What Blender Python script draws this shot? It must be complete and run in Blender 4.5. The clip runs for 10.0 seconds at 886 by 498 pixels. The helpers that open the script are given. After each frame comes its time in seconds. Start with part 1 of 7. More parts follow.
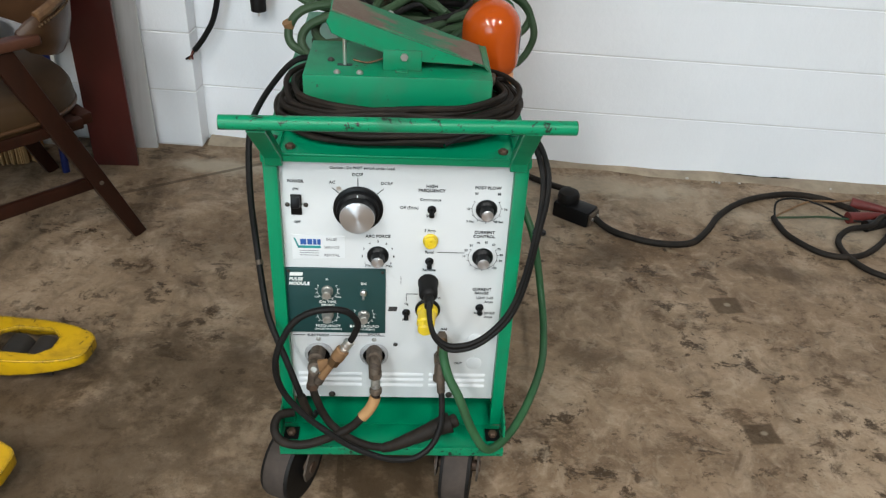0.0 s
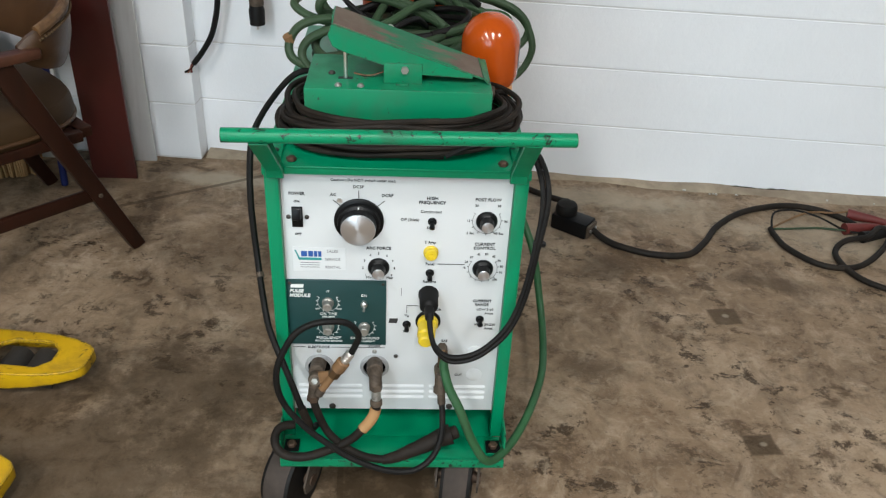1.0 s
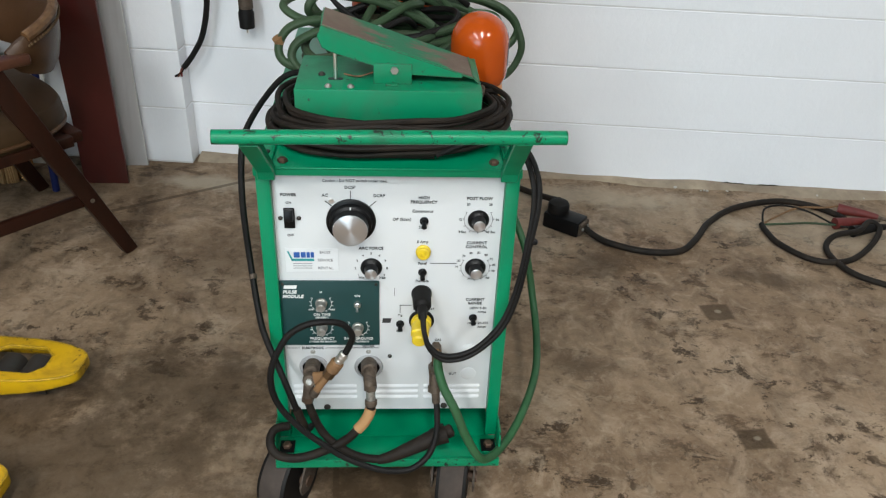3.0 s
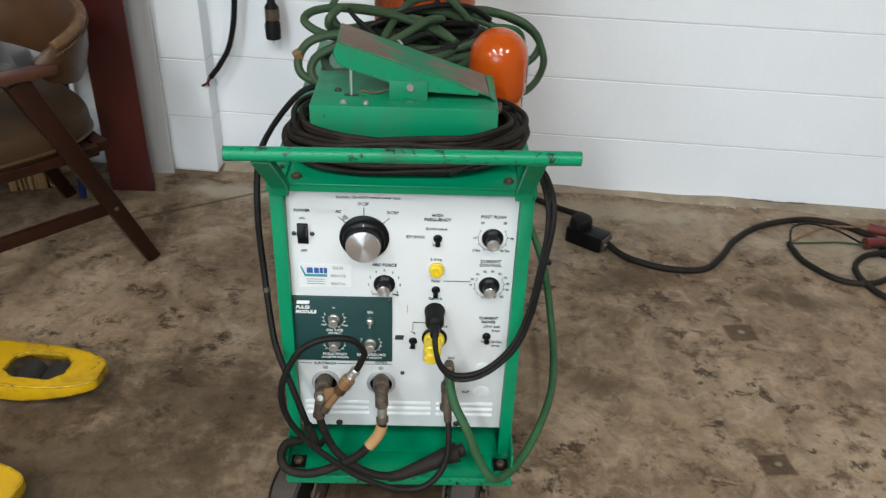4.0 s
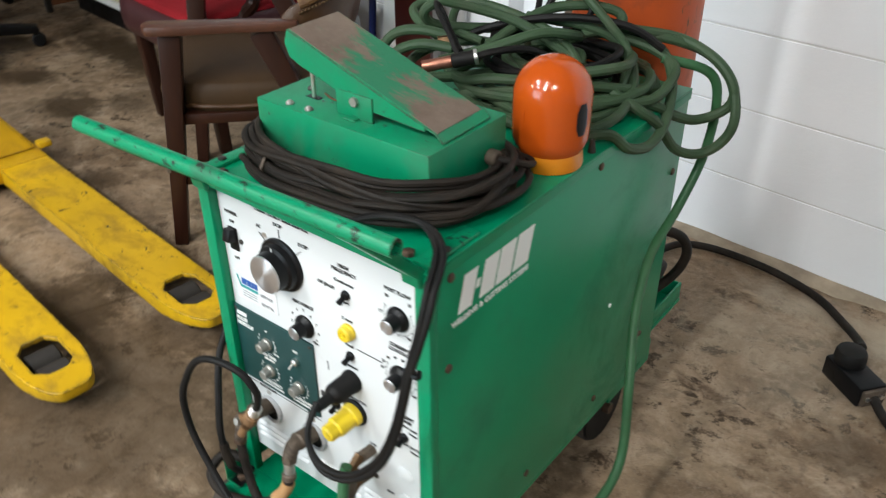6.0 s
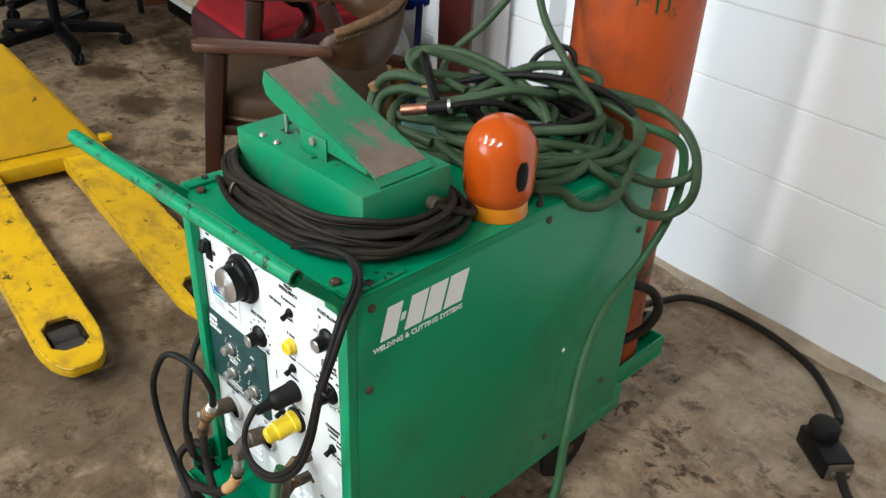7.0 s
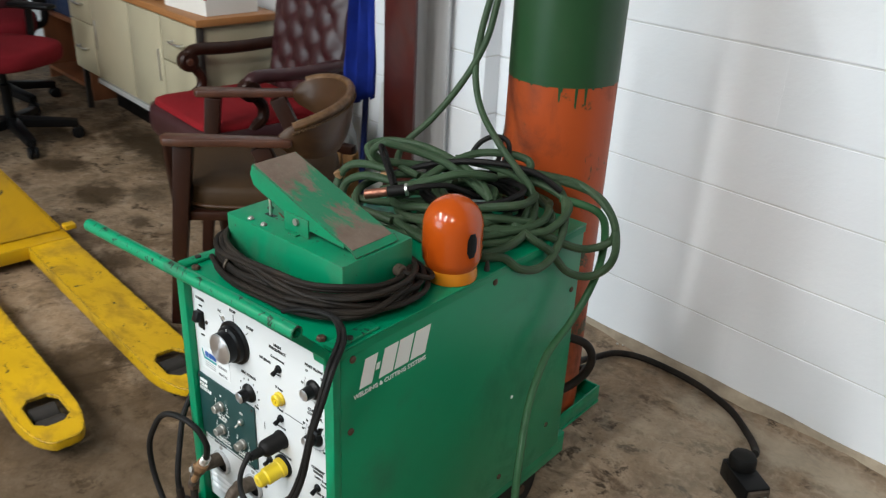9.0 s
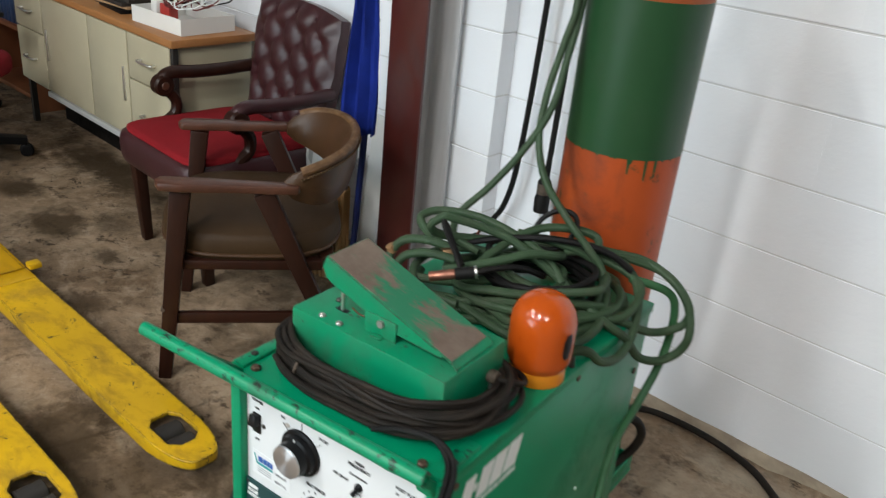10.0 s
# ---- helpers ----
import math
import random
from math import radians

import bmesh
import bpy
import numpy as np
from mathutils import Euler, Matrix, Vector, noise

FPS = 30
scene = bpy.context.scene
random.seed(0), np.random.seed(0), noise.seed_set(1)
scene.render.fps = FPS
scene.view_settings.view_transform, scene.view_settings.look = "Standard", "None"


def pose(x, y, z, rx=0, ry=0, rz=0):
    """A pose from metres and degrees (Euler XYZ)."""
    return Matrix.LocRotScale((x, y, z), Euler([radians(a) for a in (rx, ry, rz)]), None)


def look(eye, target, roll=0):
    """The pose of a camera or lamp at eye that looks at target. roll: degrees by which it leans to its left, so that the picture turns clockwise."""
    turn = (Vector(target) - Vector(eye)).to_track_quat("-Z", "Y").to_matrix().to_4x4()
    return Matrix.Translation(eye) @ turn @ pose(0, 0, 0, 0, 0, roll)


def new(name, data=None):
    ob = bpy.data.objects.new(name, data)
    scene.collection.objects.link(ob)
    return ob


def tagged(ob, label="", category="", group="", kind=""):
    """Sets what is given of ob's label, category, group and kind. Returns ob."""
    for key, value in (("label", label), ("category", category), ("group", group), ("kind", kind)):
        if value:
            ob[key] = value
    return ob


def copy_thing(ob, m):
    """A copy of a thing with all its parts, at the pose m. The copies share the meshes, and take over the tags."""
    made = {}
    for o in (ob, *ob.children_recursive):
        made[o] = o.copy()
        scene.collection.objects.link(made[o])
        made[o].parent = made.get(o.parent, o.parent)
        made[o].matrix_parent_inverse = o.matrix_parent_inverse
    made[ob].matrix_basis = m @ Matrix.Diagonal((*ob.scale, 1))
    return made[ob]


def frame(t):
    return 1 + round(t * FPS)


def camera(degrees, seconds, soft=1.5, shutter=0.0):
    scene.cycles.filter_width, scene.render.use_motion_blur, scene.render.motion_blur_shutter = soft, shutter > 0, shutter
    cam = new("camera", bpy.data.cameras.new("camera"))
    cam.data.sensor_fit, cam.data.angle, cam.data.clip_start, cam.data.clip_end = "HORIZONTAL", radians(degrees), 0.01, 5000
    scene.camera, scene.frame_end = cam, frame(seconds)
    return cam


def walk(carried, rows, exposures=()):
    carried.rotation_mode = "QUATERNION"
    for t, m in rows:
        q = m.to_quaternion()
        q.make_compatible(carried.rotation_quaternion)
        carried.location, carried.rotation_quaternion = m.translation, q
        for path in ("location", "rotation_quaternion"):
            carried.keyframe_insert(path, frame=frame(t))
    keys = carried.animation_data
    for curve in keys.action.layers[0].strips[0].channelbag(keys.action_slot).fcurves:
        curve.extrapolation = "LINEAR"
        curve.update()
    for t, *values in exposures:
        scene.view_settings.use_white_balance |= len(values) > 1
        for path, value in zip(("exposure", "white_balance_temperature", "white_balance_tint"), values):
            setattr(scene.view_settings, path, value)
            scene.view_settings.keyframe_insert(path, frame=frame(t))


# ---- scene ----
cam = camera(56.2, 10.0, soft=1.25, shutter=0.5)
EXPOSURES = [(0.0, 0.0), (2.0, -0.04), (4.0, -0.02), (5.0, 0.07), (6.3, 0.45), (6.5, 0.46), (7.0, 0.5), (7.5, 0.52), (8.0, 0.24), (8.5, 0.12), (9.0, 0.17), (9.5, 0.18), (10.0, 0.13)]
PATH = [
    (0, (0.014, -1.172, 1.336), (0.108, 0.502, 0.246), 3.0),
    (0.5, (0.008, -1.175, 1.338), (0.091, 0.51, 0.265), 2.7),
    (1, (0.007, -1.177, 1.338), (0.109, 0.513, 0.273), 3.0),
    (1.5, (0.008, -1.177, 1.338), (0.122, 0.512, 0.274), 3.1),
    (2, (0.012, -1.18, 1.337), (0.131, 0.509, 0.272), 2.6),
    (3.5, (0.008, -1.183, 1.337), (0.122, 0.512, 0.281), 2.3),
    (4, (0.036, -1.165, 1.347), (0.082, 0.537, 0.299), 2.2),
    (4.5, (0.125, -1.028, 1.329), (-0.029, 0.671, 0.286), 1.7),
    (5, (0.279, -0.776, 1.290), (-0.205, 0.841, 0.220), -1.3),
    (5.2, (0.358, -0.714, 1.268), (-0.301, 0.846, 0.203), -2.7),
    (6.3, (0.775, -0.543, 1.283), (-0.323, 0.728, 0.196), 1.1),
    (6.5, (0.79, -0.503, 1.293), (-0.331, 0.745, 0.204), 1.5),
    (7, (0.895, -0.529, 1.353), (-0.305, 0.688, 0.315), 2.7),
    (7.5, (1.039, -0.6, 1.45), (-0.255, 0.636, 0.557), 4.0),
    (8, (1.083, -0.624, 1.624), (-0.324, 0.649, 0.995), 3.9),
    (8.5, (1.105, -0.687, 1.493), (-0.221, 0.624, 0.773), 4.0),
    (9, (1.012, -0.71, 1.442), (-0.147, 0.67, 0.575), 2.7),
    (9.5, (0.84, -0.765, 1.516), (-0.189, 0.721, 0.661), 5.1),
    (10, (0.675, -0.74, 1.514), (-0.337, 0.755, 0.654), 5.8),
]
walk(cam, [(t, look(eye, target, roll)) for t, eye, target, roll in PATH], EXPOSURES)
# ---- world and light ----
world = bpy.data.worlds.new("world")
scene.world = world
world.use_nodes = True
wn = world.node_tree.nodes
sky = wn.new("ShaderNodeTexSky")
sky.sky_type, sky.sun_disc = 'NISHITA', False
sky.sun_elevation, sky.sun_rotation = radians(40), radians(180)
world.node_tree.links.new(sky.outputs[0], wn["Background"].inputs[0])
wn["Background"].inputs[1].default_value = 0.12


def area(name, m, sx, sy, watts, colour):
    data = bpy.data.lights.new(name, 'AREA')
    data.shape, data.size, data.size_y, data.energy, data.color = 'RECTANGLE', sx, sy, watts, colour
    ob = new(name, data)
    ob.matrix_world = m
    return ob


# daylight through the open bay door behind the camera
area("bay_door_daylight", look((-2.2, -6.9, 1.9), (0.0, 1.5, 0.7)), 3.4, 3.2, 155, (0.62, 0.86, 1.0))
LAMPS = [(-1.7, -2.9), (0.3, -2.9), (2.3, -2.9), (-1.7, -4.6), (0.3, -4.6), (-4.4, -4.6)]
for lx, ly in LAMPS:
    area("ceiling_lamp_light", pose(lx, ly, 3.86), 0.22, 1.15, 86, (0.955, 0.975, 0.97))


# ---- materials ----
def mix(t, a, b, fac, mode='MIX'):
    n = t.nodes.new("ShaderNodeMix")
    n.data_type, n.blend_type = 'RGBA', mode
    for s, v in ((0, fac), (6, a), (7, b)):
        if hasattr(v, "is_output"):
            t.links.new(v, n.inputs[s])
        elif s == 0:
            n.inputs[0].default_value = v
        else:
            n.inputs[s].default_value = (*v[:3], 1)
    return n.outputs[2]


def noise_tex(t, scale, detail=4, rough=0.55, stretch=(1, 1, 1), distortion=0.0, seed=0.0):
    tc = t.nodes.new("ShaderNodeTexCoord")
    mp = t.nodes.new("ShaderNodeMapping")
    mp.inputs["Scale"].default_value = stretch
    mp.inputs["Location"].default_value = (seed, seed * 0.7, seed * 1.3)
    n = t.nodes.new("ShaderNodeTexNoise")
    n.inputs["Scale"].default_value, n.inputs["Detail"].default_value = scale, detail
    n.inputs["Roughness"].default_value, n.inputs["Distortion"].default_value = rough, distortion
    t.links.new(tc.outputs["Object"], mp.inputs[0])
    t.links.new(mp.outputs[0], n.inputs["Vector"])
    return n.outputs[0]


def ramp(t, v, *stops):
    r = t.nodes.new("ShaderNodeValToRGB")
    e = r.color_ramp.elements
    while len(e) < len(stops):
        e.new(0.5)
    for k, (p, c) in enumerate(stops):
        e[k].position = p
        e[k].color = (c, c, c, 1) if isinstance(c, (int, float)) else (*c, 1)
    t.links.new(v, r.inputs[0])
    return r.outputs[0]


def material(name, colour, rough=0.5, metal=0.0, dirt=None, dirt_scale=9.0, dirt_cut=(0.52, 0.75), dirt_rough=0.8,
             vary=0.12, vary_scale=2.5, grain=60.0, bump=0.12, coat=0.0, chips=None, chip_cut=(0.66, 0.70), chip_scale=22.0,
             stretch=(1, 1, 1), specular=0.5, sheen=0.0, bump_dist=0.002, worn=None, worn_width=0.006, worn_cut=(0.10, 0.16)):
    m = bpy.data.materials.new(name)
    m.use_nodes = True
    t = m.node_tree
    b = t.nodes["Principled BSDF"]
    dark = tuple(c * (1 - vary) for c in colour)
    light = tuple(min(1, c * (1 + vary * 0.8)) for c in colour)
    big = noise_tex(t, vary_scale, 4, 0.6, stretch)
    col = mix(t, dark, light, ramp(t, big, (0.3, 0.0), (0.7, 1.0)))
    fine = noise_tex(t, grain, 4, 0.65, stretch, seed=3.1)
    r = None
    if dirt:
        d = noise_tex(t, dirt_scale, 7, 0.68, stretch, 0.4, seed=7.7)
        dm = ramp(t, d, (dirt_cut[0], 0.0), (dirt_cut[1], 0.85))
        col = mix(t, col, dirt, dm)
        rr = t.nodes.new("ShaderNodeMapRange")
        rr.inputs["To Min"].default_value, rr.inputs["To Max"].default_value = rough, dirt_rough
        t.links.new(dm, rr.inputs["Value"])
        r = rr.outputs[0]
    if chips:
        c = noise_tex(t, chip_scale, 8, 0.72, (1, 1, 1), 0.6, seed=12.3)
        col = mix(t, col, chips, ramp(t, c, (chip_cut[0], 0.0), (chip_cut[1], 1.0)))
    if worn:
        # paint rubbed off along the edges, broken up by grain
        bv = t.nodes.new("ShaderNodeBevel")
        bv.samples = 6
        bv.inputs["Radius"].default_value = worn_width
        geo = t.nodes.new("ShaderNodeNewGeometry")
        dot = t.nodes.new("ShaderNodeVectorMath")
        dot.operation = 'DOT_PRODUCT'
        t.links.new(bv.outputs[0], dot.inputs[0])
        t.links.new(geo.outputs["Normal"], dot.inputs[1])
        away = t.nodes.new("ShaderNodeMath")
        away.operation = 'SUBTRACT'
        away.inputs[0].default_value = 1.0
        t.links.new(dot.outputs["Value"], away.inputs[1])
        rub = noise_tex(t, 55, 6, 0.7, seed=15.0)
        both = t.nodes.new("ShaderNodeMath")
        both.operation = 'MULTIPLY'
        t.links.new(away.outputs[0], both.inputs[0])
        t.links.new(ramp(t, rub, (0.40, 0.0), (0.62, 2.2)), both.inputs[1])
        col = mix(t, col, worn, ramp(t, both.outputs[0], (worn_cut[0], 0.0), (worn_cut[1], 0.9)))
    t.links.new(col, b.inputs["Base Color"])
    if r is None:
        rr = t.nodes.new("ShaderNodeMapRange")
        rr.inputs["To Min"].default_value, rr.inputs["To Max"].default_value = max(0.02, rough - 0.07), min(1, rough + 0.10)
        t.links.new(fine, rr.inputs["Value"])
        r = rr.outputs[0]
    t.links.new(r, b.inputs["Roughness"])
    b.inputs["Metallic"].default_value = metal
    b.inputs["Coat Weight"].default_value = coat
    b.inputs["Coat Roughness"].default_value = 0.12
    b.inputs["Specular IOR Level"].default_value = specular
    if sheen:
        b.inputs["Sheen Weight"].default_value = sheen
    if bump:
        bp = t.nodes.new("ShaderNodeBump")
        bp.inputs["Strength"].default_value, bp.inputs["Distance"].default_value = bump, bump_dist
        t.links.new(fine, bp.inputs["Height"])
        t.links.new(bp.outputs[0], b.inputs["Normal"])
    return m


GREEN = material("machine_green_paint", (0.0, 0.205, 0.092), 0.30, specular=0.28, dirt=(0.03, 0.10, 0.06), dirt_scale=5, dirt_cut=(0.56, 0.95), vary=0.10, bump=0.05, chips=(0.10, 0.085, 0.06), chip_cut=(0.735, 0.76), chip_scale=18)
GREEN_WORN = material("worn_machine_green_paint", (0.0, 0.205, 0.092), 0.36, specular=0.3, dirt=(0.035, 0.07, 0.045), dirt_scale=14, dirt_cut=(0.55, 0.8), vary=0.12, bump=0.08, chips=(0.016, 0.014, 0.011), chip_cut=(0.575, 0.605), chip_scale=60.0, worn=(0.028, 0.022, 0.015), worn_width=0.004, worn_cut=(0.08, 0.16))
PEDAL_GREEN = material("scuffed_pedal_green_paint", (0.0, 0.205, 0.092), 0.42, specular=0.28, dirt=(0.055, 0.115, 0.07), dirt_scale=9, dirt_cut=(0.47, 0.85), vary=0.14, bump=0.10, chips=(0.045, 0.036, 0.026), chip_cut=(0.635, 0.665), chip_scale=34, worn=(0.05, 0.04, 0.028), worn_width=0.0035, worn_cut=(0.07, 0.15))
PANEL_WHITE = material("panel_white_paint", (0.59, 0.605, 0.61), 0.45, specular=0.3, dirt=(0.42, 0.40, 0.36), dirt_scale=6, dirt_cut=(0.60, 1.0), vary=0.03, bump=0.03)
MODULE = material("dark_teal_paint", (0.008, 0.045, 0.045), 0.45, vary=0.15, dirt=(0.05, 0.07, 0.07), dirt_scale=15, dirt_cut=(0.6, 1.0))
BLACK_PLASTIC = material("black_plastic", (0.005, 0.005, 0.0055), 0.36, vary=0.2, specular=0.18, dirt=(0.008, 0.0075, 0.007), dirt_scale=30, dirt_cut=(0.55, 0.9))
CABLE_DUSTY = material("dusty_black_cable", (0.0105, 0.0078, 0.0058), 0.65, vary=0.35, vary_scale=18, specular=0.22, dirt=(0.034, 0.024, 0.0165), dirt_scale=22, dirt_cut=(0.45, 0.8))
BLACK_RUBBER = material("black_cable_rubber", (0.0055, 0.005, 0.0048), 0.6, vary=0.3, vary_scale=20, specular=0.22, dirt=(0.020, 0.016, 0.012), dirt_scale=25, dirt_cut=(0.5, 0.9))
GREEN_HOSE = material("green_hose_rubber", (0.033, 0.062, 0.030), 0.55, vary=0.25, vary_scale=14, specular=0.25, dirt=(0.070, 0.078, 0.050), dirt_scale=18, dirt_cut=(0.5, 0.85), bump=0.15, grain=150)
GAS_HOSE = material("bright_green_hose", (0.026, 0.092, 0.036), 0.5, vary=0.2, vary_scale=14, specular=0.3, dirt=(0.055, 0.095, 0.05), dirt_scale=18, dirt_cut=(0.5, 0.85), bump=0.15, grain=150)
GREY_RUBBER = material("worn_grey_rubber", (0.046, 0.034, 0.027), 0.85, vary=0.45, vary_scale=12, dirt=(0.030, 0.022, 0.017), dirt_scale=22, dirt_cut=(0.45, 0.7), bump=0.4)
KNURLED = material("dull_knurled_metal", (0.40, 0.39, 0.36), 0.42, metal=0.7, vary=0.2, dirt=(0.10, 0.085, 0.06), dirt_scale=60)
GREY_PRINT = material("grey_print", (0.22, 0.22, 0.23), 0.6, vary=0.05, bump=0)


def tread_material():
    """Brown primer with a band of green paint left across the middle."""
    m = bpy.data.materials.new("worn_brown_tread")
    m.use_nodes = True
    t = m.node_tree
    b = t.nodes["Principled BSDF"]
    soft = noise_tex(t, 14, 6, 0.65, seed=2.0)
    brown = mix(t, (0.115, 0.078, 0.058), (0.185, 0.140, 0.110), ramp(t, soft, (0.3, 0.0), (0.7, 1.0)))
    tc = t.nodes.new("ShaderNodeTexCoord")
    sp = t.nodes.new("ShaderNodeSeparateXYZ")
    t.links.new(tc.outputs["Object"], sp.inputs[0])
    patch = noise_tex(t, 11, 8, 0.70, (0.6, 1.3, 1), 0.5, seed=26.0)
    far = t.nodes.new("ShaderNodeMath")
    far.operation = 'MULTIPLY_ADD'
    far.inputs[1].default_value = -3.0
    off = t.nodes.new("ShaderNodeMath")
    off.operation = 'ADD'
    off.inputs[1].default_value = -0.012
    t.links.new(sp.outputs[0], off.inputs[0])
    away = t.nodes.new("ShaderNodeMath")
    away.operation = 'ABSOLUTE'
    t.links.new(off.outputs[0], away.inputs[0])
    t.links.new(away.outputs[0], far.inputs[0])
    t.links.new(patch, far.inputs[2])
    col = mix(t, brown, (0.010, 0.165, 0.080), ramp(t, far.outputs[0], (0.29, 0.0), (0.37, 0.92)))
    dust = noise_tex(t, 38, 7, 0.7, seed=33.0)
    col = mix(t, col, (0.24, 0.20, 0.165), ramp(t, dust, (0.55, 0.0), (0.75, 0.45)))
    col = mix(t, col, (0.04, 0.03, 0.022), ramp(t, dust, (0.28, 0.6), (0.38, 0.0)))
    t.links.new(col, b.inputs["Base Color"])
    b.inputs["Roughness"].default_value, b.inputs["Specular IOR Level"].default_value = 0.72, 0.3
    bp = t.nodes.new("ShaderNodeBump")
    bp.inputs["Strength"].default_value, bp.inputs["Distance"].default_value = 0.4, 0.002
    t.links.new(noise_tex(t, 220, 4, 0.65, seed=3.1), bp.inputs["Height"])
    t.links.new(bp.outputs[0], b.inputs["Normal"])
    return m


PEDAL_TREAD = tread_material()


def spun_metal():
    """Aluminium turned on a lathe: fine rings round the middle."""
    m = bpy.data.materials.new("spun_aluminium")
    m.use_nodes = True
    t = m.node_tree
    b = t.nodes["Principled BSDF"]
    b.inputs["Base Color"].default_value = (0.60, 0.61, 0.64, 1)
    b.inputs["Metallic"].default_value, b.inputs["Roughness"].default_value = 0.9, 0.30
    b.inputs["Anisotropic"].default_value, b.inputs["Anisotropic Rotation"].default_value = 0.92, 0.25
    tg = t.nodes.new("ShaderNodeTangent")
    tg.direction_type, tg.axis = 'RADIAL', 'Y'
    t.links.new(tg.outputs[0], b.inputs["Tangent"])
    return m


CAP_METAL = spun_metal()
STEEL = material("brushed_steel", (0.78, 0.77, 0.75), 0.36, metal=1.0, vary=0.15, grain=120, bump=0.05)
DARK_STEEL = material("dark_steel", (0.07, 0.063, 0.057), 0.5, metal=0.8, dirt=(0.06, 0.04, 0.03), dirt_scale=30, dirt_cut=(0.5, 0.8))
DUSTY_STEEL = material("dusty_caster_steel", (0.085, 0.064, 0.048), 0.7, metal=0.3, vary=0.3, vary_scale=14, dirt=(0.04, 0.028, 0.02), dirt_scale=30, dirt_cut=(0.45, 0.7), bump=0.4)
RING_GREY = material("grey_socket_plastic", (0.34, 0.35, 0.36), 0.4, vary=0.08, dirt=(0.16, 0.14, 0.12), dirt_scale=40, dirt_cut=(0.5, 0.8))
RUSTY = material("rusty_screw_steel", (0.10, 0.062, 0.042), 0.6, metal=0.6, dirt=(0.06, 0.03, 0.02), dirt_scale=60)
CAST_GREY = material("grey_cast_metal", (0.13, 0.127, 0.124), 0.5, metal=0.4, dirt=(0.11, 0.10, 0.09), dirt_scale=30)
BRASS = material("tarnished_brass", (0.135, 0.078, 0.038), 0.48, metal=0.8, dirt=(0.07, 0.045, 0.028), dirt_scale=40, dirt_cut=(0.45, 0.75))
COPPER = material("copper_tube", (0.40, 0.17, 0.115), 0.4, metal=0.9, dirt=(0.16, 0.08, 0.055), dirt_scale=30)
CONNECTOR = material("dusty_connector_metal", (0.11, 0.082, 0.06), 0.6, metal=0.4, dirt=(0.035, 0.024, 0.017), dirt_scale=40, dirt_cut=(0.45, 0.7), bump=0.5)
OCHRE = material("ochre_insulation", (0.19, 0.10, 0.042), 0.65, dirt=(0.06, 0.035, 0.02), dirt_scale=40, dirt_cut=(0.5, 0.75), bump=0.4)
TAN_TAPE = material("tan_tape", (0.40, 0.22, 0.09), 0.75, dirt=(0.38, 0.22, 0.10), dirt_scale=50, dirt_cut=(0.5, 0.8))
YELLOW = material("yellow_plastic", (0.72, 0.52, 0.02), 0.38, dirt=(0.5, 0.34, 0.03), dirt_scale=25, dirt_cut=(0.5, 0.9))
ORANGE_GLOSS = material("glossy_orange_paint", (0.43, 0.066, 0.005), 0.15, vary=0.06, coat=0.06, bump=0.03, grain=30, dirt=(0.34, 0.06, 0.008), dirt_scale=16, dirt_cut=(0.62, 0.9), dirt_rough=0.3)
ORANGE_BASE = material("yellow_orange_paint", (0.60, 0.20, 0.008), 0.3, vary=0.1, dirt=(0.5, 0.2, 0.02), dirt_scale=30)
CYL_ORANGE = material("cylinder_orange_paint", (0.40, 0.068, 0.015), 0.42, vary=0.16, dirt=(0.13, 0.035, 0.018), dirt_scale=7, dirt_cut=(0.47, 0.64), dirt_rough=0.6, chips=(0.03, 0.045, 0.02), chip_cut=(0.585, 0.65), chip_scale=11, stretch=(1, 1, 0.6), specular=0.25)
SHOULDER = material("dull_orange_shoulder_paint", (0.30, 0.072, 0.020), 0.45, specular=0.3, vary=0.12, dirt=(0.20, 0.05, 0.018), dirt_scale=6, dirt_cut=(0.5, 0.85))
CYL_GREEN = material("cylinder_green_paint", (0.013, 0.055, 0.019), 0.38, vary=0.12, dirt=(0.022, 0.055, 0.022), dirt_scale=7, dirt_cut=(0.5, 0.9), specular=0.35)
JACK_YELLOW = material("pallet_jack_yellow_paint", (0.52, 0.295, 0.002), 0.42, vary=0.12, vary_scale=4, dirt=(0.28, 0.16, 0.012), dirt_scale=7, dirt_cut=(0.50, 0.80), chips=(0.035, 0.028, 0.018), chip_cut=(0.665, 0.70), chip_scale=13, bump=0.08, worn=(0.05, 0.035, 0.018), worn_width=0.006, worn_cut=(0.10, 0.2))
JACK_WORN = material("chipped_fork_yellow_paint", (0.56, 0.325, 0.002), 0.45, vary=0.15, vary_scale=5, dirt=(0.20, 0.11, 0.012), dirt_scale=11, dirt_cut=(0.48, 0.72), chips=(0.022, 0.016, 0.010), chip_cut=(0.605, 0.635), chip_scale=24, stretch=(0.6, 1, 1), bump=0.1, worn=(0.030, 0.020, 0.012), worn_width=0.010, worn_cut=(0.05, 0.12))
JACK_BLACK = material("matt_black_paint", (0.004, 0.004, 0.0042), 0.55, specular=0.15, vary=0.2, dirt=(0.008, 0.007, 0.006), dirt_scale=20)
NECK_YELLOW = material("worn_yellow_band", (0.42, 0.26, 0.03), 0.5, dirt=(0.18, 0.11, 0.03), dirt_scale=30, dirt_cut=(0.45, 0.75))
ROLLER = material("dark_roller", (0.020, 0.016, 0.013), 0.7, vary=0.3)
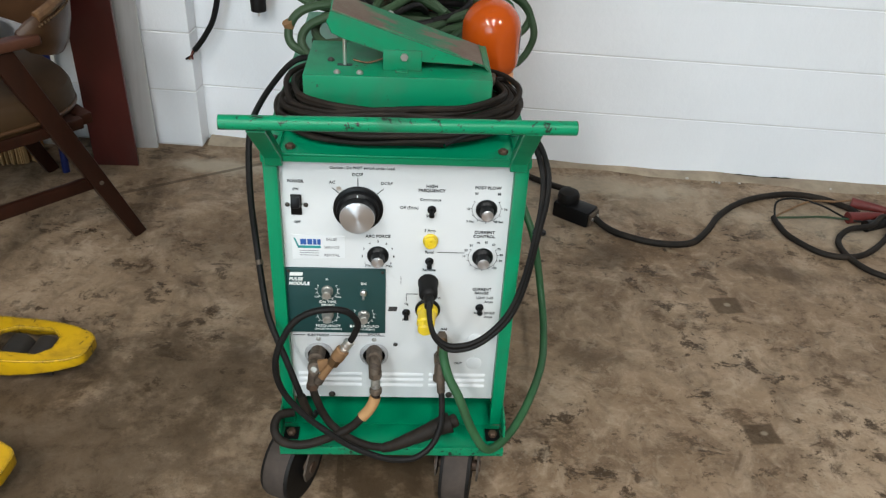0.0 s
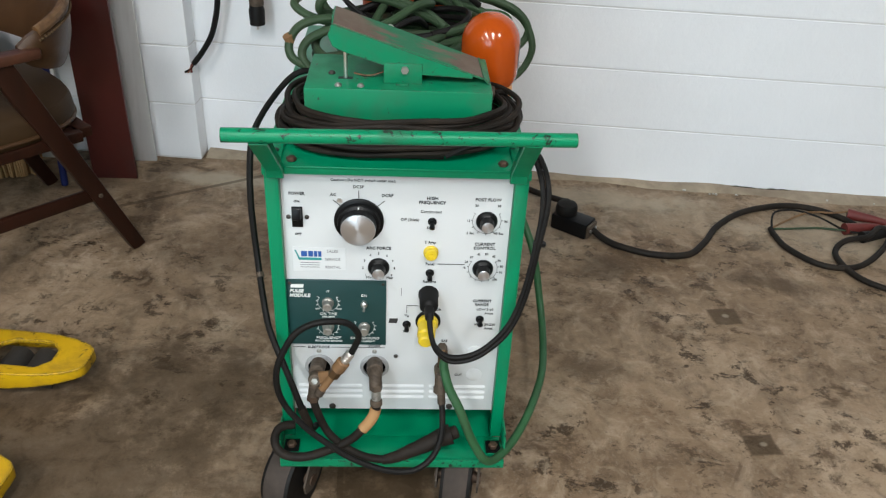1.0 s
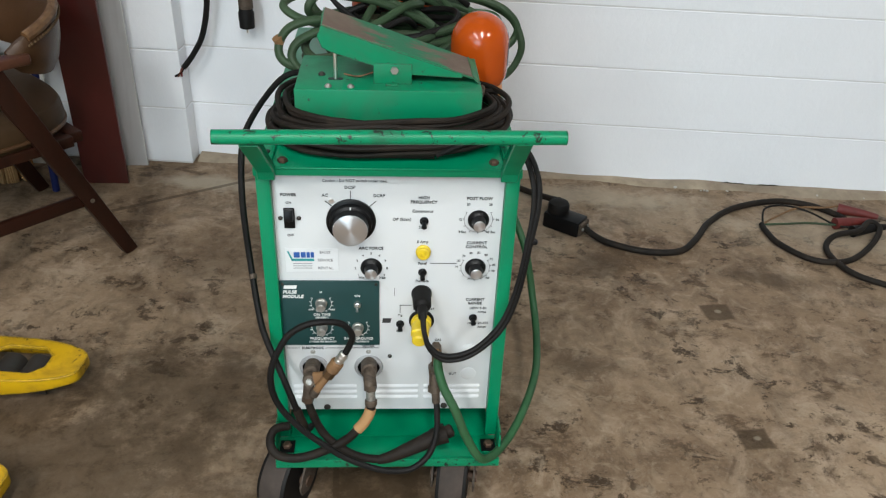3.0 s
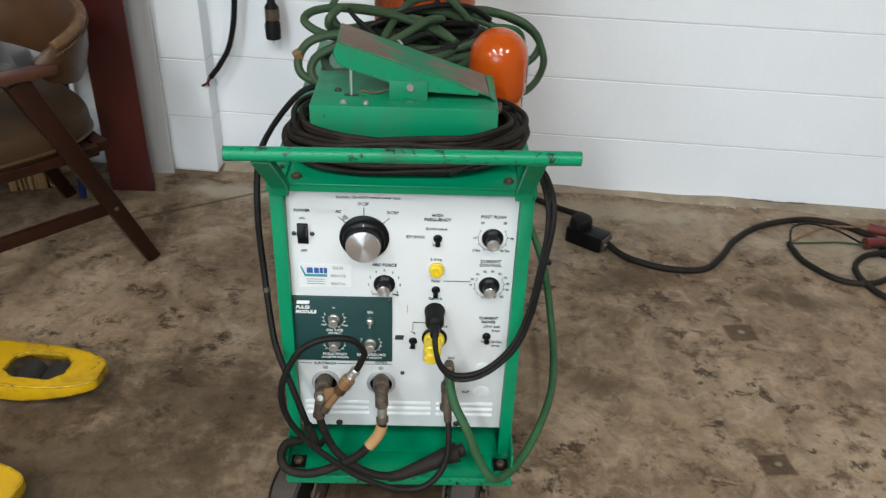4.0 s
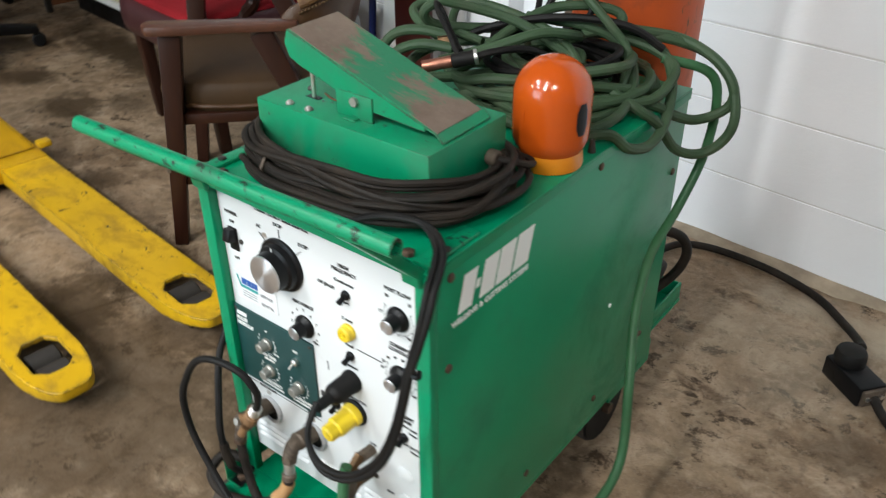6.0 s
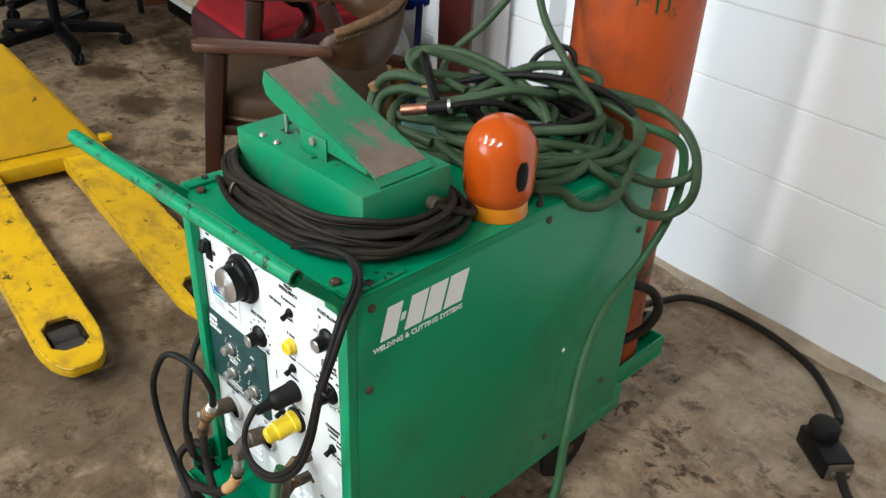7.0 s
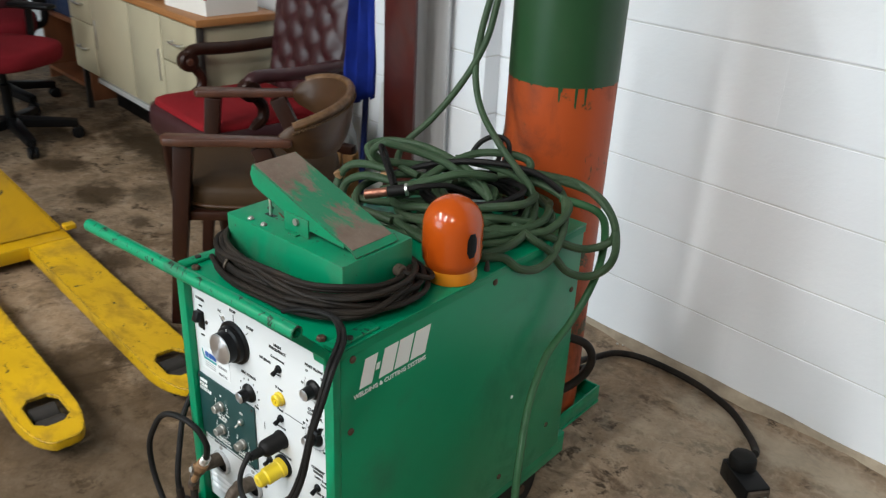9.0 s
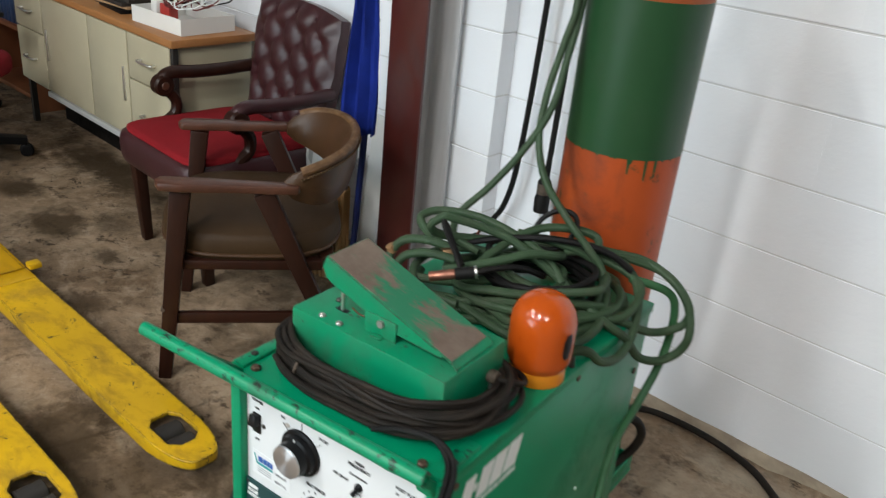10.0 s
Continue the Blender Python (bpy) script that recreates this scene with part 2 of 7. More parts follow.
RED_STEEL = material("oxide_red_steel_paint", (0.070, 0.0135, 0.011), 0.33, specular=0.5, vary=0.25, vary_scale=4, dirt=(0.05, 0.02, 0.018), dirt_scale=6, dirt_cut=(0.5, 0.8), stretch=(1, 1, 0.5), chips=(0.45, 0.42, 0.38), chip_cut=(0.77, 0.78), chip_scale=16)
SILVER = material("silver_grey_steel_paint", (0.60, 0.60, 0.605), 0.42, metal=0.12, vary=0.18, vary_scale=5, stretch=(1, 1, 0.15), dirt=(0.30, 0.29, 0.285), dirt_scale=5, dirt_cut=(0.45, 0.8))
WOOD = material("dark_walnut_wood", (0.026, 0.0085, 0.0048), 0.34, specular=0.24, vary=0.3, vary_scale=10, stretch=(1, 1, 0.2), dirt=(0.016, 0.006, 0.0035), dirt_scale=24, dirt_cut=(0.45, 0.75), dirt_rough=0.45)
ARM_WOOD = material("worn_walnut_armrest", (0.078, 0.029, 0.017), 0.34, specular=0.4, vary=0.3, vary_scale=8, dirt=(0.04, 0.017, 0.010), dirt_scale=14, dirt_cut=(0.45, 0.75), dirt_rough=0.45)
BROWN_LEATHER = material("brown_leather", (0.062, 0.029, 0.013), 0.36, specular=0.28, vary=0.25, vary_scale=7, grain=240, bump=0.3, dirt=(0.12, 0.06, 0.025), dirt_scale=5, dirt_cut=(0.55, 0.85), dirt_rough=0.5)
SEAT_LEATHER = material("olive_brown_leather", (0.044, 0.024, 0.011), 0.55, specular=0.14, vary=0.2, vary_scale=6, grain=240, bump=0.3)
WORN_EDGE = material("worn_gilt_leather_edge", (0.15, 0.075, 0.028), 0.45, vary=0.4, vary_scale=16, dirt=(0.085, 0.038, 0.014), dirt_scale=22, dirt_cut=(0.42, 0.62), bump=0.3)
BURGUNDY = material("burgundy_leather", (0.040, 0.0105, 0.012), 0.36, vary=0.2, vary_scale=8, grain=260, bump=0.25)
RED_CLOTH = material("red_cloth", (0.215, 0.009, 0.013), 0.85, vary=0.15, vary_scale=6, grain=500, bump=0.5, specular=0.15)
MAROON_CLOTH = material("maroon_cloth", (0.18, 0.011, 0.017), 0.9, vary=0.15, vary_scale=6, grain=500, bump=0.5, specular=0.15)
CREAM = material("cream_enamel", (0.45, 0.40, 0.275), 0.4, vary=0.06, dirt=(0.45, 0.39, 0.27), dirt_scale=4, dirt_cut=(0.55, 0.95))
LAMINATE = material("orange_wood_laminate", (0.36, 0.155, 0.052), 0.38, vary=0.2, vary_scale=6, stretch=(0.15, 1, 1), grain=80)
SHELF_WOOD = material("reddish_shelf_wood", (0.22, 0.075, 0.03), 0.45, vary=0.25, vary_scale=7, stretch=(1, 1, 0.2))
BLUE_CLOTH = material("blue_cotton_cloth", (0.009, 0.024, 0.20), 0.85, vary=0.25, vary_scale=12, grain=400, bump=0.4, specular=0.15)
NAVY = material("dark_navy_paint", (0.006, 0.012, 0.075), 0.5, vary=0.2, vary_scale=8, specular=0.3)
BLUE_BINDER = material("dark_blue_binder", (0.02, 0.04, 0.10), 0.5, vary=0.2)
PAPER = material("white_paper", (0.72, 0.70, 0.66), 0.8, vary=0.06)
CARD = material("brown_cardboard", (0.33, 0.20, 0.10), 0.8, vary=0.12)
GLASS_DARK = material("dark_oven_glass", (0.01, 0.012, 0.012), 0.08, vary=0.0, bump=0)
RED_PAINT = material("red_enamel", (0.42, 0.035, 0.025), 0.35, vary=0.08)
DARK_GREEN = material("dark_green_enamel", (0.003, 0.0075, 0.0045), 0.4, vary=0.2, dirt=(0.012, 0.017, 0.012), dirt_scale=6, specular=0.2)
ALUMINIUM = material("bare_aluminium", (0.74, 0.74, 0.73), 0.40, metal=0.45, vary=0.1)
STICKER = material("white_sticker_film", (0.66, 0.68, 0.69), 0.3, vary=0.02, bump=0)
WHITE_PRINT = material("white_print", (0.75, 0.76, 0.74), 0.5, vary=0.03, bump=0)
BLACK_PRINT = material("black_print", (0.025, 0.025, 0.025), 0.6, vary=0.05, bump=0)
BLUE_PRINT = material("blue_print", (0.02, 0.09, 0.33), 0.5, vary=0.05, bump=0)
TEAL_PRINT = material("teal_print", (0.02, 0.27, 0.27), 0.5, vary=0.05, bump=0)
RED_GRIP = material("red_rubber_grip", (0.13, 0.016, 0.013), 0.6, vary=0.2, dirt=(0.08, 0.02, 0.015), dirt_scale=25)
CEILING = material("painted_ceiling_deck", (0.30, 0.30, 0.29), 0.7, vary=0.08)
PLAIN_WALL = material("painted_plaster", (0.30, 0.30, 0.30), 0.7, vary=0.08, vary_scale=1.2, dirt=(0.42, 0.40, 0.36), dirt_scale=1.5, dirt_cut=(0.5, 1.0))
GAUGE_WHITE = material("gauge_dial_white", (0.42, 0.42, 0.405), 0.3, vary=0.02, bump=0)


def glass_material():
    m = bpy.data.materials.new("clear_flowmeter_tube")
    m.use_nodes = True
    b = m.node_tree.nodes["Principled BSDF"]
    b.inputs["Base Color"].default_value = (0.93, 0.95, 0.93, 1)
    b.inputs["Roughness"].default_value = 0.06
    b.inputs["Transmission Weight"].default_value = 0.85
    b.inputs["IOR"].default_value = 1.45
    return m


CLEAR = glass_material()


def block_material():
    m = bpy.data.materials.new("white_painted_block")
    m.use_nodes = True
    t = m.node_tree
    b = t.nodes["Principled BSDF"]
    info = t.nodes.new("ShaderNodeObjectInfo")
    big = noise_tex(t, 1.1, 5, 0.6)
    col = mix(t, (0.785, 0.805, 0.835), (0.845, 0.865, 0.895), ramp(t, big, (0.3, 0.0), (0.7, 1.0)))
    tint = ramp(t, info.outputs["Random"], (0.0, (0.985, 0.985, 0.985)), (1.0, (1, 1, 1)))
    col = mix(t, col, tint, 1.0, 'MULTIPLY')
    spot = noise_tex(t, 5, 7, 0.7, seed=4.0)
    col = mix(t, col, (0.60, 0.585, 0.55), ramp(t, spot, (0.60, 0.0), (0.85, 0.55)))
    t.links.new(col, b.inputs["Base Color"])
    b.inputs["Roughness"].default_value = 0.55
    fine = noise_tex(t, 55, 6, 0.7, seed=1.0)
    pits = noise_tex(t, 16, 5, 0.7, seed=9.0)
    h = t.nodes.new("ShaderNodeMath")
    h.operation = 'ADD'
    t.links.new(fine, h.inputs[0])
    t.links.new(pits, h.inputs[1])
    bp = t.nodes.new("ShaderNodeBump")
    bp.inputs["Strength"].default_value, bp.inputs["Distance"].default_value = 0.35, 0.003
    t.links.new(h.outputs[0], bp.inputs["Height"])
    t.links.new(bp.outputs[0], b.inputs["Normal"])
    return m


# oil stains, dark patches, painted shade and pale smears on the floor: place, half sizes, turn, strength (pale below
# zero), square
STAINS_AND_SHADE = [(-2.36, 0.90, 0.23, 0.15, 0, 0.9, 0), (-2.81, 0.97, 0.21, 0.14, 0, 0.9, 0), (-1.96, 0.87, 0.10, 0.07, 0, 0.85, 0), (-1.12, 0.18, 0.20, 0.20, 0, 0.8, 0), (-3.3, 1.15, 0.33, 0.18, 0, 0.85, 0),
          (-1.72, 0.62, 0.12, 0.08, 0, 0.75, 0), (0.828, 0.145, 0.032, 0.028, 4, 0.80, 1), (0.835, 0.147, 0.012, 0.009, 0, -0.4, 0), (0.901, 0.626, 0.036, 0.032, 4, 0.75, 1), (0.903, 0.630, 0.012, 0.010, 0, -0.45, 0),
          (0.62, 0.86, 0.16, 0.09, 20, 0.6, 0), (1.10, 0.80, 0.16, 0.06, -15, 0.65, 0), (0.50, 0.40, 0.13, 0.05, -8, 0.55, 0), (-0.75, 0.0, 0.75, 0.60, 10, 0.72, 0), (-0.5, 0.30, 0.28, 0.30, 0, 0.55, 0),
          # the patch at (0.0, 0.24) paints the welding machine's shade on the floor
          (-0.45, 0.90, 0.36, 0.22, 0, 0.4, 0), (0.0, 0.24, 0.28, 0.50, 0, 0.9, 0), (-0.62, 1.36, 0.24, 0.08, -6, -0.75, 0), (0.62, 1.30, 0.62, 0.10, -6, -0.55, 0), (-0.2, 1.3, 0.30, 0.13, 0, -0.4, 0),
          # (-2.75, 1.40) is oil-dark floor plus the desk's shade, put into the colour
          (1.5, 1.05, 0.5, 0.2, -6, -0.35, 0), (0.40, 1.10, 0.38, 0.24, 0, -0.28, 0), (0.85, 1.18, 0.34, 0.14, -6, -0.22, 0), (-0.10, -0.14, 0.006, 0.45, 3, 0.6, 1), (-1.075, 0.20, 0.30, 0.005, 71, 0.55, 1), (-0.70, 1.27, 0.26, 0.008, 29, 0.6, 1), (-2.75, 1.40, 0.80, 0.17, -7.5, 0.9, 0), (-2.2, 1.05, 0.16, 0.10, 0, 0.6, 0)]


def concrete_material():
    m = bpy.data.materials.new("stained_concrete")
    m.use_nodes = True
    t = m.node_tree
    b = t.nodes["Principled BSDF"]
    big = noise_tex(t, 1.5, 7, 0.62, distortion=0.5)
    col = mix(t, (0.190, 0.124, 0.073), (0.372, 0.268, 0.175), ramp(t, big, (0.34, 0.0), (0.64, 1.0)))
    mid = noise_tex(t, 6.0, 9, 0.70, distortion=0.7, seed=5.0)
    col = mix(t, col, (0.098, 0.062, 0.035), ramp(t, mid, (0.46, 0.0), (0.68, 0.75)))
    pale = noise_tex(t, 5.2, 9, 0.72, distortion=0.6, seed=11.0)
    col = mix(t, col, (0.45, 0.338, 0.235), ramp(t, pale, (0.50, 0.0), (0.66, 0.72)))
    # wheel streaks
    streak = noise_tex(t, 4.0, 6, 0.65, (2.6, 0.35, 1), 0.2, seed=31.0)
    col = mix(t, col, (0.125, 0.085, 0.052), ramp(t, streak, (0.55, 0.0), (0.74, 0.55)))
    # clusters of dark flecks
    fleck = noise_tex(t, 13, 10, 0.76, (1, 1.25, 1), 0.3, seed=2.0)
    where = noise_tex(t, 2.3, 4, 0.6, seed=17.0)
    fm = t.nodes.new("ShaderNodeMath")
    fm.operation = 'MULTIPLY'
    t.links.new(ramp(t, fleck, (0.545, 0.0), (0.60, 0.92)), fm.inputs[0])
    t.links.new(ramp(t, where, (0.38, 0.2), (0.54, 1.0)), fm.inputs[1])
    col = mix(t, col, (0.040, 0.024, 0.012), fm.outputs[0])
    blot = noise_tex(t, 7.5, 9, 0.72, (1, 1.3, 1), 0.4, seed=41.0)
    col = mix(t, col, (0.066, 0.038, 0.018), ramp(t, blot, (0.555, 0.0), (0.655, 0.75)))
    mottle = noise_tex(t, 17, 6, 0.62, distortion=0.8, seed=53.0)
    col = mix(t, col, (0.46, 0.36, 0.255), ramp(t, mottle, (0.53, 0.0), (0.68, 0.45)))
    col = mix(t, col, (0.085, 0.055, 0.033), ramp(t, mottle, (0.34, 0.40), (0.46, 0.0)))
    specks = noise_tex(t, 75, 4, 0.7, seed=2.9)
    col = mix(t, col, (0.045, 0.032, 0.022), ramp(t, specks, (0.60, 0.0), (0.70, 0.40)))
    grit = noise_tex(t, 120, 3, 0.7, seed=8.9)
    col = mix(t, col, (0.50, 0.43, 0.34), ramp(t, grit, (0.55, 0.0), (0.75, 0.22)))
    edge = noise_tex(t, 9.0, 7, 0.68, seed=21.0)
    tc = t.nodes.new("ShaderNodeTexCoord")
    for x, y, rx, ry, turn, dark, square in STAINS_AND_SHADE:
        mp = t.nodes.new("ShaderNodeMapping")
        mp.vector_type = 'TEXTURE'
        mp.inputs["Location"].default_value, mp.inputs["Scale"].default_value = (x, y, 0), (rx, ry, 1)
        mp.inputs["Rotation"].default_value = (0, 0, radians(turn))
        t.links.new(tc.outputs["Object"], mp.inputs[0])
        ln = t.nodes.new("ShaderNodeVectorMath")
        ln.operation = 'ABSOLUTE' if square else 'LENGTH'
        t.links.new(mp.outputs[0], ln.inputs[0])
        if square:
            sp = t.nodes.new("ShaderNodeSeparateXYZ")
            t.links.new(ln.outputs[0], sp.inputs[0])
            mx = t.nodes.new("ShaderNodeMath")
            mx.operation = 'MAXIMUM'
            t.links.new(sp.outputs[0], mx.inputs[0])
            t.links.new(sp.outputs[1], mx.inputs[1])
            far = mx.outputs[0]
        else:
            far = ln.outputs["Value"]
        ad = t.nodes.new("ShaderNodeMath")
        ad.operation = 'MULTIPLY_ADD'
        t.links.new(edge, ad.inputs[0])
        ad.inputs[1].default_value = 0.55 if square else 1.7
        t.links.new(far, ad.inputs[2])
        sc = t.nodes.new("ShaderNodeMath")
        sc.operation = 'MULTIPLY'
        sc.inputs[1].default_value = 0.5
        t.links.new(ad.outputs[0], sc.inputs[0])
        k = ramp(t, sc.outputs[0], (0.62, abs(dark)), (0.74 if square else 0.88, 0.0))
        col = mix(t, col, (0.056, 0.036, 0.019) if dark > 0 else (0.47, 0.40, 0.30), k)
    col = mix(t, col, (0.88, 0.88, 0.89), 1.0, 'MULTIPLY')
    t.links.new(col, b.inputs["Base Color"])
    r = ramp(t, mid, (0.35, 0.70), (0.65, 0.45))
    t.links.new(r, b.inputs["Roughness"])
    b.inputs["Specular IOR Level"].default_value = 0.12
    fine = noise_tex(t, 70, 7, 0.75, seed=6.0)
    bp = t.nodes.new("ShaderNodeBump")
    bp.inputs["Strength"].default_value, bp.inputs["Distance"].default_value = 0.5, 0.003
    t.links.new(fine, bp.inputs["Height"])
    t.links.new(bp.outputs[0], b.inputs["Normal"])
    return m


BLOCK = block_material()
CONCRETE = concrete_material()
MORTAR = material("painted_mortar", (0.66, 0.66, 0.66), 0.7, vary=0.06, grain=120, bump=0.3)
SMEAR = material("pale_mortar_smear", (0.34, 0.275, 0.20), 0.85, vary=0.3, vary_scale=9, dirt=(0.20, 0.15, 0.105), dirt_scale=9, dirt_cut=(0.45, 0.75), grain=90, bump=0.5)
FLAKE = material("chipped_white_paint", (0.46, 0.43, 0.38), 0.7, vary=0.2, vary_scale=20, dirt=(0.30, 0.26, 0.20), dirt_scale=40)


# ---- mesh helpers ----
def link(name, bm, mat, parent=None, label="", smooth=True):
    me = bpy.data.meshes.new(name)
    if isinstance(bm, bmesh.types.BMesh):
        bm.normal_update()
        bm.to_mesh(me)
        bm.free()
    else:
        me.from_pydata(*bm)
    for p in me.polygons:
        p.use_smooth = smooth
    if smooth:
        me.set_sharp_from_angle(angle=radians(35))
    me.materials.append(mat)
    ob = new(name, me)
    if parent:
        ob.parent = parent
    if label:
        ob["label"] = label
    return ob


def part(name, bm, mat, parent, label="", smooth=True):
    return link(name, bm, mat, parent, label, smooth)


def thing(name, label, category, m=None, group="", kind=""):
    ob = new(name)
    ob.empty_display_size = 0.05
    if m is not None:
        ob.matrix_world = m
    return tagged(ob, label, category, group, kind)


def box(x0, x1, y0, y1, z0, z1, bevel=0.0, seg=2, bm=None):
    own = bmesh.new()
    bmesh.ops.create_cube(own, size=1.0)
    for v in own.verts:
        v.co = Vector(((x0 + x1) / 2 + v.co.x * (x1 - x0), (y0 + y1) / 2 + v.co.y * (y1 - y0), (z0 + z1) / 2 + v.co.z * (z1 - z0)))
    if bevel:
        bmesh.ops.bevel(own, geom=list(own.edges), offset=bevel, segments=seg, profile=0.5, affect='EDGES')
    if bm is None:
        return own
    return merge(bm, own)


def merge(bm, other, m=None):
    """Adds other (a bmesh) to bm."""
    me = bpy.data.meshes.new("tmp")
    if m is not None:
        other.transform(m)
    other.to_mesh(me)
    other.free()
    bm.from_mesh(me)
    bpy.data.meshes.remove(me)
    return bm


def moved(bm, m):
    bm.transform(m)
    return bm


def lathe(profile, seg=32, m=None):
    """A solid of revolution about z from (radius, z) pairs, from bottom to top."""
    bm = bmesh.new()
    rings = []
    for r, z in profile:
        if r < 1e-5:
            rings.append([bm.verts.new((0, 0, z))])
        else:
            rings.append([bm.verts.new((r * math.cos(2 * math.pi * k / seg), r * math.sin(2 * math.pi * k / seg), z)) for k in range(seg)])
    for a, b in zip(rings, rings[1:]):
        for k in range(seg):
            n = (k + 1) % seg
            if len(a) == 1 and len(b) == 1:
                continue
            if len(a) == 1:
                bm.faces.new((a[0], b[n], b[k]))
            elif len(b) == 1:
                bm.faces.new((a[k], a[n], b[0]))
            else:
                bm.faces.new((a[k], a[n], b[n], b[k]))
    for ring, flip in ((rings[0], True), (rings[-1], False)):
        if len(ring) > 1:
            bm.faces.new(ring[::-1] if flip else ring)
    if m is not None:
        bm.transform(m)
    return bm


def rod(a, b, r, seg=16, r2=None, bevel=0.0):
    """A round bar from a to b."""
    a, b = Vector(a), Vector(b)
    length = (b - a).length
    r2 = r if r2 is None else r2
    prof = [(r, 0), (r2, length)] if not bevel else [(r - bevel, 0), (r, bevel), (r2, length - bevel), (r2 - bevel, length)]
    m = Matrix.Translation(a) @ (b - a).to_track_quat("Z", "Y").to_matrix().to_4x4()
    return lathe(prof, seg, m)


def spline(points, per=8, closed=False):
    p = [np.array(q, float) for q in points]
    n = len(p)
    out = []
    for i in range(n if closed else n - 1):
        if closed:
            a, b, c, d = p[(i - 1) % n], p[i], p[(i + 1) % n], p[(i + 2) % n]
        else:
            a, b, c, d = p[max(i - 1, 0)], p[i], p[i + 1], p[min(i + 2, n - 1)]
        for k in range(per):
            u = k / per
            out.append(0.5 * (2 * b + (c - a) * u + (2 * a - 5 * b + 4 * c - d) * u * u + (3 * b - a - 3 * c + d) * u ** 3))
    if not closed:
        out.append(p[-1])
    return np.array(out)


def tube(points, r, per=8, seg=10, closed=False, smooth_path=True, taper=None):
    """A round hose along points: vertices, edges and faces."""
    p = spline(points, per, closed) if smooth_path else np.array(points, float)
    n = len(p)
    tang = np.roll(p, -1, 0) - np.roll(p, 1, 0) if closed else np.gradient(p, axis=0)
    tang /= np.linalg.norm(tang, axis=1)[:, None] + 1e-12
    up = np.array((0, 0, 1.0)) if abs(tang[0][2]) < 0.9 else np.array((1.0, 0, 0))
    verts, faces = [], []
    nrm = np.cross(tang[0], up)
    nrm /= np.linalg.norm(nrm)
    for i in range(n):
        nrm = nrm - tang[i] * np.dot(nrm, tang[i])
        nrm /= np.linalg.norm(nrm) + 1e-12
        bi = np.cross(tang[i], nrm)
        rr = r if taper is None else r * (taper[0] + (taper[1] - taper[0]) * i / (n - 1))
        for k in range(seg):
            a = 2 * math.pi * k / seg
            verts.append(tuple(p[i] + rr * (math.cos(a) * nrm + math.sin(a) * bi)))
    rows = n if closed else n - 1
    for i in range(rows):
        j = (i + 1) % n
        for k in range(seg):
            l = (k + 1) % seg
            faces.append((i * seg + k, i * seg + l, j * seg + l, j * seg + k))
    if not closed:
        faces.append(tuple(range(seg))[::-1])
        faces.append(tuple((n - 1) * seg + k for k in range(seg)))
    return verts, [], faces


def prism(outline, z0, z1, bevel=0.0, m=None, seg=2):
    """An outline in x, y pulled up from z0 to z1."""
    bm = bmesh.new()
    f = bm.faces.new([bm.verts.new((x, y, z0)) for x, y in outline])
    bm.normal_update()
    top = bmesh.ops.extrude_face_region(bm, geom=[f])
    for v in (g for g in top["geom"] if isinstance(g, bmesh.types.BMVert)):
        v.co.z = z1
    bmesh.ops.recalc_face_normals(bm, faces=bm.faces)
    if bevel:
        bmesh.ops.bevel(bm, geom=list(bm.edges), offset=bevel, segments=seg, profile=0.5, affect='EDGES')
    if m is not None:
        bm.transform(m)
    return bm


def text_mesh(words, size, m, depth=0.0006, align='CENTER', shear=0.0, bold=0.0, spacing=1.0):
    cu = bpy.data.curves.new("text", 'FONT')
    cu.body, cu.size, cu.extrude, cu.align_x, cu.align_y, cu.shear, cu.offset = words, size, depth, align, 'CENTER', shear, bold
    cu.space_character = spacing
    cu.resolution_u = 2
    ob = bpy.data.objects.new("text", cu)
    scene.collection.objects.link(ob)
    bpy.context.view_layer.update()
    me = bpy.data.meshes.new_from_object(ob.evaluated_get(bpy.context.evaluated_depsgraph_get()))
    bpy.data.objects.remove(ob)
    bpy.data.curves.remove(cu)
    bm = bmesh.new()
    bm.from_mesh(me)
    bpy.data.meshes.remove(me)
    bm.transform(m)
    return bm


# ---- the room ----
WALL_SLOPE = -0.105          # the block wall's turn against the machine
WALL_Y = 1.510
WALL_M = pose(0, WALL_Y, 0, 0, 0, math.degrees(math.atan(WALL_SLOPE)))   # x along the wall, y into it
CEIL_Z = 4.0

bm = bmesh.new()
bmesh.ops.create_grid(bm, x_segments=1, y_segments=1, size=1)
for v in bm.verts:
    v.co = Vector((v.co.x * 7.5 - 0.5, v.co.y * 6.0 - 3.0, 0))
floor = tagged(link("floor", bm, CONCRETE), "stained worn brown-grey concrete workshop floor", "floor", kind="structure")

ceiling = tagged(link("ceiling", box(-8.2, 7.2, -9.2, 3.2, CEIL_Z, CEIL_Z + 0.15), CEILING), "pale painted workshop ceiling deck", "ceiling", kind="structure")

wall_north = tagged(link("wall_north", moved(box(-7.6, 7.6, 0.0015, 0.25, 0, CEIL_Z), WALL_M), MORTAR),
                    "white painted concrete block wall with recessed joints", "wall", kind="structure")
tagged(link("wall_west", box(-6.3, -6.1, -9, 3, 0, CEIL_Z), PLAIN_WALL), "pale painted end wall of the workshop", "wall", kind="structure")
tagged(link("wall_east", box(5.9, 6.1, -9, 3, 0, CEIL_Z), PLAIN_WALL), "pale painted end wall of the workshop", "wall", kind="structure")
south = bmesh.new()
box(-6.3, -4.0, -7.2, -7.0, 0, CEIL_Z, bm=south)
box(-0.4, 6.1, -7.2, -7.0, 0, CEIL_Z, bm=south)
box(-4.0, -0.4, -7.2, -7.0, 3.5, CEIL_Z, bm=south)
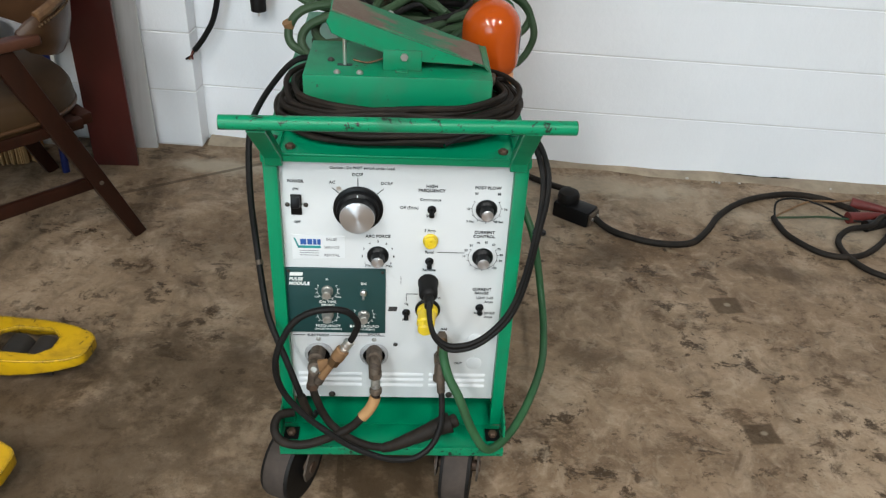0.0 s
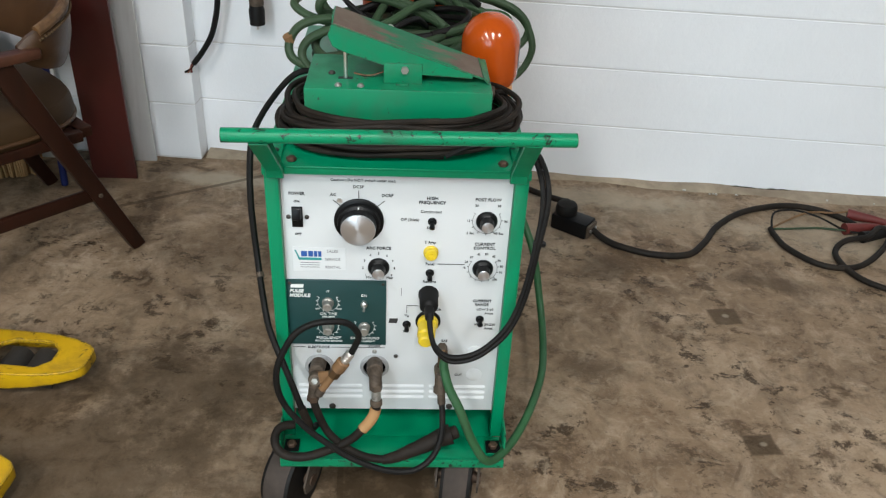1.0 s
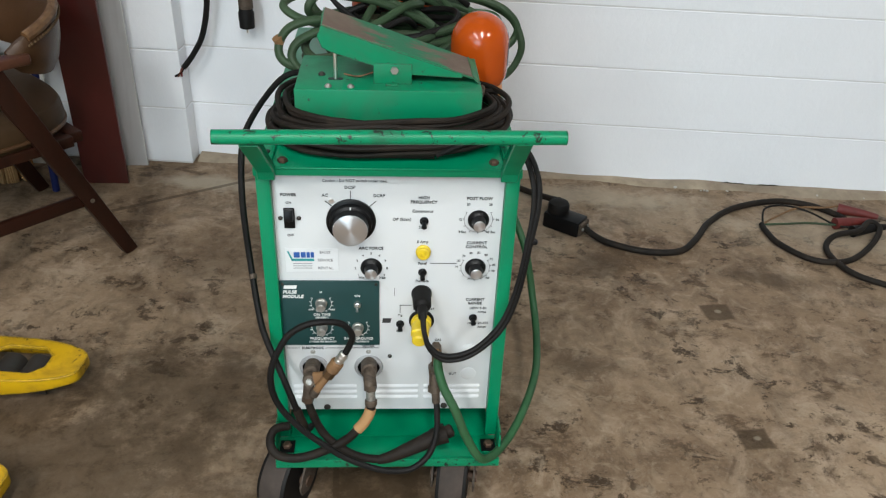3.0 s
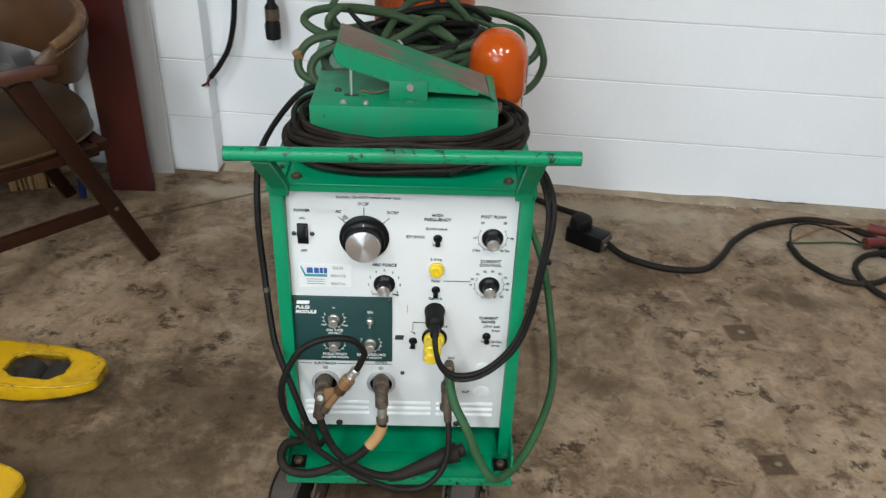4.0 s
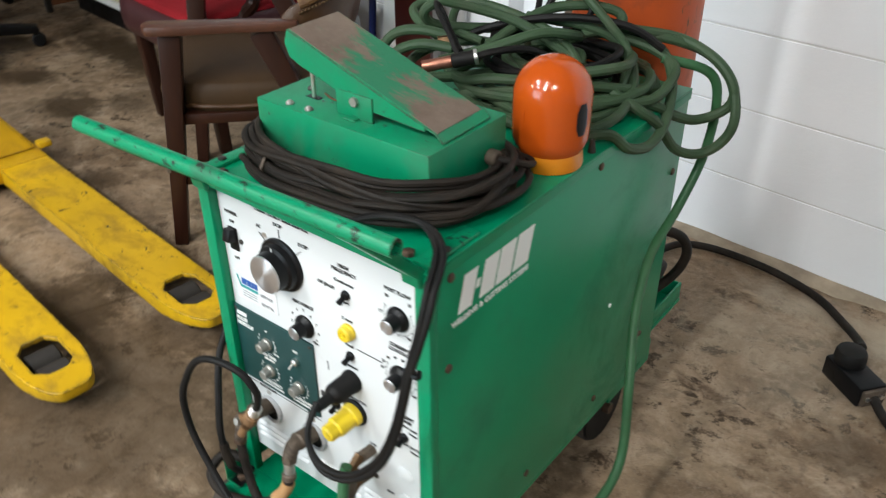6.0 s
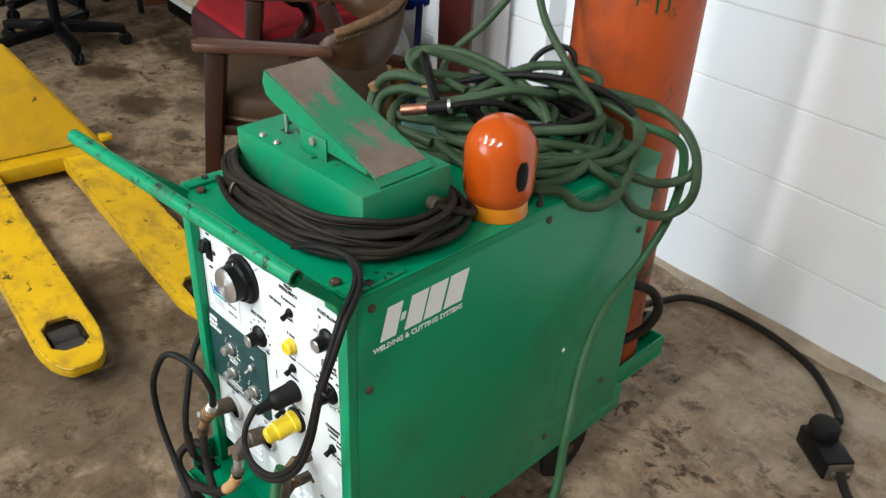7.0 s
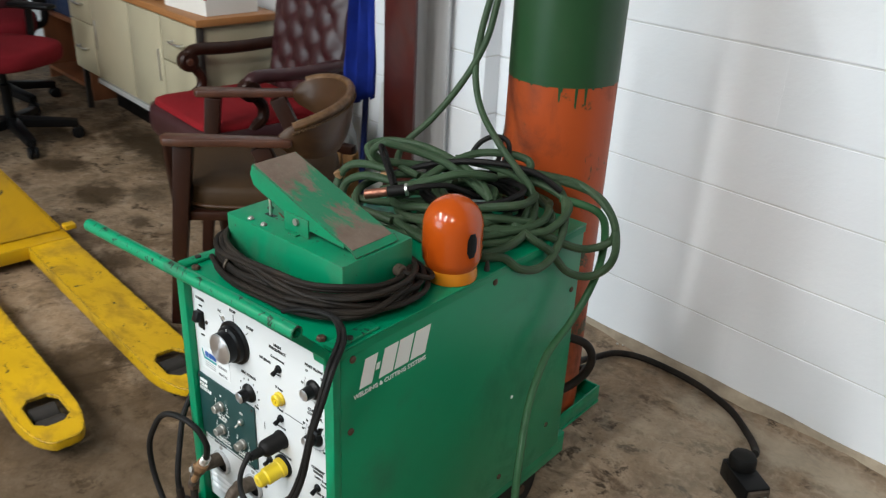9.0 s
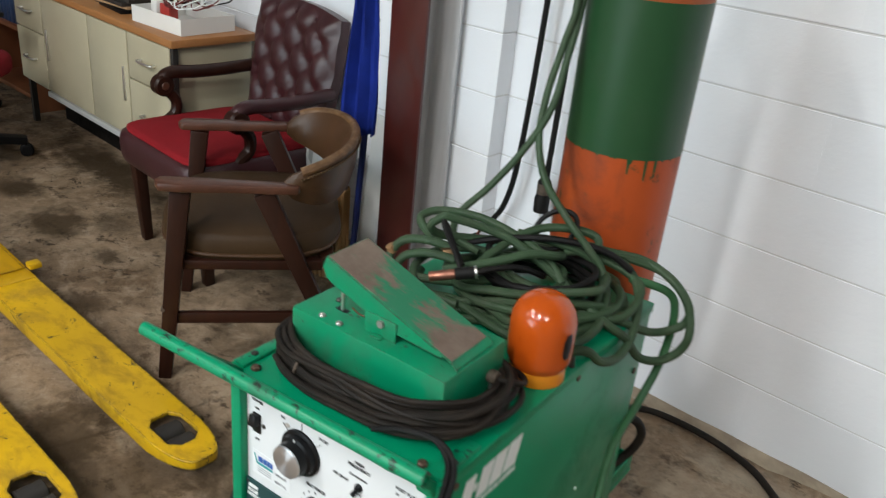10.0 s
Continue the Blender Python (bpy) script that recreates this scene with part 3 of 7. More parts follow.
tagged(link("wall_south", south, PLAIN_WALL), "pale painted wall with an open bay door", "wall", kind="structure")


def blocks():
    """Courses of hollow concrete blocks, proud of the joints."""
    bh, bl, joint = 0.2032, 0.4064, 0.0062
    meshes = {}
    rnd = random.Random(4)

    def mesh_for(w):
        key = round(w, 3)
        if key not in meshes:
            e = 0.0009
            sec = [(0.03, joint / 2), (-0.0030 + e, joint / 2), (-0.0030, joint / 2 + e), (-0.0030, bh - joint / 2 - e), (-0.0030 + e, bh - joint / 2), (0.03, bh - joint / 2)]
            b = bmesh.new()
            lo = [b.verts.new((0.0, y, z)) for y, z in sec]
            hi = [b.verts.new((w, y, z)) for y, z in sec]
            for k in range(6):
                b.faces.new((lo[k], hi[k], hi[(k + 1) % 6], lo[(k + 1) % 6]))
            b.faces.new(lo[::-1])
            b.faces.new(hi)
            bmesh.ops.recalc_face_normals(b, faces=b.faces)
            me = bpy.data.meshes.new("block")
            b.to_mesh(me)
            b.free()
            me.materials.append(BLOCK)
            meshes[key] = me
        return meshes[key]

    rest = bmesh.new()
    for row in range(0, 19):
        x = -6.2 + (bl / 2 if row % 2 else 0)
        while x < 5.5:
            if row < 11 and -3.6 < x < 3.0:
                ob = new("block", mesh_for(bl))
                ob.parent = wall_north
                ob.matrix_world = WALL_M @ pose(x, rnd.uniform(-0.00025, 0.00025), row * bh)
            else:
                box(x, x + bl - 0.0003, -0.0030, 0.03, row * bh + joint / 2, row * bh + bh - joint / 2, bm=rest)
            x += bl
    rest.transform(WALL_M)
    tagged(part("far_blocks", rest, BLOCK, wall_north, smooth=False), kind="stuff")


# ---- steel column, pilaster and floor edge ----
pilaster = tagged(link("pilaster", moved(box(-1.1975, -0.7025, -0.0715, 0.02, 0, CEIL_Z), WALL_M), MORTAR), "white painted masonry pilaster on the block wall", "pilaster", kind="structure")
pil_block = bpy.data.meshes.new("pilaster_block")
bm = box(-1.20, -0.70, -0.075, 0.0, 0.003, 0.2002, 0.0012, 1)
bm.to_mesh(pil_block)
bm.free()
pil_block.materials.append(BLOCK)
for row in range(19):
    ob = new("block", pil_block)
    ob.parent = pilaster
    ob.matrix_world = WALL_M @ pose(0, 0.0006 * math.sin(row * 2.3), 0.004 + row * 0.2032)

column = thing("steel_column", "dark red oxide steel H-column with silver-grey inner faces", "column")
part("front_flange", box(-1.030, -0.886, 1.352, 1.366, 0, CEIL_Z, 0.002), RED_STEEL, column)
part("web", box(-0.963, -0.953, 1.366, 1.488, 0, CEIL_Z), SILVER, column)
part("rear_flange", box(-1.030, -0.856, 1.488, 1.502, 0, CEIL_Z, 0.002), SILVER, column, "silver-grey rear flange")


def fillet():
    """Rough smear of mortar where the wall meets the floor."""
    bm = bmesh.new()
    prev = None
    n = 240
    for k in range(n + 1):
        x = -0.69 + (5.0 + 0.69) * k / n
        w = 0.052 + 0.045 * noise.noise(Vector((x * 2.3, 0, 0))) + 0.014 * noise.noise(Vector((x * 13, 4, 0)))
        h = 0.014 + 0.010 * noise.noise(Vector((x * 5, 9, 0)))
        row = [bm.verts.new(v) for v in ((x, 0.01, max(h, 0.003)), (x, -0.45 * w, max(h * 0.62, 0.002)), (x, -max(w, 0.008), -0.002))]
        if prev:
            for i in range(2):
                bm.faces.new((prev[i], prev[i + 1], row[i + 1], row[i]))
        prev = row
    bm.transform(WALL_M)
    return bm


def foot_crack():
    """Dark broken gap where the paint stops short of the floor."""
    bm = bmesh.new()
    prev = None
    for k in range(161):
        x = 0.35 + 1.7 * k / 160
        h = 0.006 + 0.010 * noise.noise(Vector((x * 9, 2, 0))) + 0.006 * noise.noise(Vector((x * 40, 5, 0)))
        gate = max(0.0, noise.noise(Vector((x * 3.1 + 0.6, 7, 0))) - 0.12)
        row = [bm.verts.new((x, -0.0065, 0.008)), bm.verts.new((x, -0.0065, 0.0085 + max(h, 0.0) * min(1.0, gate * 5)))]
        if prev:
            bm.faces.new((prev[0], row[0], row[1], prev[1]))
        prev = row
    bm.transform(WALL_M)
    return bm


tagged(link("wall_foot_crack", foot_crack(), DARK_STEEL), "dark broken paint edge at the foot of the wall", "trim", kind="structure")


def flakes():
    bm = bmesh.new()
    rnd = random.Random(77)
    for k in range(26):
        s = rnd.uniform(0.003, 0.009) if k % 4 else rnd.uniform(0.010, 0.017)
        out = [(s * rnd.uniform(0.6, 1.0) * math.cos(a), s * rnd.uniform(0.5, 1.0) * math.sin(a)) for a in np.linspace(0, 2 * math.pi, 7)[:-1]]
        merge(bm, prism(out, 0.0, rnd.uniform(0.002, 0.005)), WALL_M @ pose(rnd.uniform(-0.7, 1.7), -rnd.uniform(0.012, 0.060), 0.001, rnd.uniform(-12, 12), rnd.uniform(-12, 12), 0))
    return bm


tagged(link("paint_flakes", flakes(), FLAKE), "pale flakes of paint and mortar along the wall's foot", "debris", kind="stuff")
tagged(link("mortar_fillet", fillet(), SMEAR), "rough pale mortar smear along the foot of the wall", "trim", kind="structure")


# ---- the welding machine ----
welder = thing("welding_machine", "green welding power source on casters with a white control panel", "welder")
CASE_W, CASE_D, CASE_T, CASE_B = 0.21, 0.705, 0.748, 0.172


def welder_case():
    t = 0.004
    part("side_panel", box(CASE_W - t, CASE_W, 0.0122, CASE_D, CASE_B + 0.0, CASE_T - 0.006, 0.0015), GREEN, welder)
    part("side_panel", box(-CASE_W, -CASE_W + t, 0.0122, CASE_D, CASE_B, CASE_T - 0.006, 0.0015), GREEN, welder)
    part("back_panel", box(-CASE_W + t, CASE_W - t, CASE_D - t, CASE_D, CASE_B, CASE_T - 0.006), GREEN, welder)
    # lid with turned-down lips and raised side rails
    lid = box(-CASE_W - 0.003, CASE_W + 0.003, -0.007, CASE_D + 0.003, CASE_T - 0.004, CASE_T, 0.0015)
    part("lid", lid, GREEN, welder)
    part("lid_lip", box(-CASE_W - 0.003, CASE_W + 0.003, -0.007, -0.004, CASE_T - 0.014, CASE_T - 0.004), GREEN, welder)
    part("lid_lip", box(CASE_W + 0.0005, CASE_W + 0.003, -0.004, CASE_D, CASE_T - 0.018, CASE_T - 0.004), GREEN, welder)
    part("lid_lip", box(-CASE_W - 0.003, -CASE_W - 0.0005, -0.004, CASE_D, CASE_T - 0.018, CASE_T - 0.004), GREEN, welder)
    for s in (-1, 1):
        part("lid_rail", box(s * 0.196 - 0.012, s * 0.196 + 0.012, 0.0, 0.10 if s > 0 else 0.145, CASE_T, CASE_T + 0.006, 0.002), GREEN_WORN, welder)
    for s in (-1, 1):
        x0, x1 = sorted((s * 0.1885, s * (CASE_W + 0.001)))
        part("front_post", box(x0, x1, -0.004, 0.012, CASE_B - 0.005, CASE_T - 0.0145, 0.002), GREEN, welder)
    # base tray and its front lip
    part("base_tray", box(-0.210, 0.210, -0.060, 0.0, 0.156, 0.164, 0.002), GREEN, welder)
    part("base_pan", box(-0.196, 0.196, 0.0, CASE_D + 0.01, 0.156, 0.164), GREEN, welder)
    part("tray_lip", box(-0.211, 0.211, -0.066, -0.060, 0.146, 0.166, 0.002), GREEN_WORN, welder)
    part("pan_rail", box(-0.196, -0.188, 0.0, CASE_D, 0.132, 0.156), GREEN, welder)
    part("pan_rail", box(0.188, 0.196, 0.0, CASE_D, 0.132, 0.156), GREEN, welder)
    for s in (-1, 1):
        g = box(s * 0.197 - 0.016, s * 0.197 + 0.016, -0.05, -0.012, 0.164, 0.168, 0.001)
        box(s * 0.211 - 0.002, s * 0.211 + 0.002, -0.05, 0.0, 0.164, 0.215, 0.001, bm=g)
        part("corner_bracket", g, GREEN_WORN, welder)
        part("bracket_hole", box(s * 0.192 - 0.014, s * 0.192 + 0.014, -0.048, -0.016, 0.168, 0.1688), BLACK_PLASTIC, welder, "dark cut-out")
        part("bracket_bolt", lathe([(0.009, 0), (0.009, 0.006), (0.006, 0.008)], 6, pose(s * 0.192, -0.032, 0.1688)), RUSTY, welder)
    part("kick_panel", box(-0.2055, 0.2055, 0.085, 0.089, 0.164, 0.229), GREEN, welder)
    # handle bar on two sloping struts
    a, b = Vector((-0.240, -0.134, 0.8565)), Vector((0.254, -0.104, 0.8485))
    pipe = bmesh.new()
    axis = (b - a).normalized()
    m = Matrix.Translation(a) @ axis.to_track_quat("Z", "Y").to_matrix().to_4x4()
    ln = (b - a).length
    merge(pipe, lathe([(0.0078, 0.02), (0.0078, 0.0), (0.0104, 0.0), (0.0104, ln), (0.0078, ln), (0.0078, ln - 0.02)], 24, m))
    part("handle_bar", pipe, GREEN_WORN, welder, "green handle bar with chipped paint")
    for s in (-1, 1):
        strut = bmesh.new()
        x0, x1 = (s * 0.178, s * 0.206) if s > 0 else (s * 0.206, s * 0.178)
        reach = -0.016 if s < 0 else 0.0
        sec = [(-0.116 + reach, 0.842), (-0.098 + reach, 0.848), (-0.002, 0.7495), (-0.0075, 0.728), (-0.013, 0.728), (-0.016, 0.744)]
        lo = [strut.verts.new((x0, y, z)) for y, z in sec]
        hi = [strut.verts.new((x1, y, z)) for y, z in sec]
        n = len(sec)
        for k in range(n):
            strut.faces.new((lo[k], lo[(k + 1) % n], hi[(k + 1) % n], hi[k]))
        strut.faces.new(lo)
        strut.faces.new(hi[::-1])
        bmesh.ops.recalc_face_normals(strut, faces=strut.faces)
        bmesh.ops.bevel(strut, geom=list(strut.edges), offset=0.0015, segments=1, affect='EDGES')
        part("handle_strut", strut, GREEN, welder)
        part("strut_bolt", lathe([(0.008, 0), (0.008, 0.005), (0.005, 0.007)], 6, pose(s * 0.168, 0.012, CASE_T + 0.001)), RUSTY, welder)
    for y, z in ((0.038, 0.720), (0.033, 0.583), (0.244, 0.212), (0.469, 0.216), (0.64, 0.262), (0.40, 0.722), (0.68, 0.60), (0.05, 0.215)):
        part("case_screw", lathe([(0.0065, 0), (0.0065, 0.002), (0.004, 0.0035)], 10, pose(CASE_W, y, z, 0, 90, 0)), RUSTY, welder)
    part("case_screw", lathe([(0.004, 0), (0.004, 0.0015), (0.002, 0.0025)], 8, pose(CASE_W, 0.491, 0.416, 0, 90, 0)), WHITE_PRINT, welder, "small white screw head")
    part("lid_screw", lathe([(0.006, 0), (0.006, 0.002), (0.003, 0.02)], 8, pose(0.200, 0.385, CASE_T)), DARK_STEEL, welder)
    part("lid_screw", lathe([(0.006, 0), (0.006, 0.003), (0.004, 0.004)], 8, pose(0.202, 0.04, CASE_T + 0.006)), DARK_STEEL, welder)
    part("lid_screw", lathe([(0.006, 0), (0.006, 0.003), (0.004, 0.004)], 8, pose(-0.196, 0.035, CASE_T + 0.006)), DARK_STEEL, welder)
    # rear cylinder carrier
    rack = box(-0.15, 0.16, CASE_D + 0.01, 0.985, 0.120, 0.128, 0.002)
    part("cylinder_shelf", rack, GREEN, welder)
    lip = box(0.152, 0.158, CASE_D + 0.012, 0.985, 0.128, 0.172, 0.002)
    part("shelf_lip", lip, GREEN, welder)
    part("shelf_lip", box(-0.148, -0.142, CASE_D + 0.012, 0.985, 0.128, 0.172, 0.002), GREEN, welder)
    part("shelf_lip", box(-0.142, 0.152, 0.978, 0.984, 0.128, 0.172, 0.002), GREEN, welder)
    part("shelf_bracket", box(0.16, 0.185, 0.60, 0.78, 0.090, 0.150, 0.003), GREEN, welder)
    part("shelf_bracket", box(-0.185, -0.16, 0.60, 0.78, 0.090, 0.150, 0.003), GREEN, welder)


def wheel(parent, m, r, w):
    tyre = part("tyre", lathe([(r * 0.62, -w / 2), (r * 0.94, -w / 2), (r * 0.985, -w * 0.36), (r * 0.985, w * 0.36), (r * 0.94, w / 2), (r * 0.62, w / 2)], 36, m), BLACK_RUBBER, parent, "black rubber tyre")
    part("tread_band", lathe([(r * 0.97, -w * 0.40), (r, -w * 0.34), (r, w * 0.34), (r * 0.97, w * 0.40)], 36, m), GREY_RUBBER, tyre, "worn grey tread")
    part("rim", lathe([(r * 0.16, -w * 0.30), (r * 0.60, -w * 0.22), (r * 0.66, -w * 0.46), (r * 0.66, w * 0.46), (r * 0.60, w * 0.22), (r * 0.16, w * 0.30)], 28, m), DARK_STEEL, parent)
    part("axle", lathe([(r * 0.15, -w * 0.8), (r * 0.15, w * 0.8)], 14, m), RUSTY, parent)
    return tyre


def casters():
    # swivelling front casters
    for x, y, turn in ((-0.176, 0.030, -24), (0.139, 0.030, -10)):
        c = part("front_caster", lathe([(0.045, 0.126), (0.045, 0.132)], 20, pose(x, y, 0)), DARK_STEEL, welder)
        m = pose(x, y, 0, 0, 0, turn)
        r = 0.076
        wheel(c, m @ pose(0, -0.050, r, 0, 90, 0), r, 0.058)
        for s in (-1, 1):
            own = prism([(0.03, 0.126), (-0.050, 0.126), (-0.078, 0.080), (-0.074, 0.058), (-0.050, 0.050), (-0.028, 0.062)], -0.002, 0.002, m=Matrix(((0, 0, 1, s * 0.041), (1, 0, 0, 0), (0, 1, 0, 0), (0, 0, 0, 1))))
            part("fork_arm", moved(own, m), DUSTY_STEEL, c, "dusty steel fork arm")
    # fixed rear wheels under the carrier
    for s in (-1, 1):
        wheel(welder, pose(s * 0.155, 0.60, 0.080, 0, 90, 0), 0.080, 0.045)
    part("rear_axle", rod((-0.19, 0.60, 0.08), (0.19, 0.60, 0.08), 0.010), DARK_STEEL, welder)
    for s in (-1, 1):
        part("axle_bracket", box(s * 0.122 - 0.003, s * 0.122 + 0.003, 0.57, 0.63, 0.066, 0.157), DARK_STEEL, welder)


FRONT = pose(0, -0.0004, 0, 90, 0, 0)      # lettering on the panel: x right, y up


def panel_text(words, x, z, size, mat=None, parent=None, **kw):
    part("lettering", text_mesh(words, size, pose(x, -0.0005, z, 90, 0, 0), **kw), mat or BLACK_PRINT, parent or welder)


def knob(x, z, r, length, ring=True, cap=True, body=BLACK_PLASTIC, y=0.0):
    """A fluted black control knob with a spun metal cap, pointing forward."""
    seg = 40
    m = pose(x, y, z, 90, 0, 0)
    flare = [(r, 0.0), (r, length * 0.12), (r * 0.93, length * 0.2), (r * 0.66, length * 0.36), (r * 0.58, length)]
    ob = part("knob", lathe(flare, seg, m), body, welder)
    if cap:
        part("knob_cap", lathe([(r * 0.55, length), (r * 0.55, length * 1.02), (r * 0.50, length * 1.05), (0, length * 1.05)], seg, m), CAP_METAL, ob, "spun aluminium cap")
    return ob


def tick_ring(x, z, r, n, a0=-215, a1=35, size=0.0035):
    bm = bmesh.new()
    for k in range(n):
        a = radians(a1 + (a0 - a1) * k / (n - 1))
        own = box(-0.00045, 0.00045, 0, 0.0004, 0, size)
        merge(bm, own, pose(x + r * math.cos(a), -0.0012, z + r * math.sin(a)) @ pose(0, 0, 0, 0, 90 - math.degrees(a), 0))
    for k in range(48):
        a = radians(a1 + (a0 - a1) * k / 48)
        b = radians(a1 + (a0 - a1) * (k + 1) / 48)
        v = [bm.verts.new((x + rr * math.cos(q), -0.0009, z + rr * math.sin(q))) for rr, q in ((r, a), (r, b), (r + 0.0007, b), (r + 0.0007, a))]
        bm.faces.new(v)
    return bm


def toggle(x, z, down=True):
    t = part("toggle_switch", lathe([(0.0075, 0), (0.0075, 0.0025), (0.005, 0.004), (0.005, 0.006)], 12, pose(x, 0, z, 90, 0, 0)), BLACK_PLASTIC, welder)
    lever = lathe([(0.003, 0), (0.0046, 0.010), (0.0042, 0.0125), (0, 0.0135)], 12, pose(x, -0.004, z, 90 + (26 if down else -25), 0, 0))
    part("lever", lever, BLACK_PLASTIC, t)


PANEL_SET = (0.0, 0.011, -0.006)     # the panel sits a little behind the posts


def control_panel():
    before = set(welder.children)
    part("front_panel", box(-0.1885, 0.1885, 0.0, 0.004, 0.229, 0.734, 0.001), PANEL_WHITE, welder, "white control panel")
    # power rocker
    sw = part("power_switch", box(-0.1725, -0.1545, -0.003, 0, 0.634, 0.672, 0.001), BLACK_PLASTIC, welder)
    part("rocker", moved(box(-0.0075, 0.0075, -0.011, 0.004, -0.010, 0.010, 0.002), pose(-0.1635, -0.004, 0.661, -16, 0, 0)), BLACK_PLASTIC, sw)
    for x in (-0.178, -0.148):
        part("panel_screw", lathe([(0.004, 0), (0.004, 0.0015), (0.002, 0.003)], 10, pose(x, 0, 0.6525, 90, 0, 0)), DARK_STEEL, welder)
    panel_text("POWER", -0.163, 0.696, 0.0075, bold=0.0001)
    panel_text("ON", -0.1635, 0.6815, 0.0062)
    panel_text("OFF", -0.1635, 0.6195, 0.0062)
    # polarity switch
    part("dial_plate", lathe([(0.041, 0), (0.041, 0.004), (0.038, 0.006)], 48, pose(-0.0625, 0, 0.648, 90, 0, 0)), BLACK_PLASTIC, welder)
    big = part("polarity_knob", lathe([(0.0355, 0.006), (0.034, 0.014), (0.0295, 0.017), (0.0285, 0.032)], 48, pose(-0.0625, 0, 0.648, 90, 0, 0)), BLACK_PLASTIC, welder)
    part("knob_cap", lathe([(0.0285, 0.032), (0.0280, 0.034), (0.026, 0.035), (0, 0.035)], 48, pose(-0.0625, 0, 0.648, 90, 0, 0)), CAP_METAL, big, "spun aluminium cap")
    part("pointer_mark", box(-0.0633, -0.0617, -0.0175, -0.0165, 0.671, 0.682), WHITE_PRINT, big)
    panel_text("Caution : Do NOT switch under load.", -0.055, 0.7225, 0.0068)
    panel_text("DCSP", -0.063, 0.7105, 0.0075)
    panel_text("AC", -0.104, 0.6955, 0.0075)
    panel_text("DCRP", -0.016, 0.6955, 0.0075)
    for a in (90, 42, 138):
        own = box(0.0385, 0.056, -0.0009, -0.0003, -0.0006, 0.0006)
        part("scale_mark", moved(own, pose(-0.0625, 0, 0.648) @ pose(0, 0, 0, 0, -a, 0)), BLACK_PRINT, welder)
    part("indicator_hole", lathe([(0.0045, 0), (0.0045, 0.0012), (0.003, 0.0012), (0.003, 0.0005)], 14, pose(-0.0935, 0, 0.6845, 90, 0, 0)), STEEL, welder)
    # high frequency switch, fuse and panel/remote switch
    panel_text("HIGH", 0.0575, 0.6925, 0.0078, bold=0.0001)
    panel_text("FREQUENCY", 0.0575, 0.6845, 0.0078, bold=0.0001)
    panel_text("Continuous", 0.056, 0.6675, 0.0075)
    panel_text("Off (Stick)", 0.0215, 0.6515, 0.0075)
    panel_text("Start", 0.0565, 0.6365, 0.0070)
    toggle(0.0585, 0.649)
    panel_text("5 Amp", 0.057, 0.608, 0.0072)
    fuse = part("fuse_holder", lathe([(0.0128, 0), (0.0128, 0.004), (0.0112, 0.005), (0.0112, 0.011), (0.0095, 0.013), (0.006, 0.013), (0.006, 0.0115), (0.0035, 0.0115), (0.003, 0.014), (0, 0.014)], 24, pose(0.0585, 0, 0.589, 90, 0, 0)), YELLOW, welder, "yellow fuse holder")
    panel_text("Panel", 0.0575, 0.5645, 0.0072)
    part("panel_line", box(0.071, 0.117, -0.001, -0.0003, 0.5645, 0.5655), BLACK_PRINT, welder)
    toggle(0.058, 0.5465)
    panel_text("Remote", 0.058, 0.528, 0.0072)
    # post flow, current control and arc force
    panel_text("POST FLOW", 0.149, 0.692, 0.0078, bold=0.0001)
    part("scale_mark", tick_ring(0.149, 0.652, 0.0235, 9), BLACK_PRINT, welder)
    for w, x, z in (("3 Sec", 0.123, 0.628), ("12", 0.1185, 0.652), ("20", 0.131, 0.681), ("28", 0.168, 0.681), ("36", 0.181, 0.652), ("45 Sec", 0.171, 0.628)):
        panel_text(w, x, z, 0.006)
    knob(0.149, 0.652, 0.0180, 0.023)
    panel_text("CURRENT", 0.149, 0.6065, 0.0078, bold=0.0001)
    panel_text("CONTROL", 0.149, 0.5985, 0.0078, bold=0.0001)
    part("scale_mark", tick_ring(0.149, 0.557, 0.0245, 11), BLACK_PRINT, welder)
    for k, w in enumerate(("10", "20", "30", "40", "50", "60", "70", "80", "90", "100")):
        a = radians(180 - 7 - 24 * (k - 0.2)) if k < 9 else radians(-48)
        panel_text(w, 0.149 + 0.0325 * math.cos(a), 0.557 + 0.030 * math.sin(a), 0.0058)
    knob(0.149, 0.557, 0.0180, 0.023)
    panel_text("ARC FORCE", -0.030, 0.5945, 0.0078, bold=0.0001)
    for k, w in enumerate(("1", "2", "3", "4", "5", "6", "7", "8", "9")):
        a = radians(215 - 31.25 * k)
        panel_text(w, -0.030 + 0.027 * math.cos(a), 0.556 + 0.028 * math.sin(a), 0.006)
    panel_text("Min", -0.047, 0.5345, 0.0066)
    panel_text("Max", -0.011, 0.5345, 0.0066)
    knob(-0.030, 0.556, 0.0185, 0.023)
    # dealer sticker
    st = part("sticker", prism([(-0.0445, -0.024), (0.0445, -0.021), (0.0445, 0.023), (-0.0445, 0.025)], 0, 0.0006, m=pose(-0.1305, -0.0002, 0.570, 90, 0, 0)), STICKER, welder, "white dealer sticker with blue mark")
    mk = bmesh.new()
    for x0, x1 in ((-0.030, -0.020), (-0.018, -0.010), (-0.0085, -0.003), (-0.0015, 0.004)):
        box(x0, x1, -0.0008, 0, 0.006, 0.0165, bm=mk)
    part("blue_mark", moved(mk, pose(-0.1305, -0.0008, 0.570)), BLUE_PRINT, st)
    tl = box(-0.034, 0.004, -0.0008, 0, -0.001, 0.0035)
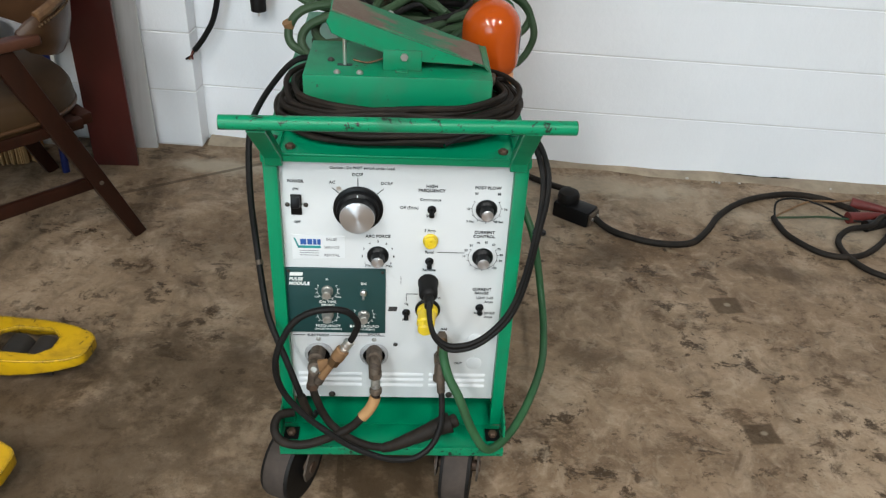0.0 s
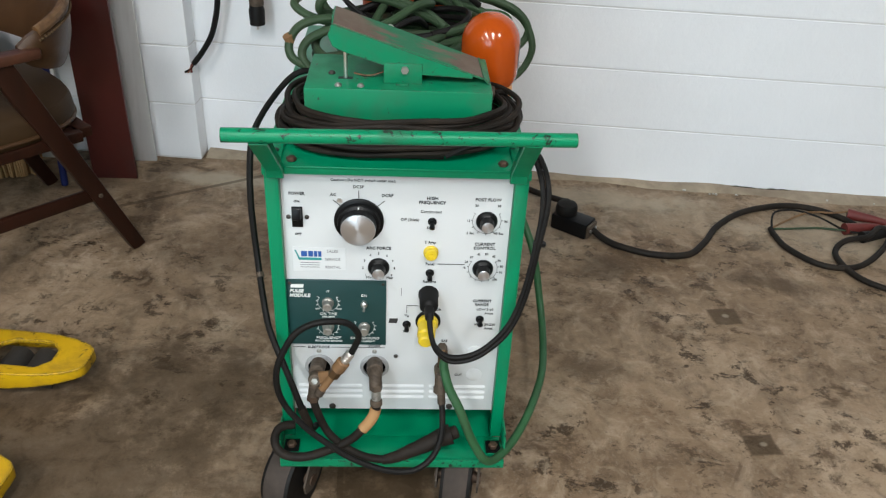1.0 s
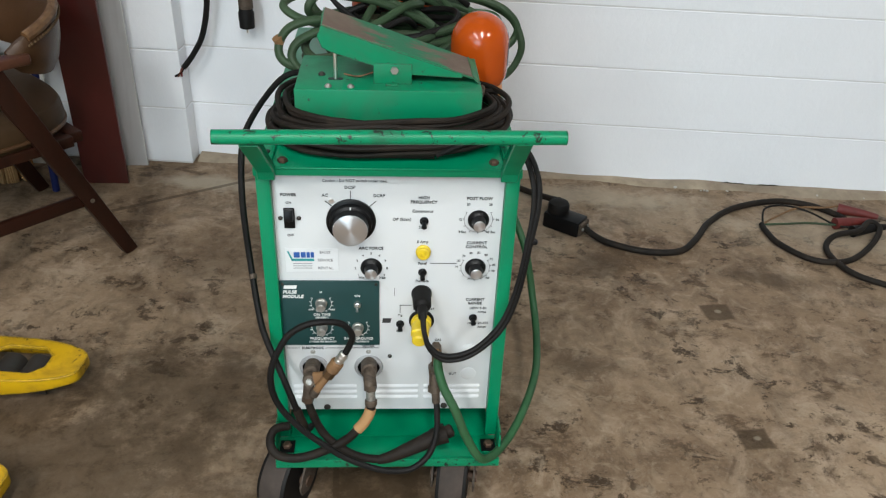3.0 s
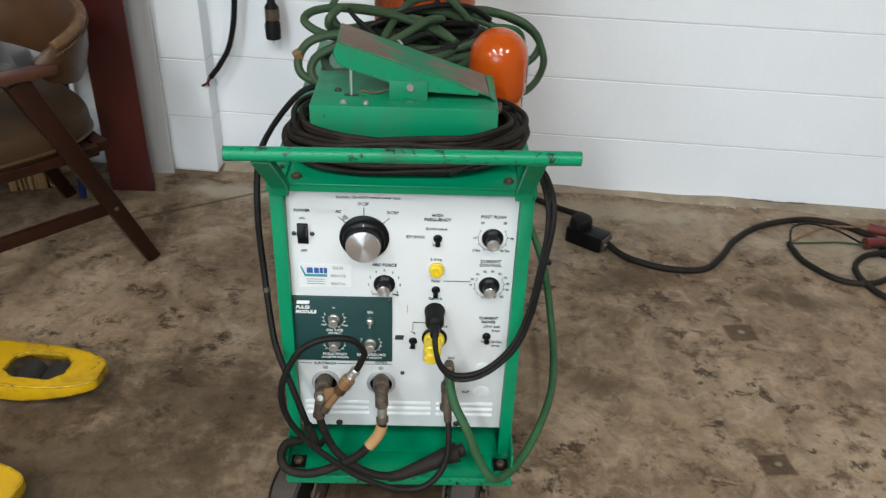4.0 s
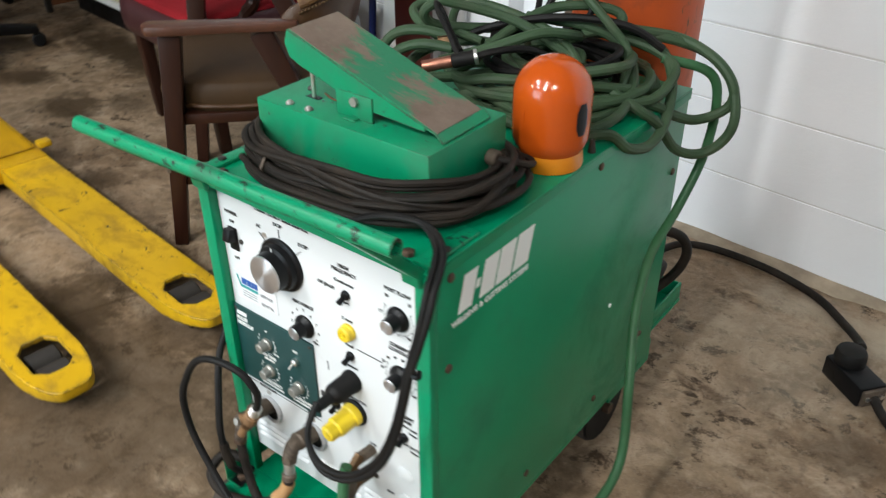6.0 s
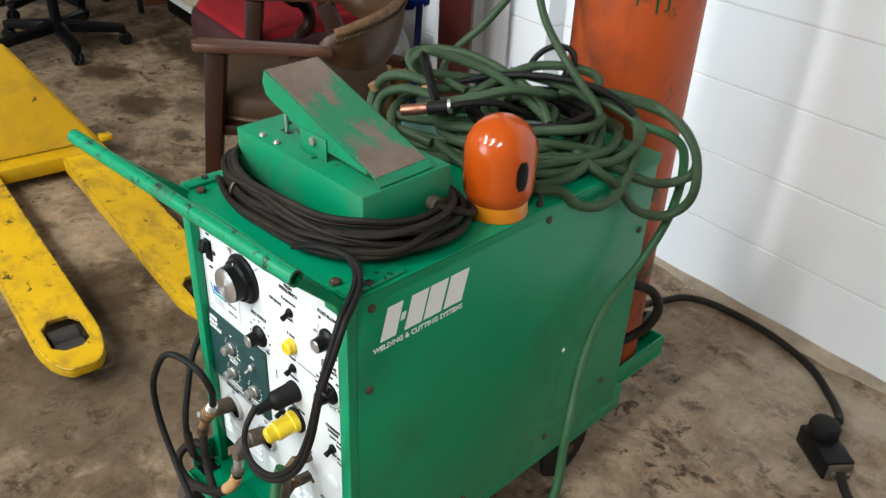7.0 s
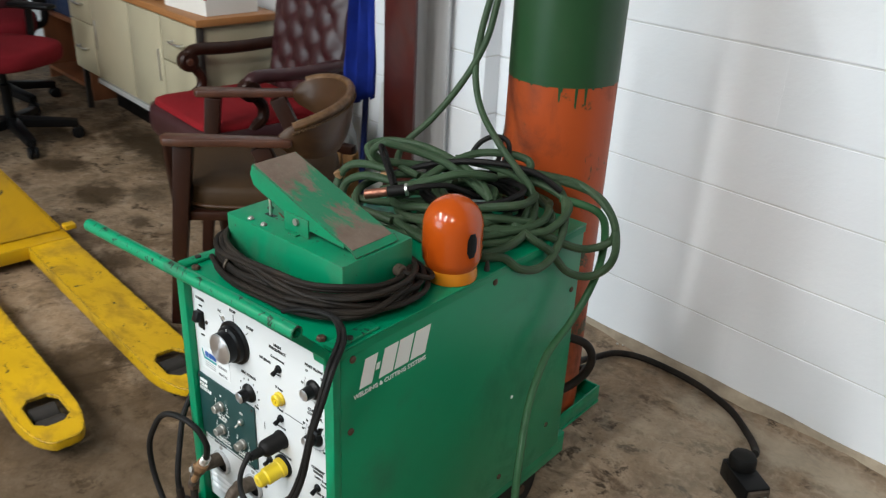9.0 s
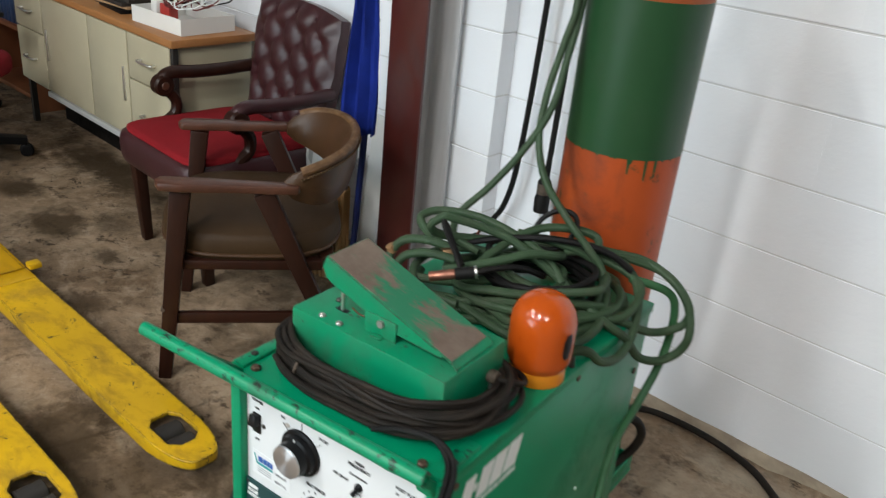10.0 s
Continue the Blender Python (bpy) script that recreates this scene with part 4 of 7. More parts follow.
    merge(tl, prism([(-0.041, 0.0185), (-0.0385, 0.0185), (-0.031, -0.001), (-0.034, -0.001)], 0, 0.0008, m=pose(0, 0, 0, 90, 0, 0)))
    part("teal_mark", moved(tl, pose(-0.1305, -0.0008, 0.570)), TEAL_PRINT, st)
    small = bmesh.new()
    for z in (-0.007, -0.0115, -0.016):
        box(-0.032, 0.0, -0.0006, 0, z, z + 0.0009, bm=small)
    part("small_print", moved(small, pose(-0.1305, -0.0008, 0.570)), GREY_PRINT, st)
    for w, z in (("SALES", 0.5865), ("SERVICE", 0.5705), ("RENTAL", 0.5545)):
        part("lettering", text_mesh(w, 0.0072, pose(-0.108, -0.001, z, 90, 0, 0)), GREY_PRINT, st)
    # pulse module
    pm = part("pulse_module", box(-0.1885, -0.0165, -0.004, 0, 0.389, 0.529, 0.001), MODULE, welder, "dark teal pulse module plate")
    my = pose(0, -0.0040, 0)
    part("brand_mark", moved(prism([(-0.186 + 0.004, 0.5135), (-0.160, 0.5135), (-0.1585, 0.5205), (-0.1805, 0.5205)], 0, 0.0006, m=pose(0, 0, 0, 90, 0, 0)), my), WHITE_PRINT, pm)
    part("lettering", text_mesh("PULSE", 0.0088, my @ pose(-0.1835, -0.0005, 0.5065, 90, 0, 0), align='LEFT', shear=0.2, bold=0.0003), WHITE_PRINT, pm)
    part("lettering", text_mesh("MODULE", 0.0088, my @ pose(-0.1845, -0.0005, 0.4970, 90, 0, 0), align='LEFT', shear=0.2, bold=0.0003), WHITE_PRINT, pm)
    for x, z in ((-0.118, 0.483), (-0.119, 0.430), (-0.055, 0.430)):
        part("scale_mark", moved(tick_ring(x, z, 0.0175, 11, size=0.004), my), WHITE_PRINT, pm)
        k = part("module_knob", lathe([(0.0105, 0), (0.0105, 0.004), (0.0085, 0.006), (0.0080, 0.017), (0.007, 0.018), (0, 0.018)], 20, my @ pose(x, 0, z, 90, 0, 0)), KNURLED, pm, "ribbed metal knob")
    for w, x, z, s in (("ON TIME", -0.118, 0.458, 0.0075), ("(PERCENT)", -0.118, 0.4515, 0.0048), ("FREQUENCY", -0.119, 0.4045, 0.0078), ("(CYCLES PER SECOND)", -0.119, 0.3975, 0.0048),
                       ("BACKGROUND", -0.054, 0.4045, 0.0075), ("(% OF CURRENT)", -0.054, 0.3975, 0.0048), ("ON", -0.055, 0.4985, 0.0065), ("50", -0.118, 0.5065, 0.0048), ("MAX", -0.099, 0.469, 0.0042), ("MIN", -0.137, 0.469, 0.0042)):
        part("lettering", text_mesh(w, s, my @ pose(x, -0.0005, z, 90, 0, 0)), WHITE_PRINT, pm)
    tg = part("module_toggle", lathe([(0.006, 0), (0.006, 0.006), (0.0035, 0.008)], 12, my @ pose(-0.055, 0, 0.481, 90, 0, 0)), STEEL, pm)
    part("lever", lathe([(0.0016, 0), (0.0024, 0.011), (0, 0.0125)], 10, my @ pose(-0.055, -0.006, 0.481, 118, 0, 0)), STEEL, tg)
    for x in (-0.183, -0.022):
        part("module_screw", lathe([(0.003, 0), (0.003, 0.001), (0.002, 0.002)], 8, my @ pose(x, 0, 0.523, 90, 0, 0)), DARK_STEEL, pm)
    # brand mark beside the module
    part("brand_mark", prism([(-0.012, 0.437), (0.003, 0.437), (0.005, 0.447), (-0.0105, 0.447)], 0, 0.0007, m=pose(0, 0, 0, 90, 0, 0)), BLACK_PRINT, welder)
    # remote socket and gas fittings
    panel_text("Tig", 0.020, 0.4535, 0.006)
    panel_text("Stick", 0.0195, 0.4185, 0.006)
    toggle(0.0205, 0.435)
    part("panel_line", box(0.0195, 0.0205, -0.001, -0.0003, 0.460, 0.4765), BLACK_PRINT, welder)
    part("panel_line", box(0.0205, 0.040, -0.001, -0.0003, 0.4755, 0.4765), BLACK_PRINT, welder)
    panel_text("CONTACTOR", 0.062, 0.468, 0.006)
    panel_text("CURRENT", 0.1525, 0.4885, 0.0075, bold=0.0001)
    panel_text("RANGE", 0.1525, 0.4805, 0.0075, bold=0.0001)
    panel_text("LOW 5-60", 0.159, 0.470, 0.0068)
    panel_text("Amps", 0.1665, 0.4615, 0.0066)
    panel_text("HIGH 20-320", 0.1605, 0.4365, 0.0068)
    panel_text("Amps", 0.168, 0.4280, 0.0066)
    toggle(0.151, 0.449)
    panel_text("GAS", 0.0895, 0.398, 0.0066)
    panel_text("OUT", 0.1195, 0.3175, 0.0068)
    part("blank_disc", lathe([(0.0145, 0), (0.0145, 0.001), (0.013, 0.0018)], 24, pose(0.149, 0, 0.318, 90, 0, 0)), PANEL_WHITE, welder)
    part("blank_disc", lathe([(0.0145, 0), (0.0145, 0.001), (0.013, 0.0018)], 24, pose(0.149, 0, 0.374, 90, 0, 0)), PANEL_WHITE, welder)
    panel_text("ELECTRODE", -0.138, 0.3795, 0.0072)
    panel_text("WORK", -0.037, 0.3835, 0.0072)
    for x0, x1 in ((-0.184, -0.162), (-0.116, -0.018)):
        part("panel_line", box(x0, x1, -0.001, -0.0003, 0.3795, 0.3803), BLACK_PRINT, welder)
    for x in (-0.138, -0.037):
        part("socket_ring", lathe([(0.019, 0), (0.0265, 0), (0.0265, 0.003), (0.0245, 0.006), (0.0205, 0.006), (0.0205, 0.002)], 32, pose(x, 0, 0.336, 90, 0, 0)), RING_GREY, welder, "grey socket ring")
        part("socket_well", lathe([(0.0205, 0.0022), (0, 0.0022)], 24, pose(x, 0, 0.336, 90, 0, 0)), BLACK_PLASTIC, welder)
        part("panel_screw", lathe([(0.0045, 0), (0.0045, 0.0015), (0.002, 0.003)], 10, pose(x, 0, 0.371, 90, 0, 0)), KNURLED, welder)
    for x, z, r in ((-0.117, 0.236, 0.0065), (0.106, 0.238, 0.0065), (0.002, 0.361, 0.004), (0.093, 0.3345, 0.004)):
        part("panel_screw", lathe([(r, 0), (r, 0.002), (r * 0.5, 0.0035)], 10, pose(x, 0, z, 90, 0, 0)), DARK_STEEL, welder)
    # pressed louvres
    for x0, x1 in ((-0.178, -0.060), (-0.036, 0.056), (0.066, 0.172)):
        for k in range(3):
            z = 0.2885 - 0.0135 * k
            lv = bmesh.new()
            sec = [(0, 0.0034), (-0.0030, -0.0012), (-0.0030, -0.0018), (0.0012, -0.0019)]
            lo = [lv.verts.new((x0, y, z + dz)) for y, dz in sec]
            hi = [lv.verts.new((x1, y, z + dz)) for y, dz in sec]
            for i in range(3):
                lv.faces.new((lo[i], hi[i], hi[i + 1], lo[i + 1]))
            lv.faces.new(lo)
            lv.faces.new(hi[::-1])
            bmesh.ops.recalc_face_normals(lv, faces=lv.faces)
            part("louvre", lv, PANEL_WHITE, welder)
            # black strip for the slit and the shade line under the louvre
            part("vent_slit", box(x0 + 0.001, x1 - 0.001, -0.0008, 0.0002, z - 0.0034, z - 0.0019), BLACK_PLASTIC, welder)
    part("pencil_mark", box(0.0095, 0.0103, -0.001, -0.0003, 0.497, 0.513), BLACK_PRINT, welder)
    for ob in welder.children:
        if ob not in before:
            ob.location = PANEL_SET


def side_mark():
    """The maker's mark on the side, as plain slanted shapes."""
    m = Matrix(((0, 0, 1, CASE_W + 0.0004), (1, 0, 0, 0), (0, 1, 0, 0), (0, 0, 0, 1)))

    def slanted(x0, x1, z0, z1):
        k = 0.26
        return prism([(x0 + k * (z0 - 0.655), z0), (x1 + k * (z0 - 0.655), z0), (x1 + k * (z1 - 0.655), z1), (x0 + k * (z1 - 0.655), z1)], 0, 0.0006, m=m)
    for x0, x1 in ((0.052, 0.080), (0.083, 0.091), (0.096, 0.128), (0.132, 0.166), (0.171, 0.208)):
        low = 0.676 if x1 - x0 < 0.01 else 0.656
        part("maker_mark", slanted(x0, x1, low, 0.688 if low > 0.67 else 0.708), WHITE_PRINT, welder, "white slanted block of the maker's mark")
    part("lettering", text_mesh("WELDING & CUTTING SYSTEMS", 0.0118, m @ pose(0.040, 0.645, 0.0003), align='LEFT', bold=0.0001, spacing=1.02), WHITE_PRINT, welder)


welder_case()
casters()
control_panel()
side_mark()


# ---- gas cylinder ----
cylinder = thing("gas_cylinder", "tall orange and green gas cylinder standing on the machine's shelf", "gas cylinder", pose(0.024, 0.853, 0.1285))
CR = 0.121
part("lower_body", lathe([(CR * 0.90, 0), (CR, 0.025), (CR, 0.877)], 56), CYL_ORANGE, cylinder, "scuffed orange lower body")
part("green_band", lathe([(CR + 0.0006, 0.875), (CR + 0.0006, 1.177)], 56), CYL_GREEN, cylinder, "dark green painted band")
shoulder = [(CR, 1.177)] + [(0.042 + (CR - 0.042) * math.cos(a), 1.187 + 0.105 * math.sin(a)) for a in np.linspace(0, math.pi / 2 * 0.96, 12)]
part("shoulder", lathe(shoulder, 56), SHOULDER, cylinder, "orange domed shoulder")
part("neck_ring_band", lathe([(0.056, 1.282), (0.058, 1.286), (0.050, 1.304), (0.047, 1.306)], 36), NECK_YELLOW, cylinder, "worn yellow band round the neck")
part("neck_ring", lathe([(0.042, 1.297), (0.042, 1.334), (0.038, 1.340), (0, 1.340)], 36), RUSTY, cylinder, "rusty threaded neck ring")
rnd = random.Random(3)
for k in range(16):
    a = radians(-120 + 200 * rnd.random())
    h = rnd.uniform(0.006, 0.035) if rnd.random() < 0.1 else rnd.uniform(0.0015, 0.005)
    own = prism([(-0.0035, 0), (0.0035, 0), (0.002, -h), (-0.001, -h)], 0, 0.0012)
    part("paint_drip", moved(own, pose((CR + 0.0002) * math.cos(a), (CR + 0.0002) * math.sin(a), 0.876) @ pose(0, 0, 0, 0, 0, math.degrees(a) + 90) @ pose(0, 0, 0, 90, 0, 0)), CYL_GREEN, cylinder)

for deg, h in ((-43, 0.045), (-33, 0.038), (-58, 0.010)):
    a = radians(deg)
    part("paint_drip", moved(prism([(-0.0032, 0), (0.0032, 0), (0.002, -h), (-0.0015, -h * 0.9)], 0, 0.0012), pose((CR + 0.0002) * math.cos(a), (CR + 0.0002) * math.sin(a), 0.876) @ pose(0, 0, 0, 0, 0, deg + 90) @ pose(0, 0, 0, 90, 0, 0)), CYL_GREEN, cylinder)


def cylinder_label():
    rows = []
    bm = bmesh.new()
    for i in range(7):
        a = radians(-16 + 17 * i / 6)
        rows.append([bm.verts.new((r * math.cos(a), r * math.sin(a), z)) for r, z in ((0.1177, 1.222), (0.1135, 1.235), (0.1081, 1.247))])
    for p, q in zip(rows, rows[1:]):
        for k in range(2):
            bm.faces.new((p[k], q[k], q[k + 1], p[k + 1]))
    return bm


part("hazard_label", cylinder_label(), PAPER, cylinder, "white hazard label")
green_mark = bmesh.new()
gv = [green_mark.verts.new((r * math.cos(radians(d)), r * math.sin(radians(d)), z)) for r, z, d in ((0.1202, 1.213, 9), (0.1163, 1.228, 1), (0.1104, 1.243, 9), (0.1163, 1.228, 17))]
green_mark.faces.new(gv)
part("green_diamond", green_mark, CYL_GREEN, cylinder, "green hazard diamond")


# ---- pallet jack ----
JACK = pose(-1.86, 0.256, 0, 0, 0, -6.6)      # x towards the fork tips
jack = thing("pallet_jack", "yellow pallet jack with chipped paint, forks lowered", "pallet jack", JACK)


def fork_mesh():
    """One fork: a folded channel with a rounded tip and a roller opening."""
    w, tip, zt = 0.152, 1.148, 0.083
    h0, h1 = 0.925, 1.032
    n = 10
    out = [(-0.06, -w / 2), (tip - 0.17, -w / 2)]
    out += [(tip - 0.17 + 0.17 * math.sin(a), -w / 2 + (w / 2 - 0.022) * (1 - math.cos(a))) for a in np.linspace(0.15, math.pi / 2, n)]
    half = out[2:]
    out += [(x, -y) for x, y in half[::-1]] + [(tip - 0.17, w / 2), (-0.06, w / 2)]
    bm = bmesh.new()
    outer = [bm.verts.new((x, y, zt)) for x, y in out]
    hole = [(h0, -0.025), (h0 + 0.03, -0.045), (h1 + 0.01, -0.045), (h1 + 0.035, -0.02), (h1 + 0.035, 0.02), (h1 + 0.01, 0.045), (h0 + 0.03, 0.045), (h0, 0.025)]
    inner = [bm.verts.new((x, y, zt)) for x, y in hole]
    edges = [bm.edges.new((outer[k], outer[(k + 1) % len(outer)])) for k in range(len(outer))]
    edges += [bm.edges.new((inner[k], inner[(k + 1) % len(inner)])) for k in range(len(inner))]
    bmesh.ops.triangle_fill(bm, use_beauty=True, use_dissolve=False, edges=edges)
    for f in bm.faces:
        if f.normal.z < 0:
            f.normal_flip()
    # folded sides
    for ring, depth in ((outer, 0.052), (inner, 0.012)):
        low = [bm.verts.new((v.co.x, v.co.y, zt - (depth if ring is inner else depth - 0.026 * min(1.0, max(0.0, (v.co.x - 0.93) / 0.2))))) for v in ring]
        for k in range(len(ring)):
            n2 = (k + 1) % len(ring)
            bm.faces.new((ring[k], low[k], low[n2], ring[n2]))
    bmesh.ops.recalc_face_normals(bm, faces=bm.faces)
    return bm


FORK_Y = {-1: -0.167, 1: 0.194}
for s in (-1, 1):
    bm = fork_mesh()
    fy = FORK_Y[s]
    bm.transform(pose(0, fy, 0))
    fk = part("fork", bm, JACK_WORN, jack, "yellow fork with worn paint")
    sol = fk.modifiers.new("thickness", 'SOLIDIFY')
    sol.thickness, sol.offset = 0.005, -1
    bev = fk.modifiers.new("round", 'BEVEL')
    bev.width, bev.segments, bev.limit_method = 0.004, 2, 'ANGLE'
    for x in (0.966, 1.030):
        part("load_roller", rod((x, fy - 0.036, 0.042), (x, fy + 0.036, 0.042), 0.0310, 20, bevel=0.004), ROLLER, fk)
    part("roller_link", box(0.90, 1.07, fy - 0.046, fy - 0.040, 0.022, 0.05), DARK_STEEL, fk)
    part("step_nub", box(-0.075, -0.035, s * 0.275 - 0.012, s * 0.275 + 0.03, 0.098, 0.118, 0.004), JACK_YELLOW, jack)

cross = box(-0.13, -0.005, -0.272, 0.272, 0.034, 0.088, 0.008)
part("crossbar", cross, JACK_YELLOW, jack)
tri = bmesh.new()
sec = [(-0.272, 0.0), (0.272, 0.0), (0.060, 0.345), (0.040, 0.360), (-0.040, 0.360), (-0.060, 0.345)]
front = [tri.verts.new((-0.075 - z * 0.36, y, 0.085 + z)) for y, z in sec]
back = [tri.verts.new((-0.135 - z * 0.26, y, 0.085 + z)) for y, z in sec]
n = len(sec)
for k in range(n):
    tri.faces.new((front[k], front[(k + 1) % n], back[(k + 1) % n], back[k]))
tri.faces.new(front)
tri.faces.new(back[::-1])
bmesh.ops.recalc_face_normals(tri, faces=tri.faces)
bmesh.ops.bevel(tri, geom=list(tri.edges), offset=0.008, segments=2, affect='EDGES')
part("pump_frame", tri, JACK_YELLOW, jack, "yellow triangular pump frame")
part("pump_body", lathe([(0.05, 0.10), (0.05, 0.36), (0.035, 0.40), (0.035, 0.47)], 20, pose(-0.30, 0, 0)), BLACK_PLASTIC, jack)
for s in (-1, 1):
    part("steer_wheel", rod((-0.31, s * 0.03, 0.09), (-0.31, s * 0.075, 0.09), 0.09, 28, bevel=0.006), ROLLER, jack)
part("steer_axle", box(-0.34, -0.28, -0.03, 0.03, 0.07, 0.12), DARK_STEEL, jack)
HX = -0.285
part("handle_knuckle", box(HX - 0.045, HX + 0.045, -0.055, 0.055, 0.44, 0.51, 0.008), JACK_BLACK, jack)
part("handle_shaft", box(HX - 0.022, HX + 0.022, -0.024, 0.024, 0.51, 1.22, 0.006), JACK_BLACK, jack, "black handle shaft")
hoop = part("handle_grip", tube([(HX, 0.0, 0.86), (HX, 0.075, 0.93), (HX, 0.165, 1.03), (HX, 0.19, 1.13), (HX, 0.155, 1.205), (HX, 0.06, 1.235), (HX, -0.06, 1.235),
                                  (HX, -0.155, 1.205), (HX, -0.19, 1.13), (HX, -0.165, 1.03), (HX, -0.075, 0.93), (HX, 0.0, 0.86)], 0.0145, 8, 14), JACK_BLACK, jack, "black loop handle")


# ---- on the machine: foot pedal, cable coil, valve cap, hose pile ----
pedal = thing("foot_pedal", "green foot pedal with a worn brown tread on a cable coil", "foot pedal")


def foot_pedal():
    x0, x1, y0, y1, z0, z1 = -0.152, 0.150, 0.074, 0.236, 0.772, 0.846
    part("housing", box(x0, x1, y0, y1, z0, z1, 0.003), PEDAL_GREEN, pedal)
    # the treadle: a folded plate that slopes down to its toe
    ang = math.degrees(math.atan2(0.088, 0.255))
    m = pose(0.150, 0.008, 0.853, 0, ang, 1.2)
    ln = 0.270
    tr = bmesh.new()
    box(-ln, -0.012, 0.100, 0.196, -0.003, 0.0, 0.001, bm=tr)
    part("treadle", moved(tr, m), PEDAL_GREEN, pedal)
    for y in (0.1005, 0.1955):
        fl = prism([(-ln, 0.0), (-ln, -0.020), (-ln + 0.012, -0.034), (-ln + 0.03, -0.036), (-0.13, -0.034), (-0.03, -0.006), (-0.03, 0.0)], -0.0015, 0.0015,
                   m=m @ Matrix(((1, 0, 0, 0), (0, 0, -1, y), (0, 1, 0, -0.0005), (0, 0, 0, 1))))
        part("treadle_flange", fl, PEDAL_GREEN, pedal)
    part("tread", moved(box(-ln + 0.002, -0.014, 0.102, 0.194, 0.0, 0.0012), m), PEDAL_TREAD, pedal, "brown tread worn through green paint")
    toe = prism([(-0.013, 0.0), (0.0, -0.006), (0.0, -0.0085), (-0.013, -0.003)], 0.098, 0.198, m=m @ Matrix(((1, 0, 0, 0), (0, 0, 1, 0), (0, 1, 0, 0.002), (0, 0, 0, 1))))
    part("toe_plate", toe, PEDAL_GREEN, pedal)
    # hinge bracket and pivot bolts
    for y in (0.1035, 0.206):
        part("hinge_bracket", box(-0.026, 0.036, y - 0.0015, y + 0.0015, z1, z1 + 0.034, 0.001), PEDAL_GREEN, pedal)
    part("bracket_foot", box(-0.006, 0.014, 0.092, 0.105, z1, z1 + 0.003, 0.001), PEDAL_GREEN, pedal)
    part("pivot_bolt", rod((0.008, 0.097, z1 + 0.024), (0.008, 0.212, z1 + 0.024), 0.0065, 6), KNURLED, pedal)
    part("push_rod", rod((-0.088, 0.122, z1), (-0.088, 0.122, z1 + 0.064), 0.0032, 10), STEEL, pedal)
    part("rod_slot", box(-0.100, -0.076, 0.117, 0.127, z1 - 0.001, z1 + 0.0005), BLACK_PLASTIC, pedal)
    part("return_spring", tube([(-0.075, 0.13, z1 + 0.006), (-0.05, 0.125, z1 + 0.004), (-0.02, 0.13, z1 + 0.012)], 0.0016, 6, 6), BRASS, pedal)
    for x, y in ((-0.098, 0.086), (-0.062, 0.086), (-0.112, 0.14)):
        part("housing_screw", lathe([(0.006, 0), (0.006, 0.002), (0.003, 0.005)], 10, pose(x, y, z1)), KNURLED if y < 0.1 else DARK_STEEL, pedal)
    gland = part("cable_gland", rod((x1, 0.196, 0.800), (x1 + 0.016, 0.196, 0.800), 0.011, 12, bevel=0.002), CONNECTOR, pedal)
    part("gland_screw", rod((x1 + 0.006, 0.193, 0.790), (x1 + 0.006, 0.193, 0.780), 0.003, 8), STEEL, gland)


foot_pedal()


def coil_points(turns, seed, cx, cy, ax, ay, z0, z1, jitter, start=0.0, per_turn=16, power=2.5):
    """Loose turns of cable in a rounded oblong, each wandering from the last."""
    rnd = random.Random(seed)
    p1, p2, p3 = (rnd.uniform(0, 6.28) for _ in range(3))
    pts = []
    for k in range(int(turns * per_turn) + 1):
        q = k / per_turn
        a = start + 2 * math.pi * q
        c, s = math.cos(a), math.sin(a)
        r = (abs(c) ** power + abs(s) ** power) ** (-1 / power)
        w = 1 + jitter * (math.sin(2.3 * a * 0.63 + p1) + 0.6 * math.sin(3.1 * a * 0.71 + p2)) + rnd.uniform(-0.008, 0.008)
        z = z0 + (z1 - z0) * (0.5 + 0.5 * math.sin(0.83 * a + p3)) + rnd.uniform(-0.003, 0.003)
        pts.append((cx + ax * r * c * w, cy + ay * r * s * w, max(z, 0.7545)))
    return pts


coil = thing("cable_coil", "coil of black pedal cable laid round the foot pedal", "cable")
for turns, seed, ax, ay, z1, start in ((4, 11, 0.184, 0.126, 0.806, 1.0), (4, 12, 0.176, 0.120, 0.796, 2.6), (3, 13, 0.194, 0.136, 0.778, 4.0), (3, 14, 0.188, 0.131, 0.790, 5.1), (2, 15, 0.180, 0.128, 0.812, 0.2)):
    part("cable", tube(coil_points(turns, seed, 0.001, 0.150, ax, ay, 0.7545, z1, 0.058, start), 0.0050, 5, 8), CABLE_DUSTY, coil)
part("gland_lead", tube([(0.166, 0.196, 0.800), (0.180, 0.205, 0.797), (0.192, 0.235, 0.785), (0.160, 0.270, 0.772), (0.08, 0.278, 0.768)], 0.0050, 6, 8), CABLE_DUSTY, coil)
part("cable_tie", tube([(-0.092, 0.016, 0.770), (-0.090, 0.028, 0.792), (-0.086, 0.040, 0.782)], 0.0028, 5, 6), CONNECTOR, coil)

cap = thing("valve_cap", "glossy orange cylinder valve cap standing on the machine", "valve cap", pose(0.166, 0.322, CASE_T + 0.001))
dome = [(0.0545, 0.036)] + [(0.0545, 0.036 + 0.064 * k / 4) for k in range(1, 5)] + [(0.0545 * math.cos(a), 0.100 + 0.0545 * math.sin(a)) for a in np.linspace(0.15, math.pi / 2, 9)]
dome[-1] = (0.0, dome[-1][1])
part("dome", lathe([(0.0455, 0.022), (0.0485, 0.028), (0.0525, 0.036), (0.054, 0.044)] + dome[2:], 48), ORANGE_GLOSS, cap)
